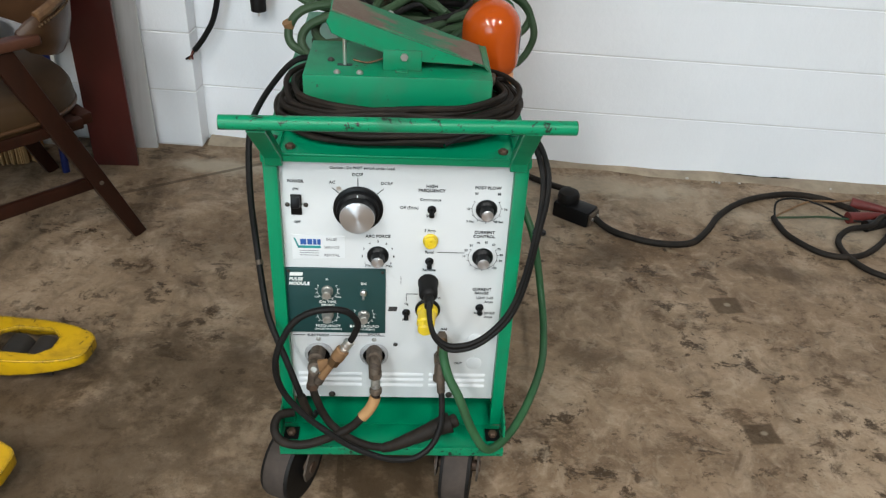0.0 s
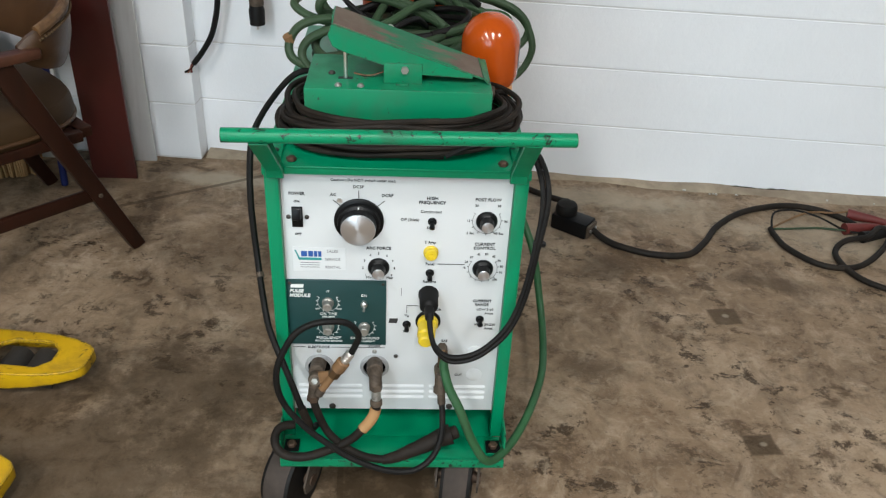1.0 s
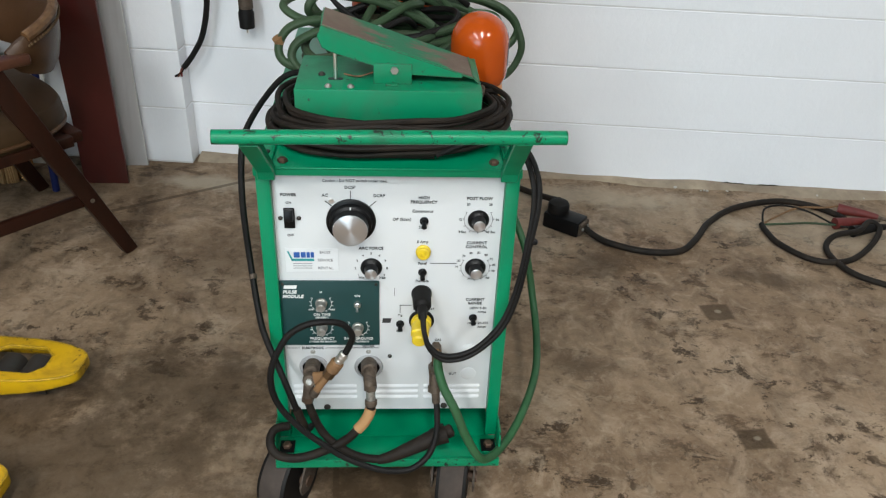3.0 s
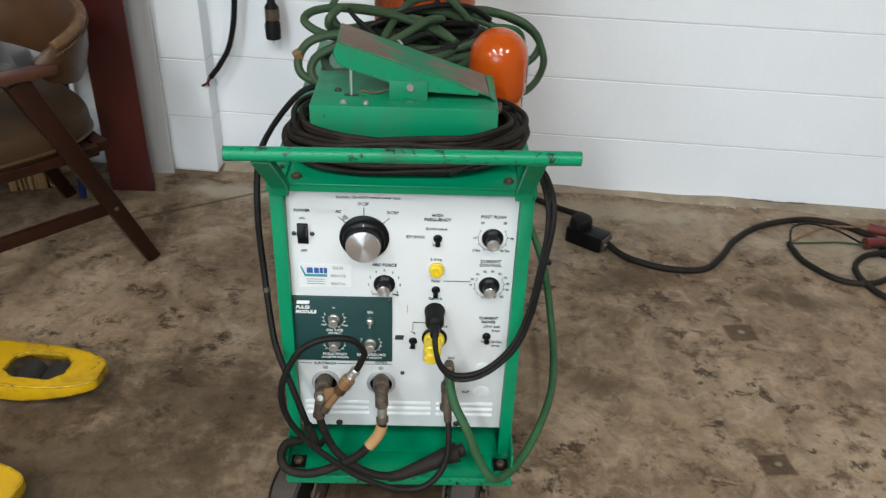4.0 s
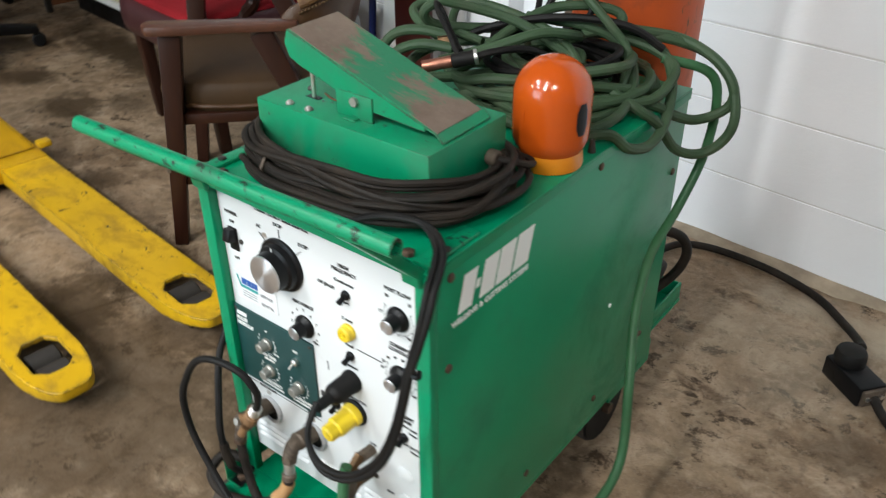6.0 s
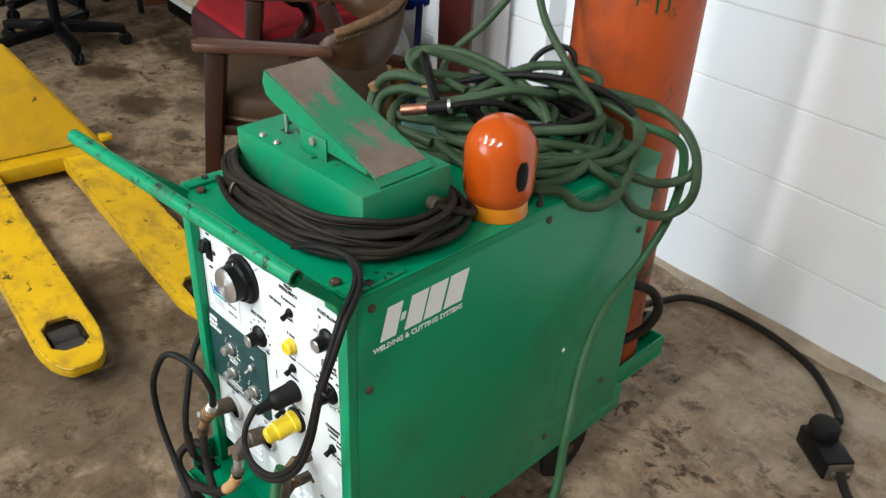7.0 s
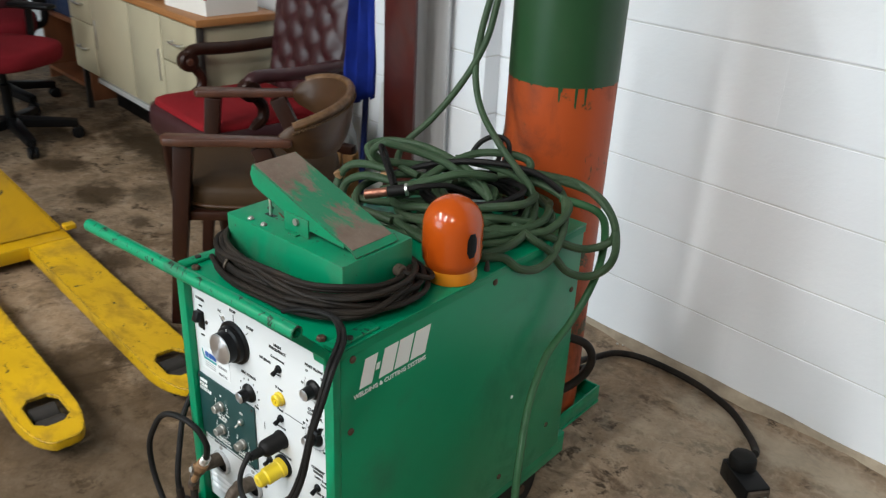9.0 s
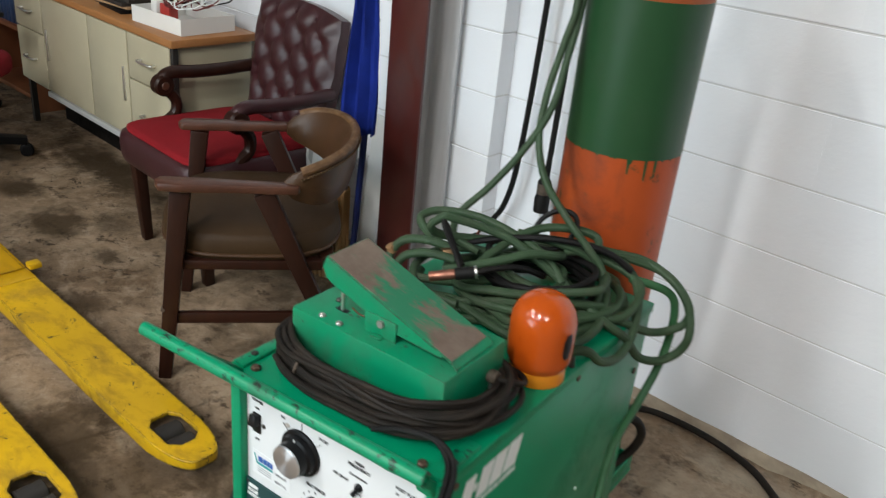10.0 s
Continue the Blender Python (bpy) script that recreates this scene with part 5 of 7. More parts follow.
part("collar", lathe([(0.0475, 0.0), (0.0485, 0.003), (0.0465, 0.024), (0.043, 0.026)], 48), ORANGE_BASE, cap, "yellow-orange collar")
slot = bmesh.new()
va = []
for i in range(5):
    a = radians(-22 + 22 * i / 4)
    va.append(((0.0549 * math.cos(a), 0.0549 * math.sin(a)), 0.012 if i in (0, 4) else 0.0))
lo = [slot.verts.new((x, y, 0.056 + d)) for (x, y), d in va]
hi = [slot.verts.new((x, y, 0.102 - d)) for (x, y), d in va]
for i in range(4):
    slot.faces.new((lo[i], lo[i + 1], hi[i + 1], hi[i]))
part("vent_slot", slot, BLACK_PLASTIC, cap, "dark vent slot", smooth=False)
part("stamped_bars", moved(box(-0.001, 0.001, -0.0551, -0.0542, 0.05, 0.09), pose(0, 0, 0, 0, 0, -12)), ORANGE_GLOSS, cap)


def hose_pile():
    pile = thing("hose_pile", "tangled pile of green welding hoses on the machine", "hose")
    r = 0.0084
    rnd = random.Random(21)
    # loose turns laid on the lid
    loops = [(0.03, 0.535, 0.150, 0.125, 0.759, 0.00, 0), (0.055, 0.560, 0.140, 0.110, 0.774, 0.01, 25), (0.00, 0.515, 0.130, 0.110, 0.779, 0.01, -14),
             (0.07, 0.575, 0.120, 0.095, 0.790, -0.015, 40), (-0.02, 0.510, 0.115, 0.095, 0.797, 0.012, 10), (0.04, 0.570, 0.135, 0.085, 0.806, 0.015, -20)]
    for cx, cy, ax, ay, z, tilt, turn in loops:
        pts = []
        for k in range(12):
            a = 2 * math.pi * k / 12
            x, y = ax * math.cos(a) * rnd.uniform(0.90, 1.08), ay * math.sin(a) * rnd.uniform(0.90, 1.08)
            t = radians(turn)
            pts.append((cx + x * math.cos(t) - y * math.sin(t), cy + x * math.sin(t) + y * math.cos(t), z + tilt * x / ax + rnd.uniform(-0.005, 0.008)))
        part("hose", tube(pts, r, 6, 10, closed=True), GREEN_HOSE, pile)

    def hose(*pts):
        part("hose", tube(pts, r, 7, 10), GREEN_HOSE, pile)
    # turns that sag past the rear right edge of the lid
    hose((0.02, 0.62, 0.845), (0.117, 0.666, 0.840), (0.180, 0.712, 0.825), (0.250, 0.700, 0.805), (0.287, 0.692, 0.768), (0.280, 0.690, 0.733), (0.245, 0.660, 0.715), (0.222, 0.610, 0.735), (0.200, 0.560, 0.765), (0.14, 0.50, 0.775), (0.05, 0.47, 0.780))
    hose((0.05, 0.66, 0.835), (0.146, 0.688, 0.830), (0.215, 0.725, 0.808), (0.275, 0.700, 0.780), (0.300, 0.682, 0.728), (0.290, 0.677, 0.684), (0.262, 0.655, 0.660), (0.236, 0.610, 0.678), (0.222, 0.560, 0.735), (0.198, 0.524, 0.768), (0.13, 0.53, 0.790))
    hose((0.00, 0.60, 0.850), (0.091, 0.663, 0.840), (0.155, 0.678, 0.815), (0.205, 0.630, 0.785), (0.226, 0.575, 0.735), (0.228, 0.520, 0.716), (0.222, 0.460, 0.732), (0.205, 0.425, 0.762), (0.165, 0.398, 0.760), (0.08, 0.40, 0.765), (-0.02, 0.42, 0.775))
    hose((0.03, 0.62, 0.838), (0.126, 0.657, 0.823), (0.190, 0.660, 0.800), (0.210, 0.610, 0.785), (0.200, 0.550, 0.772), (0.14, 0.52, 0.775), (0.06, 0.53, 0.790))
    hose((-0.04, 0.57, 0.858), (0.048, 0.601, 0.852), (0.102, 0.630, 0.828), (0.145, 0.605, 0.800), (0.178, 0.542, 0.778), (0.186, 0.469, 0.765), (0.160, 0.405, 0.760), (0.10, 0.375, 0.760), (0.02, 0.38, 0.764), (-0.06, 0.395, 0.772))
    # turns that reach out past the left of the pedal
    hose((-0.10, 0.44, 0.826), (-0.142, 0.46, 0.832), (-0.188, 0.470, 0.843), (-0.214, 0.485, 0.860), (-0.193, 0.520, 0.870), (-0.128, 0.555, 0.868), (-0.046, 0.560, 0.858), (0.037, 0.550, 0.840), (0.09, 0.53, 0.81))
    hose((-0.10, 0.44, 0.845), (-0.149, 0.420, 0.852), (-0.195, 0.410, 0.839), (-0.216, 0.400, 0.808), (-0.208, 0.386, 0.782), (-0.168, 0.375, 0.770), (-0.110, 0.372, 0.775), (-0.04, 0.38, 0.772))
    hose((-0.08, 0.42, 0.835), (-0.135, 0.405, 0.835), (-0.180, 0.395, 0.815), (-0.190, 0.385, 0.785), (-0.160, 0.365, 0.762), (-0.10, 0.365, 0.758), (-0.03, 0.40, 0.757), (0.03, 0.45, 0.758))
    part("brass_joint", rod((-0.219, 0.398, 0.823), (-0.214, 0.403, 0.810), 0.0100, 8), OCHRE, pile, "tan hose joint")
    # arcs across the top
    hose((-0.10, 0.43, 0.790), (-0.068, 0.452, 0.806), (-0.049, 0.499, 0.836), (-0.024, 0.557, 0.862), (0.004, 0.597, 0.875), (0.050, 0.634, 0.876), (0.087, 0.654, 0.866), (0.095, 0.640, 0.850), (0.05, 0.60, 0.838))
    hose((-0.140, 0.462, 0.893), (-0.132, 0.466, 0.891), (-0.086, 0.503, 0.876), (-0.028, 0.527, 0.860), (0.045, 0.532, 0.832), (0.10, 0.54, 0.800))
    hose((-0.095, 0.405, 0.815), (-0.02, 0.45, 0.842), (0.03, 0.50, 0.860), (0.06, 0.545, 0.852), (0.05, 0.585, 0.835), (-0.02, 0.56, 0.82))
    hose((-0.140, 0.462, 0.893), (-0.160, 0.445, 0.872), (-0.150, 0.475, 0.845), (-0.08, 0.55, 0.835))
    hose((0.05, 0.43, 0.758), (-0.01, 0.37, 0.758), (-0.06, 0.345, 0.762), (-0.12, 0.36, 0.780), (-0.165, 0.41, 0.795), (-0.160, 0.47, 0.808), (-0.11, 0.52, 0.815), (-0.03, 0.55, 0.808))
    hose((-0.16, 0.385, 0.785), (-0.089, 0.424, 0.784), (-0.041, 0.480, 0.786), (0.01, 0.511, 0.788), (0.09, 0.53, 0.785))
    hose((-0.13, 0.365, 0.768), (-0.066, 0.401, 0.766), (-0.009, 0.391, 0.763), (0.055, 0.387, 0.761), (0.11, 0.42, 0.764), (0.15, 0.48, 0.775))
    hose((-0.170, 0.44, 0.775), (-0.155, 0.40, 0.765), (-0.10, 0.375, 0.762), (-0.03, 0.40, 0.775), (0.04, 0.44, 0.785), (0.10, 0.47, 0.775))
    # black leads in the heart of the pile
    for k in range(6):
        c = rnd.uniform(-0.05, 0.05)
        pts = [(0.03 + 0.11 * math.cos(a + k) + c * 0.4, 0.55 + 0.085 * math.sin(a + k), 0.772 + 0.010 * k + 0.010 * math.sin(2 * a + k)) for a in np.linspace(0, 5.2, 9)]
        part("black_lead", tube(pts, 0.0065, 6, 8), BLACK_RUBBER, pile)
    part("black_lead", tube([(-0.02, 0.57, 0.83), (-0.01, 0.60, 0.885), (0.015, 0.62, 0.908), (0.045, 0.63, 0.905), (0.055, 0.625, 0.880), (0.035, 0.61, 0.84), (-0.02, 0.58, 0.82)], 0.0055, 7, 8), BLACK_RUBBER, pile)
    part("black_lead", tube([(-0.155, 0.50, 0.81), (-0.05, 0.53, 0.855), (0.04, 0.58, 0.868), (0.12, 0.63, 0.855), (0.17, 0.66, 0.82)], 0.0065, 7, 8), BLACK_RUBBER, pile)
    # plain copper torch end with a black sleeve
    part("copper_tip", rod((-0.088, 0.352, 0.822), (-0.050, 0.378, 0.832), 0.0095, 14, bevel=0.001), COPPER, pile, "copper coupling")
    part("sleeve", rod((-0.050, 0.378, 0.832), (-0.022, 0.398, 0.839), 0.0115, 14, bevel=0.001), BLACK_RUBBER, pile)
    part("sleeve_ring", rod((-0.022, 0.398, 0.839), (-0.018, 0.401, 0.840), 0.012, 14), STEEL, pile)
    part("sleeve_lead", tube([(-0.018, 0.401, 0.840), (0.0, 0.42, 0.846), (0.03, 0.47, 0.842), (0.05, 0.53, 0.81)], 0.006, 6, 8), BLACK_RUBBER, pile)
    part("clamp_jaw", tube([(-0.045, 0.385, 0.842), (-0.075, 0.40, 0.868), (-0.105, 0.415, 0.888), (-0.118, 0.425, 0.900), (-0.112, 0.432, 0.888), (-0.085, 0.42, 0.862), (-0.05, 0.40, 0.842)], 0.0042, 6, 8), BLACK_RUBBER, pile)
    part("brass_nut", rod((-0.110, 0.42, 0.838), (-0.092, 0.435, 0.842), 0.010, 6), BRASS, pile)


hose_pile()

# ---- leads on the front of the machine ----
lead = thing("pedal_lead", "doubled black pedal lead hanging down the machine's front", "cable")
for d in (0.0, 0.0095):
    part("cable", tube([(0.075, 0.012, 0.762), (0.125, 0.02, 0.782), (0.172 + d, 0.03, 0.785), (0.210 + d, 0.012, 0.772), (0.226 + d, -0.025, 0.742), (0.229 + d * 0.8, -0.045, 0.700),
                        (0.222 + d * 0.5, -0.060, 0.640), (0.209 + d * 0.4, -0.072, 0.560 - d), (0.186 + d * 0.3, -0.083, 0.497 - d), (0.143, -0.092, 0.452 - d),
                        (0.098, -0.094, 0.440 - d), (0.071, -0.090, 0.455 - d * 0.5), (0.0605, -0.080, 0.478), (0.0585 - d * 0.2, -0.058, 0.505)], 0.0045, 7, 9), BLACK_RUBBER, lead)
part("cable_tie", tube([(0.218, -0.058, 0.648), (0.236, -0.058, 0.644), (0.232, -0.050, 0.645)], 0.004, 4, 6), BLACK_PLASTIC, lead)

plug = thing("control_plug", "black rubber control plug in the panel's socket", "plug")
part("body", lathe([(0.0180, 0.0), (0.0180, 0.005), (0.0165, 0.008), (0.0160, 0.036), (0.0140, 0.041), (0.009, 0.045), (0.0075, 0.070)], 28, pose(0.0575, 0.011, 0.4955, 90, 0, 0)), BLACK_RUBBER, plug)
outlet = thing("yellow_plug", "yellow rubber plug hanging on the panel's outlet", "plug")
part("body", lathe([(0.0185, 0.0), (0.0185, 0.009), (0.0160, 0.011), (0.0160, 0.036), (0.0135, 0.039), (0.0128, 0.051), (0.010, 0.054), (0.008, 0.054)], 28, pose(0.0585, 0.009, 0.437, 98, 0, -6)), YELLOW, outlet)
part("face_ring", lathe([(0.0225, 0.0), (0.0225, 0.003), (0.020, 0.005)], 28, pose(0.0585, 0.011, 0.437, 90, 0, 0)), BLACK_PLASTIC, outlet)

gas = thing("gas_fitting", "dusty brass gas fittings with a green hose down the machine's front", "hose")
for z, x in ((0.383, 0.0865), (0.336, 0.0830)):
    part("fitting", rod((x, 0.011, z - 0.004), (x, -0.018, z), 0.0095, 6), CONNECTOR, gas)
    part("nut", rod((x, -0.014, z + 0.006), (x - 0.001, -0.040, z - 0.016), 0.0085, 6), BRASS, gas)
    part("collar", rod((x - 0.001, -0.038, z - 0.010), (x - 0.001, -0.041, z - 0.022), 0.0105, 6), CONNECTOR, gas)
part("coupling", rod((0.0845, -0.034, 0.352), (0.085, -0.045, 0.316), 0.0092, 12, bevel=0.001), CONNECTOR, gas)
part("tail", rod((0.085, -0.043, 0.320), (0.0872, -0.049, 0.294), 0.0075, 12), CONNECTOR, gas)
part("hose", tube([(0.088, -0.044, 0.392), (0.088, -0.050, 0.377), (0.098, -0.065, 0.345), (0.118, -0.080, 0.308), (0.145, -0.090, 0.240), (0.178, -0.085, 0.185), (0.225, -0.030, 0.172), (0.270, 0.050, 0.180),
                   (0.310, 0.160, 0.185), (0.328, 0.270, 0.190), (0.328, 0.350, 0.230), (0.305, 0.396, 0.347), (0.267, 0.470, 0.435), (0.246, 0.551, 0.506), (0.246, 0.638, 0.556), (0.254, 0.700, 0.640),
                   (0.254, 0.715, 0.735), (0.236, 0.700, 0.785), (0.17, 0.66, 0.805)], 0.0082, 7, 12), GAS_HOSE, gas)

weld_leads = thing("welding_leads", "thick black welding leads with dusty connectors at the machine's sockets", "cable")
LEAD = 0.0082
part("electrode_plug", rod((-0.138, 0.018, 0.338), (-0.140, -0.030, 0.347), 0.0140, 20, bevel=0.003), CONNECTOR, weld_leads, "dusty electrode plug")
part("electrode_lug", lathe([(0.0, -0.012), (0.0105, -0.012), (0.0125, -0.008), (0.0125, 0.008), (0.0105, 0.012), (0.0, 0.012)], 20, pose(-0.140, -0.042, 0.345, 68, 0, 0)), CONNECTOR, weld_leads)
part("lug_bolt", rod((-0.140, -0.052, 0.349), (-0.140, -0.059, 0.352), 0.0058, 6), KNURLED, weld_leads)
part("electrode_sleeve", rod((-0.141, -0.048, 0.340), (-0.145, -0.053, 0.306), 0.0098, 16, bevel=0.002), CONNECTOR, weld_leads)
part("sleeve_nut", rod((-0.144, -0.052, 0.314), (-0.145, -0.053, 0.303), 0.0112, 6), RUSTY, weld_leads)
# flat brass bracket that holds the torch adaptor
bracket = prism([(-0.134, 0.368), (-0.106, 0.372), (-0.104, 0.364), (-0.122, 0.337), (-0.130, 0.340)], -0.003, 0.003, 0.001, m=pose(0, -0.053, 0, 90, 0, 0))
part("adaptor_bracket", bracket, OCHRE, weld_leads, "ochre brass bracket")
part("torch_adaptor", rod((-0.130, -0.061, 0.331), (-0.104, -0.061, 0.373), 0.0068, 14, bevel=0.001), OCHRE, weld_leads, "ochre brass torch adaptor")
part("adaptor_tip", rod((-0.134, -0.062, 0.324), (-0.127, -0.061, 0.336), 0.0082, 12, bevel=0.001), CONNECTOR, weld_leads)
part("adaptor_nut", rod((-0.107, -0.061, 0.368), (-0.098, -0.061, 0.383), 0.0108, 6), BRASS, weld_leads)
part("adaptor_sleeve", rod((-0.099, -0.061, 0.381), (-0.087, -0.061, 0.401), 0.0120, 16, bevel=0.002), OCHRE, weld_leads)
ferrule = part("ferrule", rod((-0.088, -0.061, 0.399), (-0.074, -0.062, 0.421), 0.0078, 14, bevel=0.001), STEEL, weld_leads)
for k in range(3):
    x, z = -0.085 + 0.004 * k, 0.404 + 0.0063 * k
    part("crimp", rod((x, -0.061, z), (x + 0.0015, -0.061, z + 0.0024), 0.0089, 14, bevel=0.0006), STEEL, ferrule)
part("torch_lead", tube([(-0.074, -0.062, 0.421), (-0.067, -0.064, 0.438), (-0.061, -0.068, 0.465), (-0.081, -0.075, 0.495), (-0.126, -0.085, 0.502), (-0.163, -0.092, 0.484), (-0.187, -0.099, 0.443),
                         (-0.197, -0.104, 0.409), (-0.196, -0.106, 0.372), (-0.185, -0.108, 0.339), (-0.167, -0.110, 0.311), (-0.142, -0.112, 0.281), (-0.112, -0.116, 0.256), (-0.082, -0.118, 0.231), (-0.052, -0.120, 0.214),
                         (-0.013, -0.120, 0.197), (0.019, -0.116, 0.189), (0.047, -0.110, 0.191), (0.074, -0.095, 0.208), (0.088, -0.078, 0.241), (0.089, -0.060, 0.277), (0.087, -0.048, 0.300)], 0.0057, 6, 10), BLACK_RUBBER, weld_leads)
part("electrode_lead", tube([(-0.1445, -0.052, 0.310), (-0.143, -0.054, 0.297), (-0.137, -0.058, 0.277), (-0.126, -0.062, 0.248), (-0.109, -0.068, 0.224), (-0.078, -0.074, 0.199), (-0.046, -0.076, 0.183), (-0.014, -0.074, 0.176)], LEAD - 0.0008, 7, 12), CABLE_DUSTY, weld_leads)
part("work_plug", rod((-0.037, 0.018, 0.338), (-0.035, -0.030, 0.350), 0.0146, 20, bevel=0.003), CONNECTOR, weld_leads, "dusty work plug")
part("work_elbow", tube([(-0.0355, -0.022, 0.350), (-0.034, -0.036, 0.349), (-0.033, -0.044, 0.341), (-0.0325, -0.048, 0.332)], 0.0116, 6, 14), CONNECTOR, weld_leads)
part("work_nut", rod((-0.0325, -0.0475, 0.338), (-0.032, -0.049, 0.327), 0.0122, 6), CONNECTOR, weld_leads)
part("work_shank", rod((-0.032, -0.049, 0.330), (-0.0315, -0.053, 0.300), 0.0085, 14, bevel=0.001), KNURLED, weld_leads, "worn metal shank")
part("work_collar", rod((-0.0315, -0.053, 0.306), (-0.0312, -0.0555, 0.294), 0.0112, 14, bevel=0.002), CONNECTOR, weld_leads)
part("work_lead", tube([(-0.031, -0.055, 0.298), (-0.033, -0.058, 0.281), (-0.043, -0.062, 0.261), (-0.057, -0.066, 0.244), (-0.077, -0.070, 0.223), (-0.117, -0.080, 0.206), (-0.161, -0.086, 0.194), (-0.196, -0.084, 0.196),
                        (-0.213, -0.076, 0.208), (-0.217, -0.058, 0.218), (-0.208, -0.042, 0.225), (-0.185, -0.032, 0.222)], LEAD, 7, 12), CABLE_DUSTY, weld_leads)
part("tape_wrap", tube([(-0.032, -0.0565, 0.288), (-0.036, -0.060, 0.274), (-0.045, -0.063, 0.258), (-0.056, -0.066, 0.245)], LEAD + 0.0022, 6, 12), TAN_TAPE, weld_leads, "tan tape wrap")
part("rubber_boot", tube([(-0.020, -0.075, 0.175), (0.004, -0.072, 0.180), (0.035, -0.066, 0.192), (0.067, -0.060, 0.205), (0.090, -0.054, 0.214), (0.108, -0.050, 0.219)], 0.0195, 6, 16, taper=(0.42, 1.0)), CABLE_DUSTY, weld_leads, "black rubber boot")
part("boot_cap", rod((0.106, -0.0505, 0.2185), (0.121, -0.046, 0.223), 0.0125, 14, bevel=0.003), CABLE_DUSTY, weld_leads)
long_lead = thing("long_black_lead", "long black lead draped from the coil down the machine's side", "cable")
part("cable", tube([(-0.150, 0.36, 0.765), (-0.185, 0.345, 0.772), (-0.215, 0.325, 0.758), (-0.250, 0.250, 0.725), (-0.258, 0.160, 0.705), (-0.257, 0.108, 0.624), (-0.247, 0.073, 0.518), (-0.228, 0.010, 0.445),
                    (-0.214, -0.020, 0.416), (-0.189, -0.050, 0.367), (-0.170, -0.070, 0.324), (-0.157, -0.075, 0.282), (-0.151, -0.073, 0.258), (-0.146, -0.060, 0.240), (-0.142, -0.042, 0.232)], 0.0058, 7, 10), BLACK_RUBBER, long_lead)
part("lead_sleeve", tube([(-0.163, -0.073, 0.302), (-0.157, -0.075, 0.282), (-0.151, -0.073, 0.260)], 0.0078, 5, 10), CABLE_DUSTY, long_lead)
part("cable_tie", tube([(-0.2430, 0.062, 0.500), (-0.2410, 0.056, 0.494)], 0.0070, 3, 8), CONNECTOR, long_lead)

# ---- regulator and flowmeter on the cylinder ----
reg = thing("gas_regulator", "tarnished brass gas regulator with round gauge and twin flowmeter", "regulator")
RX, RY, RZ = 0.024, 0.853, 1.4575
part("valve_body", lathe([(0.020, 0.0), (0.017, 0.010), (0.016, 0.050), (0.013, 0.055), (0.013, 0.064)], 20, pose(RX, RY, RZ + 0.010)), BRASS, reg)
part("valve_outlet", rod((RX, RY, RZ + 0.042), (RX - 0.050, RY, RZ + 0.044), 0.0135, 8, bevel=0.001), BRASS, reg)
part("safety_plug", rod((RX, RY, RZ + 0.036), (RX + 0.032, RY - 0.006, RZ + 0.036), 0.010, 16, bevel=0.003), BRASS, reg)
wheelob = part("handwheel", lathe([(0.011, 0.076), (0.017, 0.078), (0.034, 0.080), (0.038, 0.085), (0.035, 0.091), (0.018, 0.091), (0.009, 0.095), (0, 0.096)], 30, pose(RX, RY, RZ)), CAST_GREY, reg, "grey cast handwheel")
part("stem", rod((RX, RY, RZ + 0.065), (RX, RY, RZ + 0.080), 0.0085, 14), RUSTY, reg)
part("inlet_stem", rod((RX - 0.048, RY, RZ + 0.044), (RX - 0.085, RY, RZ + 0.044), 0.0065, 14), BRASS, reg)
part("inlet_nut", rod((RX - 0.044, RY, RZ + 0.044), (RX - 0.062, RY, RZ + 0.044), 0.014, 6), BRASS, reg)
part("regulator_body", lathe([(0.020, -0.026), (0.031, -0.020), (0.034, -0.006), (0.034, 0.006), (0.028, 0.016), (0.018, 0.022), (0.016, 0.036)], 28, pose(RX - 0.108, RY - 0.004, RZ + 0.040, 90, 0, 20)), BRASS, reg, "tarnished brass body")
part("relief_valve", lathe([(0.007, -0.052), (0.0085, -0.046), (0.0085, -0.030), (0.006, -0.022)], 14, pose(RX - 0.112, RY - 0.006, RZ + 0.038)), BRASS, reg)
gauge = part("gauge", lathe([(0.027, -0.010), (0.027, 0.010), (0.0245, 0.012), (0.0235, 0.010), (0.0, 0.010)], 32, pose(RX - 0.096, RY - 0.014, RZ + 0.096, 78, 0, 32)), STEEL, reg, "round pressure gauge")
gm = pose(RX - 0.096, RY - 0.014, RZ + 0.096, 78, 0, 32)
part("dial", lathe([(0.0233, 0.0102), (0.0, 0.0104)], 28, gm), GAUGE_WHITE, gauge, "white gauge dial")
part("needle", moved(box(-0.0008, 0.0008, -0.004, 0.016, 0.0112, 0.0118), gm @ pose(0, 0, 0, 0, 0, -35)), BLACK_PRINT, gauge)
part("gauge_stem", rod((RX - 0.098, RY - 0.010, RZ + 0.072), (RX - 0.102, RY - 0.006, RZ + 0.050), 0.006, 10), BRASS, reg)
part("manifold", rod((RX - 0.130, RY, RZ + 0.042), (RX - 0.250, RY, RZ + 0.040), 0.0085, 14), BRASS, reg)
for x in (-0.150, -0.172, -0.205):
    part("manifold_nut", rod((RX + x, RY, RZ + 0.042), (RX + x - 0.012, RY, RZ + 0.041), 0.0115, 6), BRASS, reg)
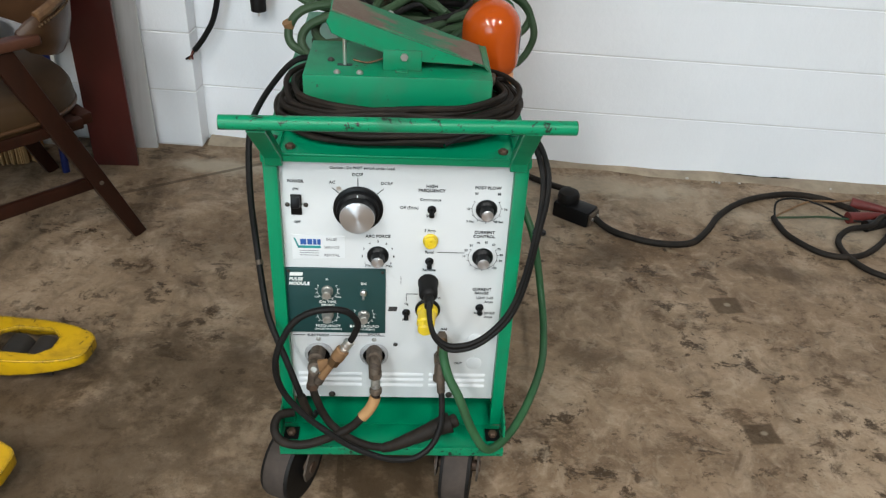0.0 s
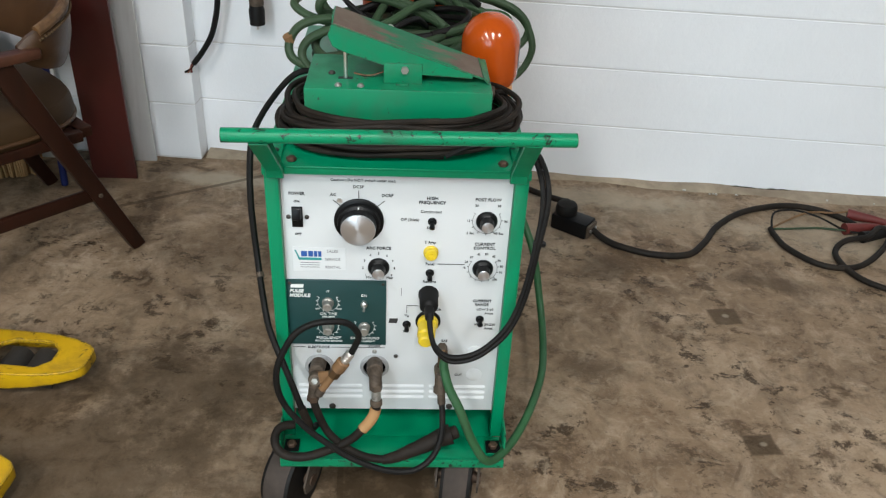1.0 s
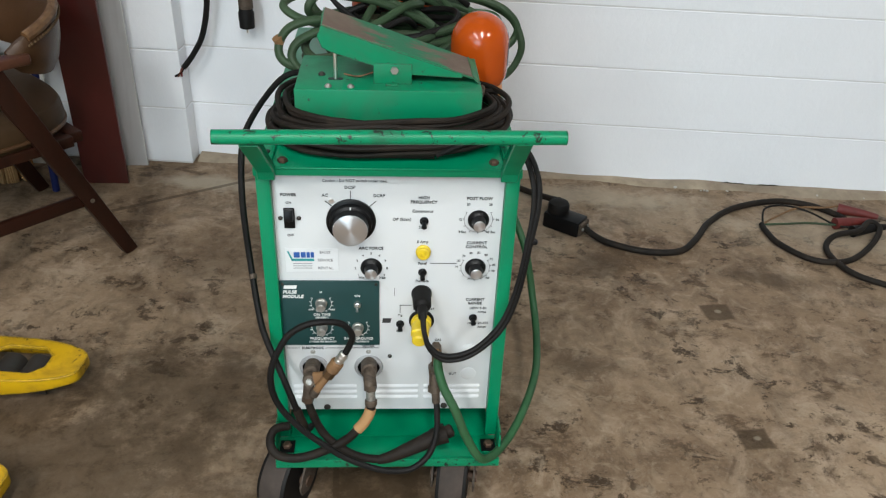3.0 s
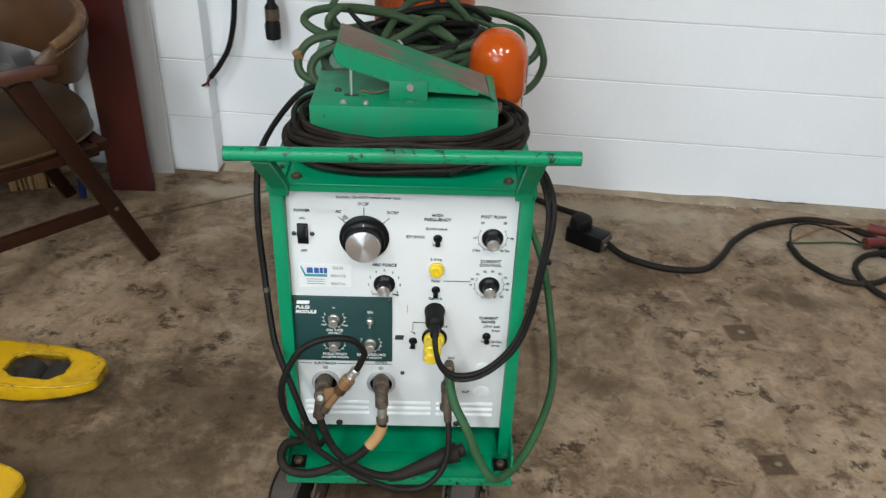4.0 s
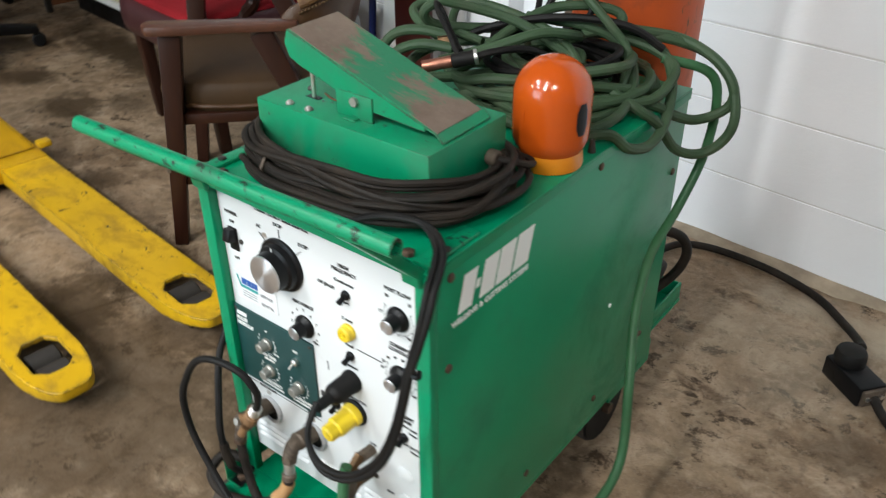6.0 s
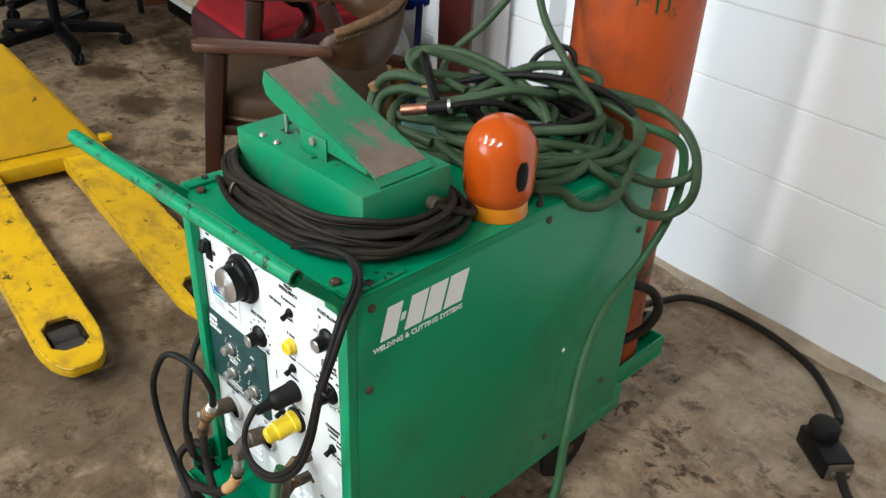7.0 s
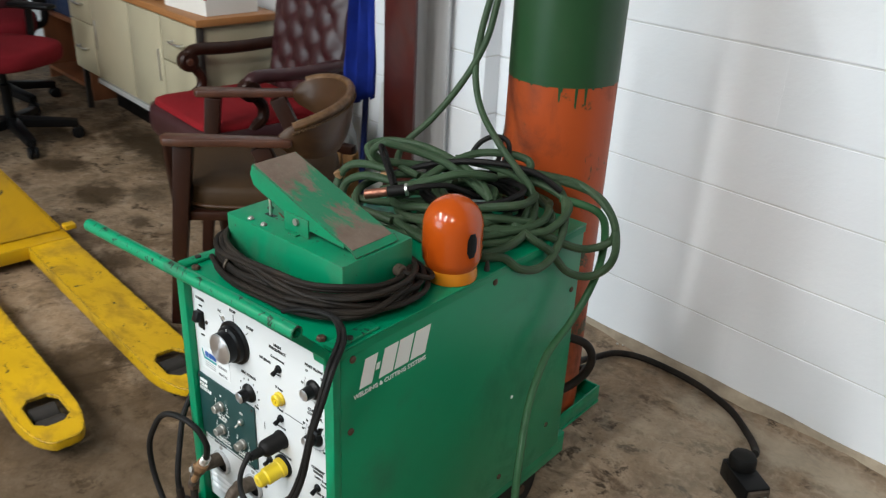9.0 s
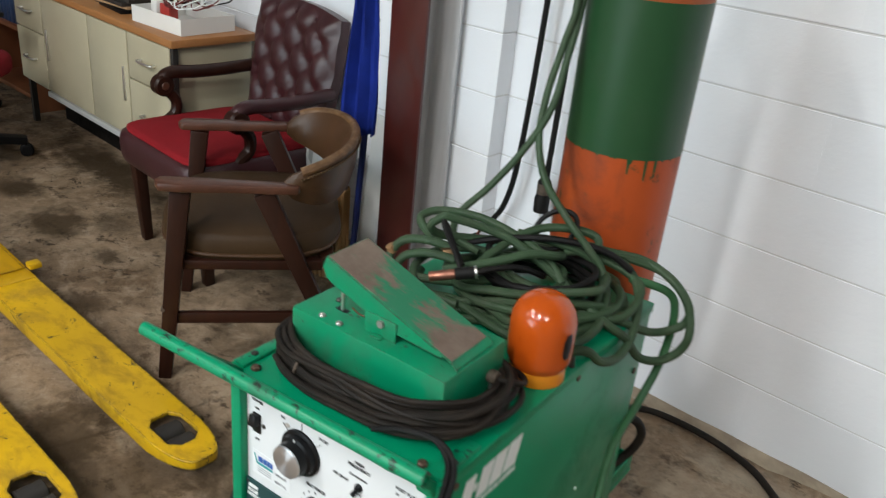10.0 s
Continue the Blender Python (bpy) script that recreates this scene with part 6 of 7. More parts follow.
for x in (-0.190, -0.245):
    blk = part("flowmeter", box(RX + x - 0.024, RX + x + 0.024, RY + 0.006, RY + 0.034, RZ + 0.030, RZ + 0.190, 0.004), GAUGE_WHITE, reg, "cream flowmeter block")
    part("sight_glass", box(RX + x - 0.007, RX + x + 0.007, RY + 0.001, RY + 0.006, RZ + 0.070, RZ + 0.165, 0.002), CLEAR, blk)
    part("scale", box(RX + x + 0.010, RX + x + 0.013, RY + 0.0045, RY + 0.0055, RZ + 0.070, RZ + 0.165), BLACK_PRINT, blk)
for x, y in ((-0.186, 0.78), (-0.100, 0.785)):
    part("outlet_fitting", rod((x, y, 1.545), (x, y, 1.62), 0.0085, 6), BRASS, reg)
    part("ferrule", rod((x, y, 1.520), (x, y, 1.548), 0.0075, 14), BRASS, reg)
    part("outlet_neck", tube([(x, y, 1.615), (x, y + 0.03, 1.635), (x - 0.01, y + 0.075, 1.63)], 0.008, 5, 10), BRASS, reg)

supply = thing("supply_hoses", "pair of green gas hoses falling from the flowmeter to the pile", "hose")
part("hose", tube([(-0.186, 0.78, 1.530), (-0.182, 0.78, 1.470), (-0.140, 0.768, 1.385), (-0.078, 0.745, 1.290), (-0.080, 0.720, 1.200), (-0.084, 0.690, 1.107), (-0.072, 0.660, 1.025), (-0.032, 0.635, 0.955), (0.043, 0.605, 0.905), (0.095, 0.605, 0.862),
                   (0.128, 0.615, 0.822), (0.149, 0.575, 0.792), (0.161, 0.509, 0.776), (0.131, 0.467, 0.770), (0.08, 0.455, 0.772)], 0.0074, 8, 10), GREEN_HOSE, supply)
part("hose", tube([(-0.100, 0.785, 1.530), (-0.096, 0.785, 1.470), (-0.072, 0.770, 1.383), (-0.070, 0.750, 1.260), (-0.066, 0.715, 1.170), (-0.064, 0.680, 1.085), (-0.092, 0.645, 1.000), (-0.133, 0.600, 0.920), (-0.165, 0.550, 0.866), (-0.14, 0.50, 0.838), (-0.08, 0.50, 0.825)], 0.0074, 8, 10), GREEN_HOSE, supply)

# ---- mains lead and what lies on the floor beside the machine ----
mains = thing("mains_cable", "thick black mains cable looping from the machine across the floor", "cable")
part("cable", tube([(0.150, 0.700, 0.43), (0.178, 0.735, 0.440), (0.210, 0.775, 0.420), (0.222, 0.795, 0.378), (0.208, 0.800, 0.325), (0.180, 0.770, 0.285), (0.150, 0.720, 0.270)], 0.0102, 8, 12), CABLE_DUSTY, mains, "loop of black cable at the back")
part("cable", tube([(0.05, 0.715, 0.26), (0.13, 0.76, 0.215), (0.10, 1.00, 0.185), (0.03, 1.08, 0.12), (-0.03, 1.20, 0.06), (-0.03, 1.31, 0.025), (0.00, 1.390, 0.016), (0.085, 1.425, 0.0135), (0.24, 1.415, 0.0135),
                    (0.38, 1.365, 0.0135), (0.475, 1.280, 0.018), (0.525, 1.200, 0.040), (0.540, 1.150, 0.062)], 0.0102, 8, 12), CABLE_DUSTY, mains)

ext = thing("plug_connection", "black mains plug pushed into a square cable connector on the floor", "plug", pose(0.550, 1.075, 0, 0, 0, -38))
part("connector_box", box(-0.062, 0.062, -0.034, 0.034, 0.002, 0.054, 0.006), BLACK_PLASTIC, ext)
part("connector_end", box(0.058, 0.070, -0.028, 0.028, 0.008, 0.048, 0.003), CONNECTOR, ext, "dusty grey clamp end")
for y in (-0.017, 0.017):
    part("clamp_screw", rod((0.068, y, 0.030), (0.074, y, 0.030), 0.005, 8), STEEL, ext)
part("plug_body", lathe([(0.033, 0.0), (0.035, 0.004), (0.034, 0.026), (0.030, 0.034), (0.014, 0.040)], 28, pose(-0.030, 0.004, 0.050)), BLACK_RUBBER, ext)

lead2 = thing("extension_cable", "thick brown-black extension cable snaking over the concrete floor", "cable")
part("cable", tube([(0.604, 1.030, 0.030), (0.635, 1.000, 0.016), (0.678, 0.964, 0.0125), (0.773, 0.920, 0.0125), (0.878, 0.922, 0.0125), (0.951, 0.992, 0.0125), (1.028, 1.099, 0.0125), (1.145, 1.196, 0.0125), (1.299, 1.246, 0.0125),
                    (1.408, 1.224, 0.0125), (1.474, 1.165, 0.0125), (1.495, 1.125, 0.0125)], 0.0102, 8, 12), CABLE_DUSTY, lead2)
clip_lead = thing("clamp_cable", "brown-black cable with bare coloured cores ending in clips", "cable")
part("cable", tube([(1.200, 1.090, 0.012), (1.198, 1.050, 0.012), (1.211, 0.970, 0.012), (1.279, 0.880, 0.012), (1.383, 0.872, 0.012), (1.488, 0.945, 0.016), (1.560, 1.03, 0.030), (1.545, 1.07, 0.036), (1.48, 1.015, 0.034), (1.40, 0.995, 0.030),
                    (1.357, 0.960, 0.012), (1.345, 0.885, 0.012), (1.368, 0.810, 0.012), (1.420, 0.760, 0.012), (1.52, 0.71, 0.012), (1.75, 0.66, 0.012), (2.2, 0.50, 0.012)], 0.0092, 8, 12), CABLE_DUSTY, clip_lead)
for k, (mat, pts) in enumerate((
        (OCHRE, [(1.200, 1.086, 0.014), (1.25, 1.12, 0.02), (1.35, 1.17, 0.03), (1.44, 1.180, 0.026), (1.50, 1.185, 0.030)]),
        (GREEN_HOSE, [(1.199, 1.088, 0.013), (1.28, 1.095, 0.012), (1.36, 1.105, 0.010), (1.42, 1.09, 0.014), (1.455, 1.07, 0.022)]),
        (BLACK_RUBBER, [(1.201, 1.087, 0.016), (1.23, 1.155, 0.034), (1.30, 1.175, 0.036), (1.38, 1.15, 0.026), (1.44, 1.08, 0.018), (1.485, 1.055, 0.024)]))):
    part("core_wire", tube(pts, 0.0034, 7, 7), mat, clip_lead)


def clip(name_label, m, mat):
    c = thing("cable_clip", name_label, "clip", m, group="clips on the floor")
    part("grip", tube([(0, 0, 0.020), (0.035, 0.0, 0.021), (0.080, 0.0, 0.022), (0.125, 0.0, 0.020)], 0.0195, 6, 14, taper=(1.0, 0.55)), mat, c)
    part("jaw", rod((0.125, 0, 0.020), (0.165, 0, 0.018), 0.007, 10, 0.004), CONNECTOR, c)


clip("red rubber-gripped clip lying on the floor", pose(1.495, 1.185, 0, 0, 0, -28), RED_GRIP)
clip("red rubber-gripped clip lying on the floor", pose(1.440, 1.085, 0, 0, 0, 8), RED_GRIP)
clip("black rubber-gripped clip lying on the floor", pose(1.475, 1.035, 0, 0, 0, 14), BLACK_RUBBER)

# ---- leads that hang on the wall ----
hang = thing("hanging_cable", "black cable with a stripped red end hanging by the wall", "cable")
part("cable", tube([(-0.545, 1.52, 2.2), (-0.555, 1.51, 1.5), (-0.565, 1.50, 0.95), (-0.585, 1.50, 0.62), (-0.612, 1.50, 0.48), (-0.652, 1.50, 0.405), (-0.690, 1.50, 0.357)], 0.0095, 8, 10), BLACK_RUBBER, hang)
for d, mat in ((0.0, COPPER), (0.012, RED_GRIP), (-0.010, BLACK_RUBBER)):
    part("bare_core", tube([(-0.690, 1.50, 0.357), (-0.699, 1.50, 0.345 + d * 0.4), (-0.712 + d, 1.50, 0.326)], 0.0035, 5, 6), mat, hang)
hang2 = thing("hanging_plug", "black connector hanging on a cable by the wall", "plug")
part("cable", tube([(-0.44, 1.50, 2.2), (-0.452, 1.49, 1.4), (-0.462, 1.48, 0.62)], 0.0095, 8, 10), BLACK_RUBBER, hang2)
part("connector", lathe([(0.016, 0.0), (0.024, 0.003), (0.0255, 0.05), (0.022, 0.058), (0.022, 0.105), (0.013, 0.118), (0.0105, 0.15)], 24, pose(-0.466, 1.48, 0.500)), BLACK_RUBBER, hang2)
part("grey_collar", lathe([(0.023, 0.0), (0.023, 0.035)], 24, pose(-0.465, 1.48, 0.565)), CONNECTOR, hang2)
part("pin", rod((-0.466, 1.48, 0.500), (-0.466, 1.48, 0.486), 0.004, 8), STEEL, hang2)


# ---- chairs ----
def bar(a, b, w0, d0, w1=None, d1=None, up=(0, 0, 1), bevel=0.004):
    """A squared wooden bar from a to b, w across and d deep, that may taper."""
    w1, d1 = (w0 if w1 is None else w1), (d0 if d1 is None else d1)
    a, b = Vector(a), Vector(b)
    z = (b - a).normalized()
    ref = Vector((1, 0, 0)) if abs(z.x) < 0.9 else Vector((0, 1, 0))
    x = (ref - z * ref.dot(z)).normalized()
    y = z.cross(x)
    bm = bmesh.new()
    ring = []
    for p, w, d in ((a, w0, d0), (b, w1, d1)):
        ring.append([bm.verts.new(p + x * sx * w / 2 + y * sy * d / 2) for sx, sy in ((-1, -1), (1, -1), (1, 1), (-1, 1))])
    for k in range(4):
        bm.faces.new((ring[0][k], ring[0][(k + 1) % 4], ring[1][(k + 1) % 4], ring[1][k]))
    bm.faces.new(ring[0][::-1])
    bm.faces.new(ring[1])
    bmesh.ops.recalc_face_normals(bm, faces=bm.faces)
    if bevel:
        bmesh.ops.bevel(bm, geom=list(bm.edges), offset=bevel, segments=2, profile=0.5, affect='EDGES')
    return bm


def cushion(outline, z0, z1, puff=0.02, rings=6):
    """A stuffed pad over an outline in x, y: rounded rim and domed top."""
    bm = bmesh.new()
    cx = sum(p[0] for p in outline) / len(outline)
    cy = sum(p[1] for p in outline) / len(outline)
    layers = []
    h = z1 - z0
    for k in range(rings + 1):
        a = math.pi * k / rings - math.pi / 2
        s = 1 - 0.07 * (1 - math.cos(a))
        layers.append([(cx + (x - cx) * s, cy + (y - cy) * s, z0 + h * (0.5 + 0.5 * math.sin(a))) for x, y in outline])
    for s, dz in ((0.72, 0.65), (0.42, 0.92), (0.15, 1.0)):
        layers.append([(cx + (x - cx) * s, cy + (y - cy) * s, z1 + puff * dz) for x, y in outline])
    rows = [[bm.verts.new(v) for v in layer] for layer in layers]
    n = len(outline)
    for p, q in zip(rows, rows[1:]):
        for k in range(n):
            bm.faces.new((p[k], p[(k + 1) % n], q[(k + 1) % n], q[k]))
    bm.faces.new(rows[0][::-1])
    bm.faces.new(rows[-1])
    return bm


def rounded(w, d, power=4.0, n=36, y_shift=0.0):
    out = []
    for k in range(n):
        a = 2 * math.pi * k / n
        c, s = math.cos(a), math.sin(a)
        r = (abs(c) ** power + abs(s) ** power) ** (-1 / power)
        out.append((w / 2 * r * c, d / 2 * r * s + y_shift))
    return out


def wooden_armchair():
    ch = thing("wooden_armchair", "dark walnut captain's chair with a worn brown leather barrel back", "chair", pose(-1.163, 0.923, 0, 0, 0, -44.4))
    for s in (-1, 1):
        part("front_leg", bar((s * 0.272, -0.274, 0), (s * 0.262, -0.205, 0.612), 0.038, 0.038, 0.052, 0.056), WOOD, ch)
        part("rear_leg", bar((s * 0.269, 0.285, 0), (s * 0.268, 0.020, 0.612), 0.036, 0.040, 0.046, 0.058), WOOD, ch)
        part("side_stretcher", bar((s * 0.268, -0.250, 0.205), (s * 0.268, 0.195, 0.205), 0.020, 0.036), WOOD, ch)
        for y, z in ((-0.268, 0.24), (0.196, 0.205)):
            part("peg", rod((s * 0.268, y, z), (s * (0.268 + 0.024), y, z), 0.006, 10), CONNECTOR, ch)
        # flat armrest that broadens to its front and curves in to the back
        out = [(0.235, -0.262), (0.262, -0.275), (0.296, -0.262), (0.304, -0.20), (0.298, -0.05), (0.302, 0.05), (0.300, 0.118), (0.262, 0.125), (0.256, 0.05), (0.248, -0.05), (0.238, -0.18)]
        arm = prism([(s * x, y) for x, y in (out if s > 0 else out[::-1])], 0.614, 0.640, 0.007)
        part("armrest", arm, ARM_WOOD, ch, "worn walnut armrest")
    for y in (-0.225, 0.20):
        part("seat_rail", bar((-0.25, y, 0.378), (0.25, y, 0.378), 0.05, 0.03), WOOD, ch)
    for s in (-1, 1):
        part("seat_rail", bar((s * 0.245, -0.22, 0.378), (s * 0.245, 0.19, 0.378), 0.05, 0.03), WOOD, ch)
    part("seat", cushion(rounded(0.545, 0.54, 3.0, 40, -0.02), 0.385, 0.474, 0.020), SEAT_LEATHER, ch, "olive-brown leather seat")
    part("seat_piping", tube([(x, y, 0.410) for x, y in rounded(0.540, 0.535, 3.0, 40, -0.02)], 0.006, 2, 8, closed=True), BROWN_LEATHER, ch)
    # barrel back: a curved pad that rises to its middle
    bm = bmesh.new()
    rows = []
    n = 24
    for k in range(n + 1):
        u = k / n
        a = radians(-8 + 196 * u)
        rise = math.sin(math.pi * min(max(u, 0.0), 1.0)) ** 0.6
        cx, cy = 0.260 * math.cos(a), 0.10 + 0.152 * math.sin(a)
        top = 0.645 + 0.076 * rise
        low = 0.610 - 0.075 * rise
        lean = 0.034 * rise
        t = 0.020 + 0.008 * rise
        ox, oy = math.cos(a), math.sin(a)
        sec = []
        for q in range(10):
            b = 2 * math.pi * q / 10
            v = 0.5 + 0.5 * math.sin(b)
            z = low + (top - low) * v
            off = t * math.cos(b) * (0.9 if math.cos(b) > 0 else 1.0) + lean * v
            sec.append((cx + ox * off, cy + oy * off, z))
        rows.append([bm.verts.new(v) for v in sec])
    for p, q in zip(rows, rows[1:]):
        for k in range(10):
            bm.faces.new((p[k], p[(k + 1) % 10], q[(k + 1) % 10], q[k]))
    bm.faces.new(rows[0][::-1])
    bm.faces.new(rows[-1])
    bmesh.ops.recalc_face_normals(bm, faces=bm.faces)
    part("backrest", bm, BROWN_LEATHER, ch, "brown leather barrel back")
    edge, nails = [], []
    for k in range(2, n - 1):
        u = k / n
        a = radians(-8 + 196 * u)
        rise = math.sin(math.pi * u) ** 0.6
        top = 0.645 + 0.076 * rise
        off = 0.034 * rise + 0.004
        edge.append(((0.260 + off) * math.cos(a), 0.10 + (0.152 + off) * math.sin(a), top - 0.004))
    part("worn_edge", tube(edge, 0.0135, 3, 10), WORN_EDGE, ch, "cracked gilt-brown worn top edge")
    dots = bmesh.new()
    for p in spline(edge, 3):
        own = bmesh.new()
        bmesh.ops.create_icosphere(own, subdivisions=1, radius=0.0045)
        d = Vector((p[0], p[1] - 0.10, 0)).normalized()
        merge(dots, own, Matrix.Translation(Vector(p) + d * 0.013 + Vector((0, 0, -0.018))))
    tagged(part("nail_heads", dots, BRASS, ch, "brass nail heads"), kind="stuff")


def tufted(w, h, t, nx, ny, depth=0.030, arch=0.0):
    """An upright tufted pad in x, z, its face towards -y: sunk buttons joined by diagonal pleats."""
    bm = bmesh.new()
    mx, mz = nx * 10, ny * 7
    face = []
    buttons = []
    for j in range(ny):
        for i in range(nx + (1 if j % 2 else 0)):
            buttons.append(((i + (0.5 if j % 2 == 0 else 0.0)) / nx, (j + 0.5) / ny))
    for j in range(mz + 1):
        row = []
        for i in range(mx + 1):
            u, v = i / mx, j / mz
            fa = (u * nx + v * ny / 2 - 0.75) % 1.0
            fb = (u * nx - v * ny / 2 - 0.25) % 1.0
            pillow = (math.sin(math.pi * fa) * math.sin(math.pi * fb)) ** 0.42
            d = min(math.hypot((u - bu) * nx, (v - bv) * ny * 0.5) for bu, bv in buttons)
            pit = min(1.0, d / 0.30)
            rim = min(u * nx, (1 - u) * nx, v * ny * 0.6, (1 - v) * ny * 0.6, 0.5) * 2
            bulge = depth * (0.30 * pit + 0.70 * pillow) * (0.25 + 0.75 * rim)
            y = -t / 2 - bulge + 0.014 * (1 - rim) ** 2
            z = v * h + arch * (1 - (2 * u - 1) ** 2) * v
            row.append(bm.verts.new(((u - 0.5) * w * (0.90 + 0.10 * math.sin(math.pi * min(1.0, v * 0.75))), y, z)))
        face.append(row)
    for j in range(mz):
        for i in range(mx):
            bm.faces.new((face[j][i], face[j][i + 1], face[j + 1][i + 1], face[j + 1][i]))
    ring = [face[0][i] for i in range(mx + 1)] + [face[j][mx] for j in range(1, mz + 1)] + [face[mz][i] for i in range(mx - 1, -1, -1)] + [face[j][0] for j in range(mz - 1, 0, -1)]
    back = [bm.verts.new((v.co.x, t / 2, v.co.z)) for v in ring]
    n = len(ring)
    for k in range(n):
        bm.faces.new((ring[k], back[k], back[(k + 1) % n], ring[(k + 1) % n]))
    bm.faces.new(back)
    bmesh.ops.recalc_face_normals(bm, faces=bm.faces)
    pins = [((bu - 0.5) * w * 0.97, -t / 2 - 0.001, bv * h + arch * (1 - (2 * bu - 1) ** 2) * bv) for bu, bv in buttons if 0.02 < bu < 0.98]
    return bm, pins


def tufted_back(parent, m, w, h, t, nx, ny, mat, arch=0.03):
    bm, pins = tufted(w, h, t, nx, ny, arch=arch)
    b = part("backrest", moved(bm, m), mat, parent, "buttoned burgundy leather back")
    for p in pins:
        part("button", lathe([(0.009, 0), (0.007, 0.005), (0, 0.006)], 10, m @ pose(*p, 90, 0, 0)), mat, b)


def library_chair():
    ch = thing("tufted_armchair", "burgundy buttoned leather armchair with red seat and scrolled wooden arms", "chair", pose(-1.725, 1.270, 0, 0, 0, -9))
    for s in (-1, 1):
        part("front_leg", bar((s * 0.235, -0.235, 0), (s * 0.240, -0.255, 0.37), 0.036, 0.036, 0.05, 0.05), WOOD, ch)
        part("rear_leg", bar((s * 0.215, 0.27, 0), (s * 0.215, 0.215, 0.40), 0.036, 0.04, 0.045, 0.05), WOOD, ch)
        x = s * 0.262
        # scrolled arm
        arm = tube([(x, -0.130, 0.612), (x, -0.112, 0.645), (x, -0.070, 0.656), (x, 0.02, 0.650), (x, 0.14, 0.648), (x * 0.97, 0.29, 0.655)], 0.026, 8, 12)
        part("arm", arm, BURGUNDY if s > 0 else WOOD, ch, "padded arm")
        part("scroll", rod((x - 0.026, -0.122, 0.612), (x + 0.026, -0.122, 0.612), 0.042, 24, bevel=0.008), WOOD, ch, "carved wooden scroll")
        part("scroll_eye", rod((x - 0.029, -0.122, 0.612), (x + 0.029, -0.122, 0.612), 0.016, 16, bevel=0.003), ARM_WOOD, ch)
        part("arm_post", tube([(x, -0.105, 0.590), (x, -0.070, 0.545), (x, -0.075, 0.495), (x, -0.125, 0.455), (x * 0.97, -0.150, 0.40)], 0.022, 8, 10), WOOD, ch)
    part("seat_frame", cushion(rounded(0.590, 0.580, 9, 48, -0.035), 0.345, 0.470, 0.004), BURGUNDY, ch, "burgundy leather seat border")
    part("seat_pad", cushion(rounded(0.540, 0.525, 9, 48, -0.040), 0.455, 0.492, 0.016), RED_CLOTH, ch, "red cloth seat pad")
    tufted_back(ch, pose(0, 0.255, 0.44, -10, 0, 0), 0.53, 0.49, 0.055, 4, 6, BURGUNDY)


def star_base(parent, r, z=0.075, mat=None):
    mat = mat or BLACK_PLASTIC
    for k in range(5):
        a = 2 * math.pi * k / 5 + 0.35
        tip = (r * math.cos(a), r * math.sin(a), z + 0.005)
        leg = part("base_leg", bar((0.02 * math.cos(a), 0.02 * math.sin(a), z + 0.035), tip, 0.056, 0.050, 0.046, 0.036), mat, parent)
        cx, cy = tip[0] * 0.98, tip[1] * 0.98
        for d in (-0.014, 0.014):
            part("caster", rod((cx + d * math.sin(a) - 0.009 * math.sin(a), cy - d * math.cos(a) + 0.009 * math.cos(a), 0.031), (cx + d * math.sin(a) + 0.009 * math.sin(a), cy - d * math.cos(a) - 0.009 * math.cos(a), 0.031), 0.031, 16, bevel=0.006), mat, leg)
        part("caster_stem", rod((cx, cy, 0.03), (cx, cy, z + 0.006), 0.011, 10), mat, leg)
    part("gas_column", lathe([(0.036, z + 0.02), (0.034, z + 0.05), (0.026, z + 0.055), (0.026, 0.30), (0.018, 0.305), (0.018, 0.40)], 20), mat, parent)


def task_chair():
    ch = thing("office_chair", "maroon cloth swivel office chair with black arms and star base", "office chair", pose(-3.27, 0.945, 0, 0, 0, 116))
    star_base(ch, 0.31)
    part("mechanism", box(-0.09, 0.09, -0.11, 0.12, 0.385, 0.425, 0.01), BLACK_PLASTIC, ch)
    part("seat", cushion(rounded(0.50, 0.49, 3.0, 40, -0.02), 0.415, 0.500, 0.018), MAROON_CLOTH, ch, "maroon cloth seat")
    part("back_stem", tube([(0, 0.12, 0.405), (0, 0.25, 0.41), (0, 0.285, 0.50), (0, 0.30, 0.70)], 0.026, 8, 10), BLACK_PLASTIC, ch)
    back = cushion(rounded(0.48, 0.60, 3.0, 40), -0.035, 0.035, 0.012)
    part("backrest", moved(back, pose(0, 0.265, 0.795, 82, 0, 0)), MAROON_CLOTH, ch, "maroon cloth backrest")
    for s in (-1, 1):
        part("arm_post", tube([(s * 0.17, 0.04, 0.405), (s * 0.27, 0.04, 0.415), (s * 0.285, 0.04, 0.48), (s * 0.285, 0.03, 0.625)], 0.019, 8, 10), BLACK_PLASTIC, ch)
        part("arm_pad", box(s * 0.285 - 0.038, s * 0.285 + 0.038, -0.115, 0.135, 0.625, 0.652, 0.012), BLACK_PLASTIC, ch)


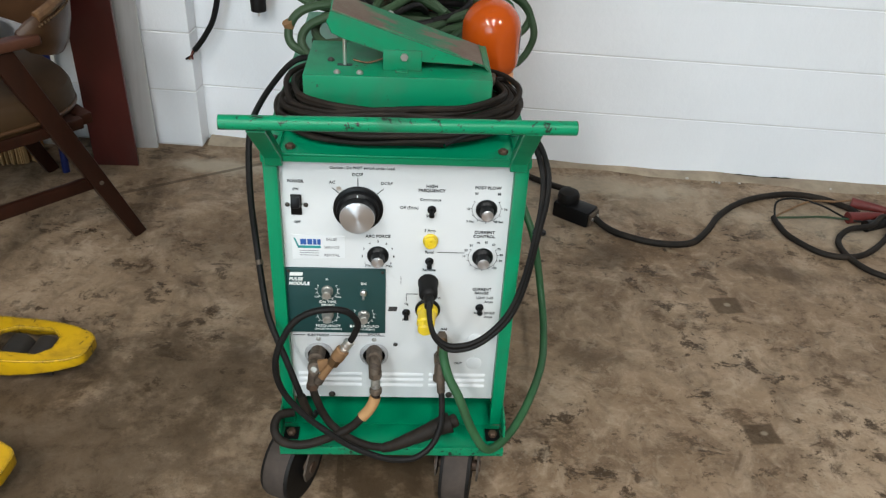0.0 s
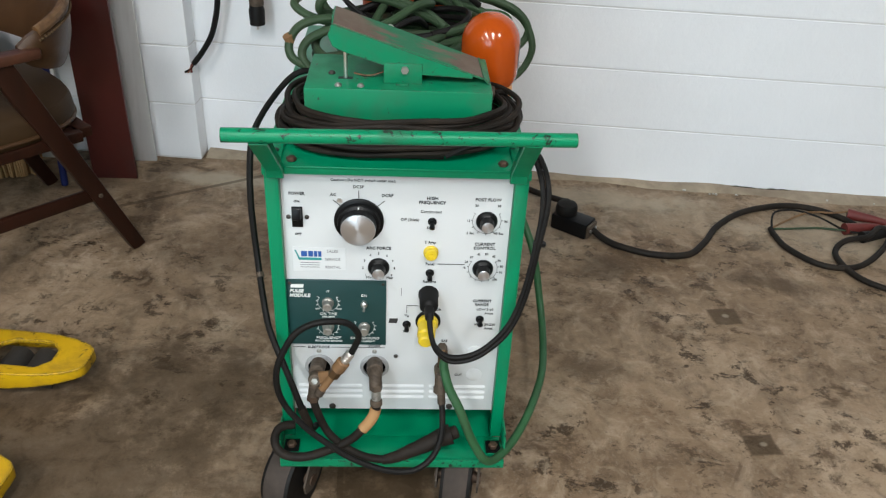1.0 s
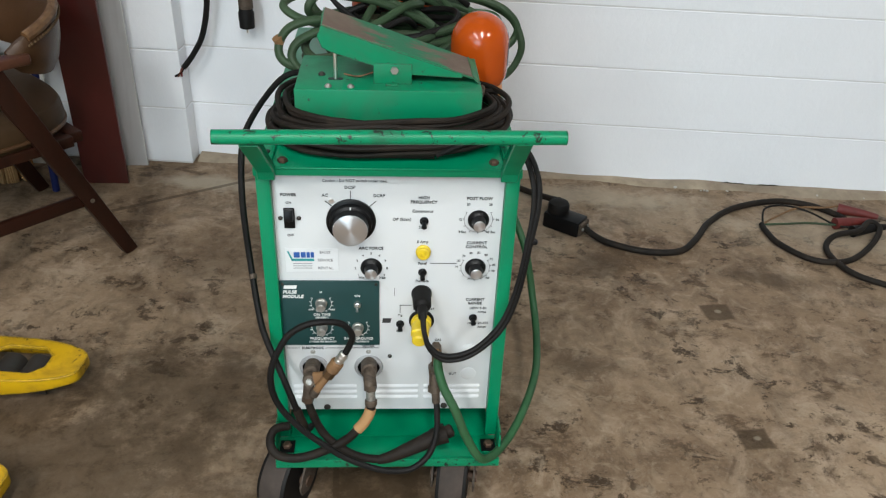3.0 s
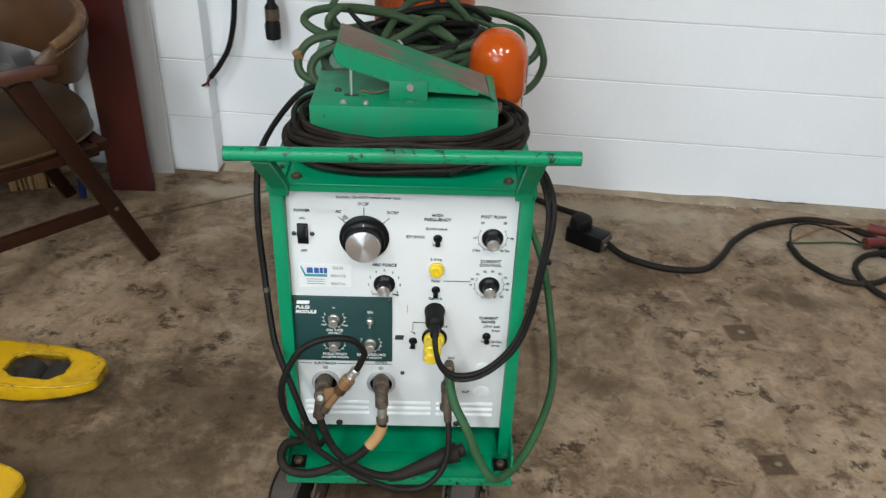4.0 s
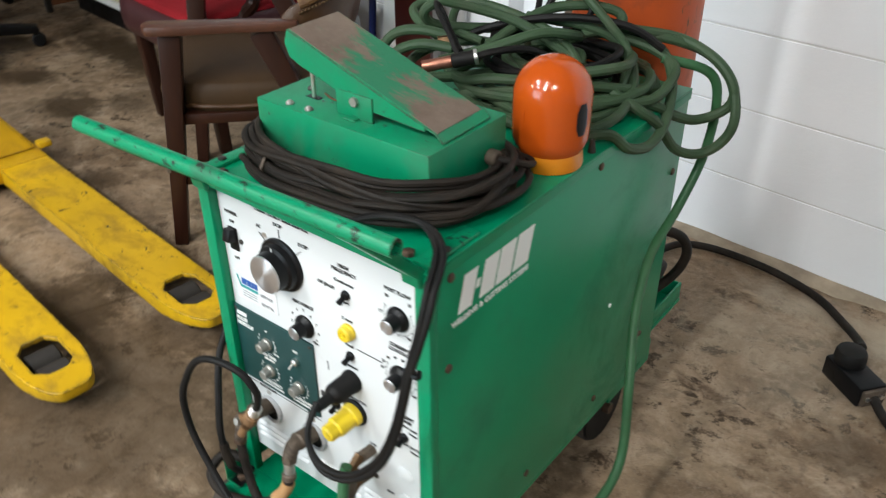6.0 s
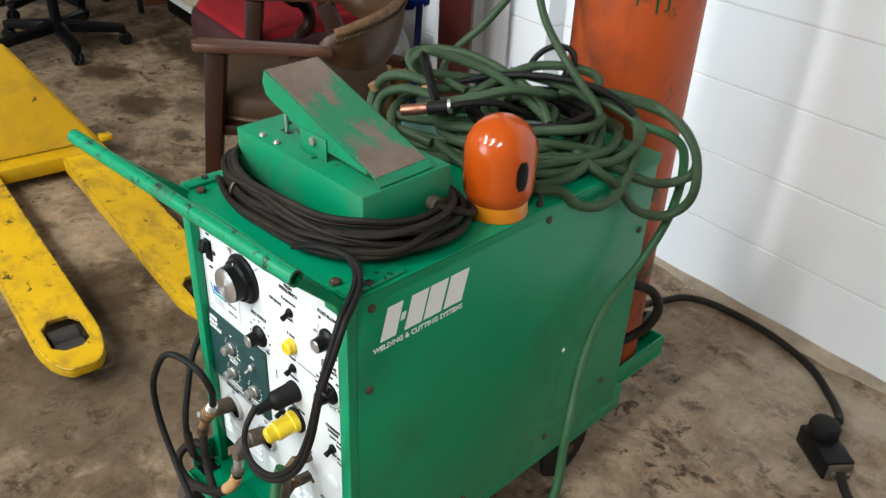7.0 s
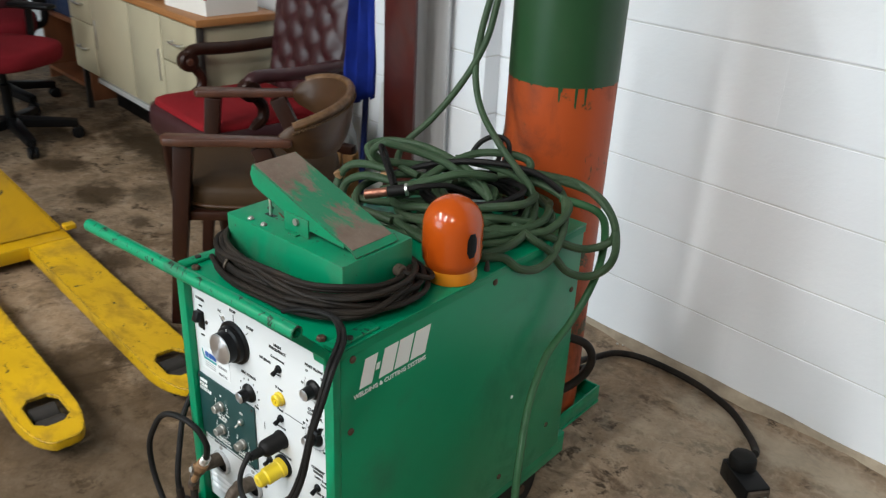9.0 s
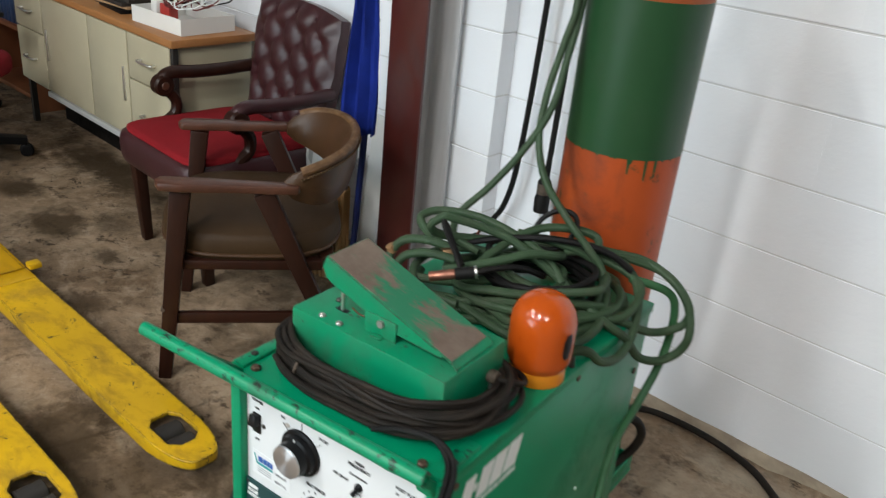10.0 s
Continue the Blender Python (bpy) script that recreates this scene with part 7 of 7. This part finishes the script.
def executive_chair():
    ch = thing("tufted_office_chair", "burgundy buttoned leather swivel chair with black arms", "office chair", pose(-3.97, 1.19, 0, 0, 0, 62))
    star_base(ch, 0.30)
    part("mechanism", box(-0.09, 0.09, -0.11, 0.12, 0.385, 0.425, 0.01), BLACK_PLASTIC, ch)
    part("seat", cushion(rounded(0.50, 0.48, 4, 36), 0.415, 0.500, 0.02), MAROON_CLOTH, ch, "maroon cloth seat")
    tufted_back(ch, pose(0, 0.24, 0.47, -8, 0, 0), 0.42, 0.50, 0.05, 3, 5, BURGUNDY, 0.01)
    for s in (-1, 1):
        part("arm_post", tube([(s * 0.20, 0.05, 0.42), (s * 0.285, 0.05, 0.46), (s * 0.29, 0.04, 0.60)], 0.020, 8, 10), BLACK_PLASTIC, ch)
        part("arm_pad", box(s * 0.29 - 0.035, s * 0.29 + 0.035, -0.19, 0.15, 0.60, 0.632, 0.012), BLACK_PLASTIC, ch)


def brown_chair():
    ch = thing("brown_office_chair", "brown leather swivel chair with a leaning rounded back", "office chair", pose(-2.93, -0.045, 0, 0, 0, 205))
    star_base(ch, 0.30)
    part("mechanism", box(-0.09, 0.09, -0.11, 0.12, 0.37, 0.41, 0.01), BLACK_PLASTIC, ch)
    part("seat", cushion(rounded(0.50, 0.50, 3, 36), 0.40, 0.50, 0.02), SEAT_LEATHER, ch, "brown leather seat")
    back = cushion(rounded(0.50, 0.52, 2.8, 36), -0.055, 0.055, 0.02)
    part("backrest", moved(back, pose(0, -0.33, 0.70, 100, 0, 0)), SEAT_LEATHER, ch, "brown leather back")
    part("back_stem", tube([(0, -0.10, 0.39), (0, -0.26, 0.40), (0, -0.34, 0.50), (0, -0.36, 0.62)], 0.02, 8, 10), BLACK_PLASTIC, ch)
    part("hanging_cord", tube([(-0.16, -0.30, 0.46), (-0.20, -0.31, 0.34), (-0.16, -0.30, 0.22), (-0.05, -0.27, 0.30)], 0.005, 7, 8), BLACK_RUBBER, ch)


wooden_armchair()
library_chair()
task_chair()
executive_chair()
brown_chair()

# ---- desk by the wall ----
DESK = pose(-2.06, 1.28, 0, 0, 0, -7.5)        # front right corner of the top; x runs to the right, y to the wall
DL, DD = 1.62, 0.40


def desk():
    d = thing("desk_cabinet", "cream metal desk cabinet with drawers, sliding doors and laminate top", "cabinet", DESK)
    part("desktop", box(-DL, 0.0, 0.0, DD, 0.725, 0.757, 0.004), LAMINATE, d, "orange-brown wood laminate top")
    body = box(-DL + 0.04, -0.03, 0.03, DD - 0.01, 0.235, 0.725, 0.003)
    part("body", body, CREAM, d)
    part("corner_post", box(-0.034, -0.012, 0.012, 0.036, 0.0, 0.725, 0.002), DARK_STEEL, d)
    for x in (-DL + 0.06, -0.05):
        for y in (0.05, DD - 0.05):
            part("leg", box(x - 0.014, x + 0.014, y - 0.014, y + 0.014, 0.0, 0.235), DARK_STEEL, d)

    def front(x0, x1, z0, z1, handle, name="drawer_front"):
        f = part(name, box(x0, x1, 0.012, 0.030, z0, z1, 0.003), CREAM, d)
        cx, cz = (x0 + x1) / 2, (z0 + z1) / 2
        if handle == "bar":
            part("handle", tube([(cx - 0.055, 0.012, cz), (cx - 0.05, -0.012, cz), (cx + 0.05, -0.012, cz), (cx + 0.055, 0.012, cz)], 0.0055, 4, 8), STEEL, f, "chrome bar handle")
        else:
            hx = x0 + 0.035 if handle == "left" else x1 - 0.035
            part("handle", box(hx - 0.006, hx + 0.006, 0.004, 0.014, cz - 0.075, cz + 0.075, 0.002), STEEL, f, "recessed metal pull")
    front(-DL + 0.045, -DL + 0.365, 0.525, 0.718, "bar")
    front(-DL + 0.045, -DL + 0.365, 0.250, 0.518, "bar")
    front(-DL + 0.375, -DL + 0.86, 0.250, 0.718, "left", "sliding_door")
    front(-DL + 0.868, -DL + 1.225, 0.250, 0.718, "right", "sliding_door")
    front(-DL + 1.235, -0.042, 0.525, 0.718, "bar")
    front(-DL + 1.235, -0.042, 0.250, 0.518, "bar")
    part("plinth_rail", box(-DL + 0.35, -0.04, 0.010, 0.034, 0.214, 0.240, 0.002), ALUMINIUM, d)
    # black box added to stand in for the deep shade below the body
    part("plinth", box(-DL + 0.10, -0.09, 0.19, DD - 0.06, 0.0, 0.235, 0.003), JACK_BLACK, d, "black box added for the shade under the desk")


def on_desk(s, y, z=0.758, turn=0.0):
    return DESK @ pose(-DL + s, y, z, 0, 0, turn)


def desk_things():
    ov = thing("red_window_oven", "cream bench oven with a red-framed window door", "oven", on_desk(0.03, 0.03))
    part("body", box(0.0, 0.37, 0.022, 0.35, 0.0, 0.56, 0.006), CREAM, ov)
    door = part("door", box(0.012, 0.358, 0.0, 0.022, 0.175, 0.55, 0.004), CREAM, ov)
    part("red_panel", box(0.03, 0.34, -0.004, 0.0, 0.195, 0.53, 0.002), RED_PAINT, door, "red door panel")
    part("window", box(0.10, 0.27, -0.006, -0.003, 0.275, 0.455, 0.002), GLASS_DARK, door, "dark glass window")
    part("latch", rod((0.345, -0.02, 0.36), (0.42, -0.025, 0.36), 0.008, 10), STEEL, door)
    pnl = part("control_plate", box(0.03, 0.34, 0.010, 0.022, 0.02, 0.16, 0.002), BLACK_PLASTIC, ov)
    for x, z in ((0.10, 0.115), (0.22, 0.115), (0.28, 0.06)):
        part("dial", lathe([(0.022, 0.0), (0.022, 0.015), (0.016, 0.028), (0, 0.028)], 18, pose(x, 0.010, z, 90, 0, 0)), BLACK_PLASTIC if z > 0.1 else WHITE_PRINT, pnl)
    ov2 = thing("bench_furnace", "cream bench oven with a black door handle", "oven", on_desk(0.485, 0.06))
    part("body", box(0.0, 0.31, 0.04, 0.33, 0.0, 0.47, 0.008), CREAM, ov2)
    d2 = part("door", box(0.0, 0.31, 0.0, 0.038, 0.155, 0.468, 0.008), CREAM, ov2)
    part("handle", tube([(0.03, 0.0, 0.38), (0.03, -0.03, 0.375), (0.03, -0.03, 0.27), (0.03, 0.0, 0.265)], 0.009, 5, 8), BLACK_PLASTIC, d2, "black handle")
    part("switch_plate", box(0.11, 0.19, 0.034, 0.040, 0.065, 0.115, 0.001), DARK_STEEL, ov2)
    for x in (0.24, 0.265):
        part("lamp", rod((x, 0.04, 0.03), (x, 0.032, 0.03), 0.008, 10), BLACK_PLASTIC, ov2)
    cb = thing("cardboard_tray", "shallow brown cardboard box lying on the oven", "box", on_desk(0.06, 0.06, 1.320))
    part("carton", box(0.0, 0.37, 0.0, 0.28, 0.0, 0.055, 0.003), CARD, cb)
    db = thing("dark_case", "dark brown case standing on a cardboard box", "case", on_desk(0.10, 0.10, 1.376))
    part("body", box(0.0, 0.30, 0.0, 0.2, 0.0, 0.16, 0.012), BROWN_LEATHER, db)
    rag = thing("blue_rag", "crumpled blue cloth on top of the oven", "cloth", on_desk(0.685, 0.26, 1.229))
    bm = bmesh.new()
    bmesh.ops.create_icosphere(bm, subdivisions=3, radius=0.075)
    for v in bm.verts:
        k = 1 + 0.45 * noise.noise(v.co * 22) + 0.2 * noise.noise(v.co * 50)
        v.co = Vector((v.co.x * 1.15 * k, v.co.y * k, max(0.0, (v.co.z * 0.75 + 0.035) * k)))
    part("cloth", bm, BLUE_CLOTH, rag)
    # papers and folders
    stack = thing("paper_stack", "untidy stack of folders and papers on the desktop", "papers", on_desk(0.86, 0.10))
    rnd = random.Random(6)
    z = 0.0
    for k in range(9):
        h = rnd.choice((0.006, 0.010, 0.016))
        m = pose(0.12 + rnd.uniform(-0.015, 0.015), 0.12 + rnd.uniform(-0.01, 0.01), z, 0, 0, rnd.uniform(-9, 9))
        part("folder", moved(box(-0.12, 0.12, -0.15, 0.15, 0.0, h - 0.0006, 0.001), m), (PAPER, PAPER, DARK_STEEL, CARD)[rnd.randrange(4)] if k else BLACK_PLASTIC, stack)
        z += h
    cb2 = thing("standing_card", "brown card propped against the cream oven", "card", on_desk(0.90, 0.30))
    part("sheet", moved(box(0.0, 0.28, 0.0, 0.006, 0.0, 0.17), pose(0, 0, 0, -10, 0, 0)), CARD, cb2)
    # open white tray with wires
    tray = thing("white_tray", "open white cardboard tray full of tangled wires", "box", on_desk(1.22, 0.05, 0.758, 4))
    part("bottom", box(0.0, 0.35, 0.0, 0.26, 0.0, 0.003), PAPER, tray)
    for a in ((0.0, 0.35, 0.0, 0.003), (0.0, 0.35, 0.257, 0.26), (0.0, 0.003, 0.003, 0.257), (0.347, 0.35, 0.003, 0.257)):
        part("side", box(*a, 0.003, 0.065), PAPER, tray)
    part("red_packet", moved(box(0.10, 0.17, 0.05, 0.10, 0.02, 0.085, 0.006), pose(0, 0, 0, 0, 0, 8)), RED_PAINT, tray, "red packet")
    part("white_packet", moved(box(0.05, 0.10, 0.06, 0.12, 0.02, 0.095, 0.006), pose(0, 0, 0, 0, 0, -6)), PAPER, tray)
    wires = thing("wire_tangle", "tangle of red and white test wires in a tray", "wires", on_desk(1.10, 0.06))
    for k in range(16):
        c = (rnd.uniform(0.06, 0.44), rnd.uniform(0.06, 0.24))
        r, tilt = rnd.uniform(0.06, 0.13), rnd.uniform(0.2, 1.0)
        pts = []
        for i in range(9):
            a = 2 * math.pi * i / 8 * rnd.uniform(0.9, 1.1)
            pts.append((c[0] + r * math.cos(a), c[1] + 0.6 * r * math.sin(a) * math.cos(tilt), 0.085 + 0.02 * rnd.random() + r * (1 + math.sin(a)) * math.sin(tilt) * 0.75))
        part("wire", tube(pts, 0.0030, 6, 6), (RED_GRIP, RED_GRIP, WHITE_PRINT, BLACK_RUBBER)[k % 4], wires)


desk()
desk_things()


# ---- the far end of the room ----
def bookcase():
    b = thing("bookcase", "reddish wooden bookcase filled with dark blue binders", "bookcase", WALL_M @ pose(-4.40, -0.29, 0))
    for x in (0.0, 0.685):
        part("side", box(x, x + 0.022, 0.0, 0.28, 0.0, 1.95, 0.002), SHELF_WOOD, b)
    part("back", box(0.022, 0.685, 0.272, 0.28, 0.0, 1.95), SHELF_WOOD, b)
    rnd = random.Random(15)
    for z in (0.06, 0.42, 0.78, 1.13, 1.50, 1.92):
        part("shelf", box(0.022, 0.685, 0.0, 0.272, z, z + 0.024, 0.002), SHELF_WOOD, b)
    for z in (0.444, 0.804, 1.154, 1.524):
        x = 0.04
        while x < 0.64:
            w = rnd.choice((0.035, 0.05, 0.06))
            if x + w > 0.67:
                break
            bk = thing("binder", "dark blue binder standing on the bookcase shelf", "binder", WALL_M @ pose(-4.40 + x, -0.27, z + 0.001), group="binders on the shelves")
            part("cover", box(0.0, w - 0.002, 0.0, 0.22, 0.0, rnd.uniform(0.27, 0.30), 0.003), BLUE_BINDER, bk)
            part("spine_label", box(w * 0.2, w * 0.75, -0.0012, 0.0, 0.17, 0.24), PAPER, bk)
            x += w


def machine_cabinet():
    c = thing("dark_green_cabinet", "large dark green machine cabinet with a grille and shelf", "cabinet", pose(-5.75, 0.30, 0))
    part("carcass", box(-0.3, 0.10, 0.0, 1.72, 0.0, 2.2, 0.01), DARK_GREEN, c)
    part("door_panel", box(0.10, 0.115, 0.72, 1.70, 0.05, 2.15, 0.004), DARK_GREEN, c)
    part("shelf_plate", box(0.10, 0.30, 0.05, 0.95, 0.78, 0.80, 0.003), CREAM, c)
    g = part("grille_frame", box(0.10, 0.118, 0.78, 1.12, 0.98, 1.60, 0.004), CONNECTOR, c)
    for k in range(12):
        part("grille_slat", box(0.118, 0.123, 0.80, 1.10, 1.01 + 0.048 * k, 1.035 + 0.048 * k), DARK_STEEL, g)


def step_ladder():
    s = thing("step_ladder", "aluminium step ladder folded against the dark cabinet", "ladder", pose(-4.85, 1.435, 0, 0, 0, 8))
    part("rail", tube([(0.05, -0.19, 0.0), (0.02, -0.175, 0.6), (0.0, -0.165, 1.12), (0.0, -0.155, 1.25), (0.0, -0.11, 1.300), (0.0, 0.0, 1.310), (0.0, 0.11, 1.300), (0.0, 0.155, 1.25), (0.0, 0.165, 1.12),
                       (0.02, 0.175, 0.6), (0.05, 0.19, 0.0)], 0.016, 8, 12), ALUMINIUM, s)
    for z, d in ((0.30, 0.03), (0.60, 0.02), (0.93, 0.01)):
        part("step", box(d - 0.02, d + 0.09, -0.17, 0.17, z - 0.022, z, 0.004), ALUMINIUM, s)
    part("rear_frame", tube([(-0.02, -0.15, 1.15), (-0.20, -0.165, 0.0)], 0.012, 4, 10), ALUMINIUM, s)
    part("rear_frame", tube([(-0.02, 0.15, 1.15), (-0.20, 0.165, 0.0)], 0.012, 4, 10), ALUMINIUM, s)
    part("top_tray", box(-0.03, 0.02, -0.14, 0.14, 1.13, 1.26, 0.006), DARK_STEEL, s)


bookcase()
machine_cabinet()
step_ladder()

# ---- by the column: apron, broom, offcut and bag ----
apron = thing("blue_apron", "blue cotton work apron hanging on the steel column", "apron")


def hanging_cloth():
    bm = bmesh.new()
    rows = []
    n, m = 18, 26
    for j in range(m + 1):
        v = j / m
        z = 1.325 - v * 0.705
        half = 0.018 + 0.064 * min(1.0, v * 1.2) ** 0.75
        row = []
        for i in range(n + 1):
            u = i / n
            fold = 0.020 * math.sin(u * 15 + 1.2 * v) * (0.4 + 0.6 * v) + 0.010 * math.sin(u * 31 + 4 * v)
            x = -1.105 + (u - 0.5) * 2 * half - 0.012 * v
            row.append(bm.verts.new((x, 1.318 + fold - 0.015 * v, z - 0.02 * math.sin(u * 5) * v)))
        rows.append(row)
    for p, q in zip(rows, rows[1:]):
        for k in range(n):
            bm.faces.new((p[k], q[k], q[k + 1], p[k + 1]))
    return bm


cl = part("cloth", hanging_cloth(), BLUE_CLOTH, apron)
th = cl.modifiers.new("thickness", 'SOLIDIFY')
th.thickness = 0.003
part("neck_strap", tube([(-1.095, 1.318, 1.32), (-1.076, 1.320, 1.42), (-1.062, 1.322, 1.495), (-1.054, 1.324, 1.503), (-1.054, 1.322, 1.42), (-1.088, 1.318, 1.31)], 0.006, 7, 7), BLUE_CLOTH, apron)
part("tie_string", tube([(-1.19, 1.305, 0.66), (-1.195, 1.30, 0.62), (-1.185, 1.30, 0.57)], 0.006, 6, 7), BLUE_CLOTH, apron)
hook = thing("wall_hook", "small steel hook screwed to the steel column", "hook")
part("plate", box(-1.000, -0.972, 1.346, 1.352, 1.495, 1.555, 0.002), ALUMINIUM, hook)
part("hook", tube([(-0.984, 1.346, 1.520), (-0.996, 1.336, 1.508), (-1.022, 1.330, 1.499), (-1.050, 1.324, 1.495), (-1.064, 1.320, 1.502), (-1.067, 1.319, 1.512)], 0.005, 6, 8), ALUMINIUM, hook)

pole = thing("blue_pole", "dark blue broom pole leaning against the steel column", "pole")
part("shaft", rod((-1.105, 1.295, 0.0), (-1.075, 1.336, 1.02), 0.0115, 14, bevel=0.003), NAVY, pole)
broom = thing("broom_head", "worn broom head with tan bristles standing by the wall", "broom", pose(-1.285, 1.365, 0, 0, 0, 12))
part("head", box(-0.075, 0.075, -0.018, 0.018, 0.365, 0.405, 0.008), WOOD, broom)
br = bmesh.new()
rnd = random.Random(2)
for k in range(150):
    x, y = rnd.uniform(-0.068, 0.068), rnd.uniform(-0.014, 0.014)
    merge(br, lathe([(0.0045, 0.0), (0.0035, 0.37)], 4, pose(x * 1.2, y * 2.0, 0.002) @ pose(0, 0, 0, rnd.uniform(-2, 2), rnd.uniform(-2, 2), 0)))
tagged(part("bristles", br, TAN_TAPE, broom, "tan bristles"), kind="stuff")
off = thing("white_offcut", "narrow white board offcut leaning against the wall", "board")
part("board", moved(box(-0.045, 0.045, -0.006, 0.006, 0.0, 0.62, 0.001), pose(-1.21, 1.50, 0, -6, 0, -6)), WHITE_PRINT, off)


def plastic_bag():
    bm = bmesh.new()
    bmesh.ops.create_icosphere(bm, subdivisions=4, radius=1.0)
    for v in bm.verts:
        p = v.co.copy()
        k = 1 + 0.16 * noise.noise(p * 2.3) + 0.10 * noise.noise(p * 6) + 0.05 * noise.noise(p * 13)
        v.co = Vector((p.x * 0.11 * k, p.y * 0.085 * k, max(0.0, 0.27 + p.z * 0.27 * k)))
    return bm


BAG = material("grey_white_plastic", (0.42, 0.42, 0.40), 0.35, vary=0.15, vary_scale=9)
bag = thing("plastic_bag", "crumpled grey-white plastic bag standing on the floor", "bag", pose(-1.42, 1.45, 0))
part("film", plastic_bag(), BAG, bag)


# ---- ceiling lamps ----
def glow(name, colour, strength):
    m = bpy.data.materials.new(name)
    m.use_nodes = True
    b = m.node_tree.nodes["Principled BSDF"]
    b.inputs["Base Color"].default_value = (0.9, 0.9, 0.88, 1)
    b.inputs["Emission Color"].default_value = (*colour, 1)
    b.inputs["Emission Strength"].default_value = strength
    return m


TUBE_GLOW = glow("lit_fluorescent_tube", (1.0, 0.96, 0.90), 14.0)
first = thing("ceiling_lamp", "fluorescent strip lamp under the workshop ceiling", "lamp", pose(LAMPS[0][0], LAMPS[0][1], 3.88), group="ceiling lamps")
part("housing", box(-0.14, 0.14, -0.62, 0.62, 0.03, 0.12, 0.008), WHITE_PRINT, first)
for s in (-0.07, 0.07):
    part("tube", rod((s, -0.60, 0.012), (s, 0.60, 0.012), 0.013, 12), TUBE_GLOW, first)
for lx, ly in LAMPS[1:]:
    copy_thing(first, pose(lx, ly, 3.88))

# ---- the blocks of the wall ----
blocks()
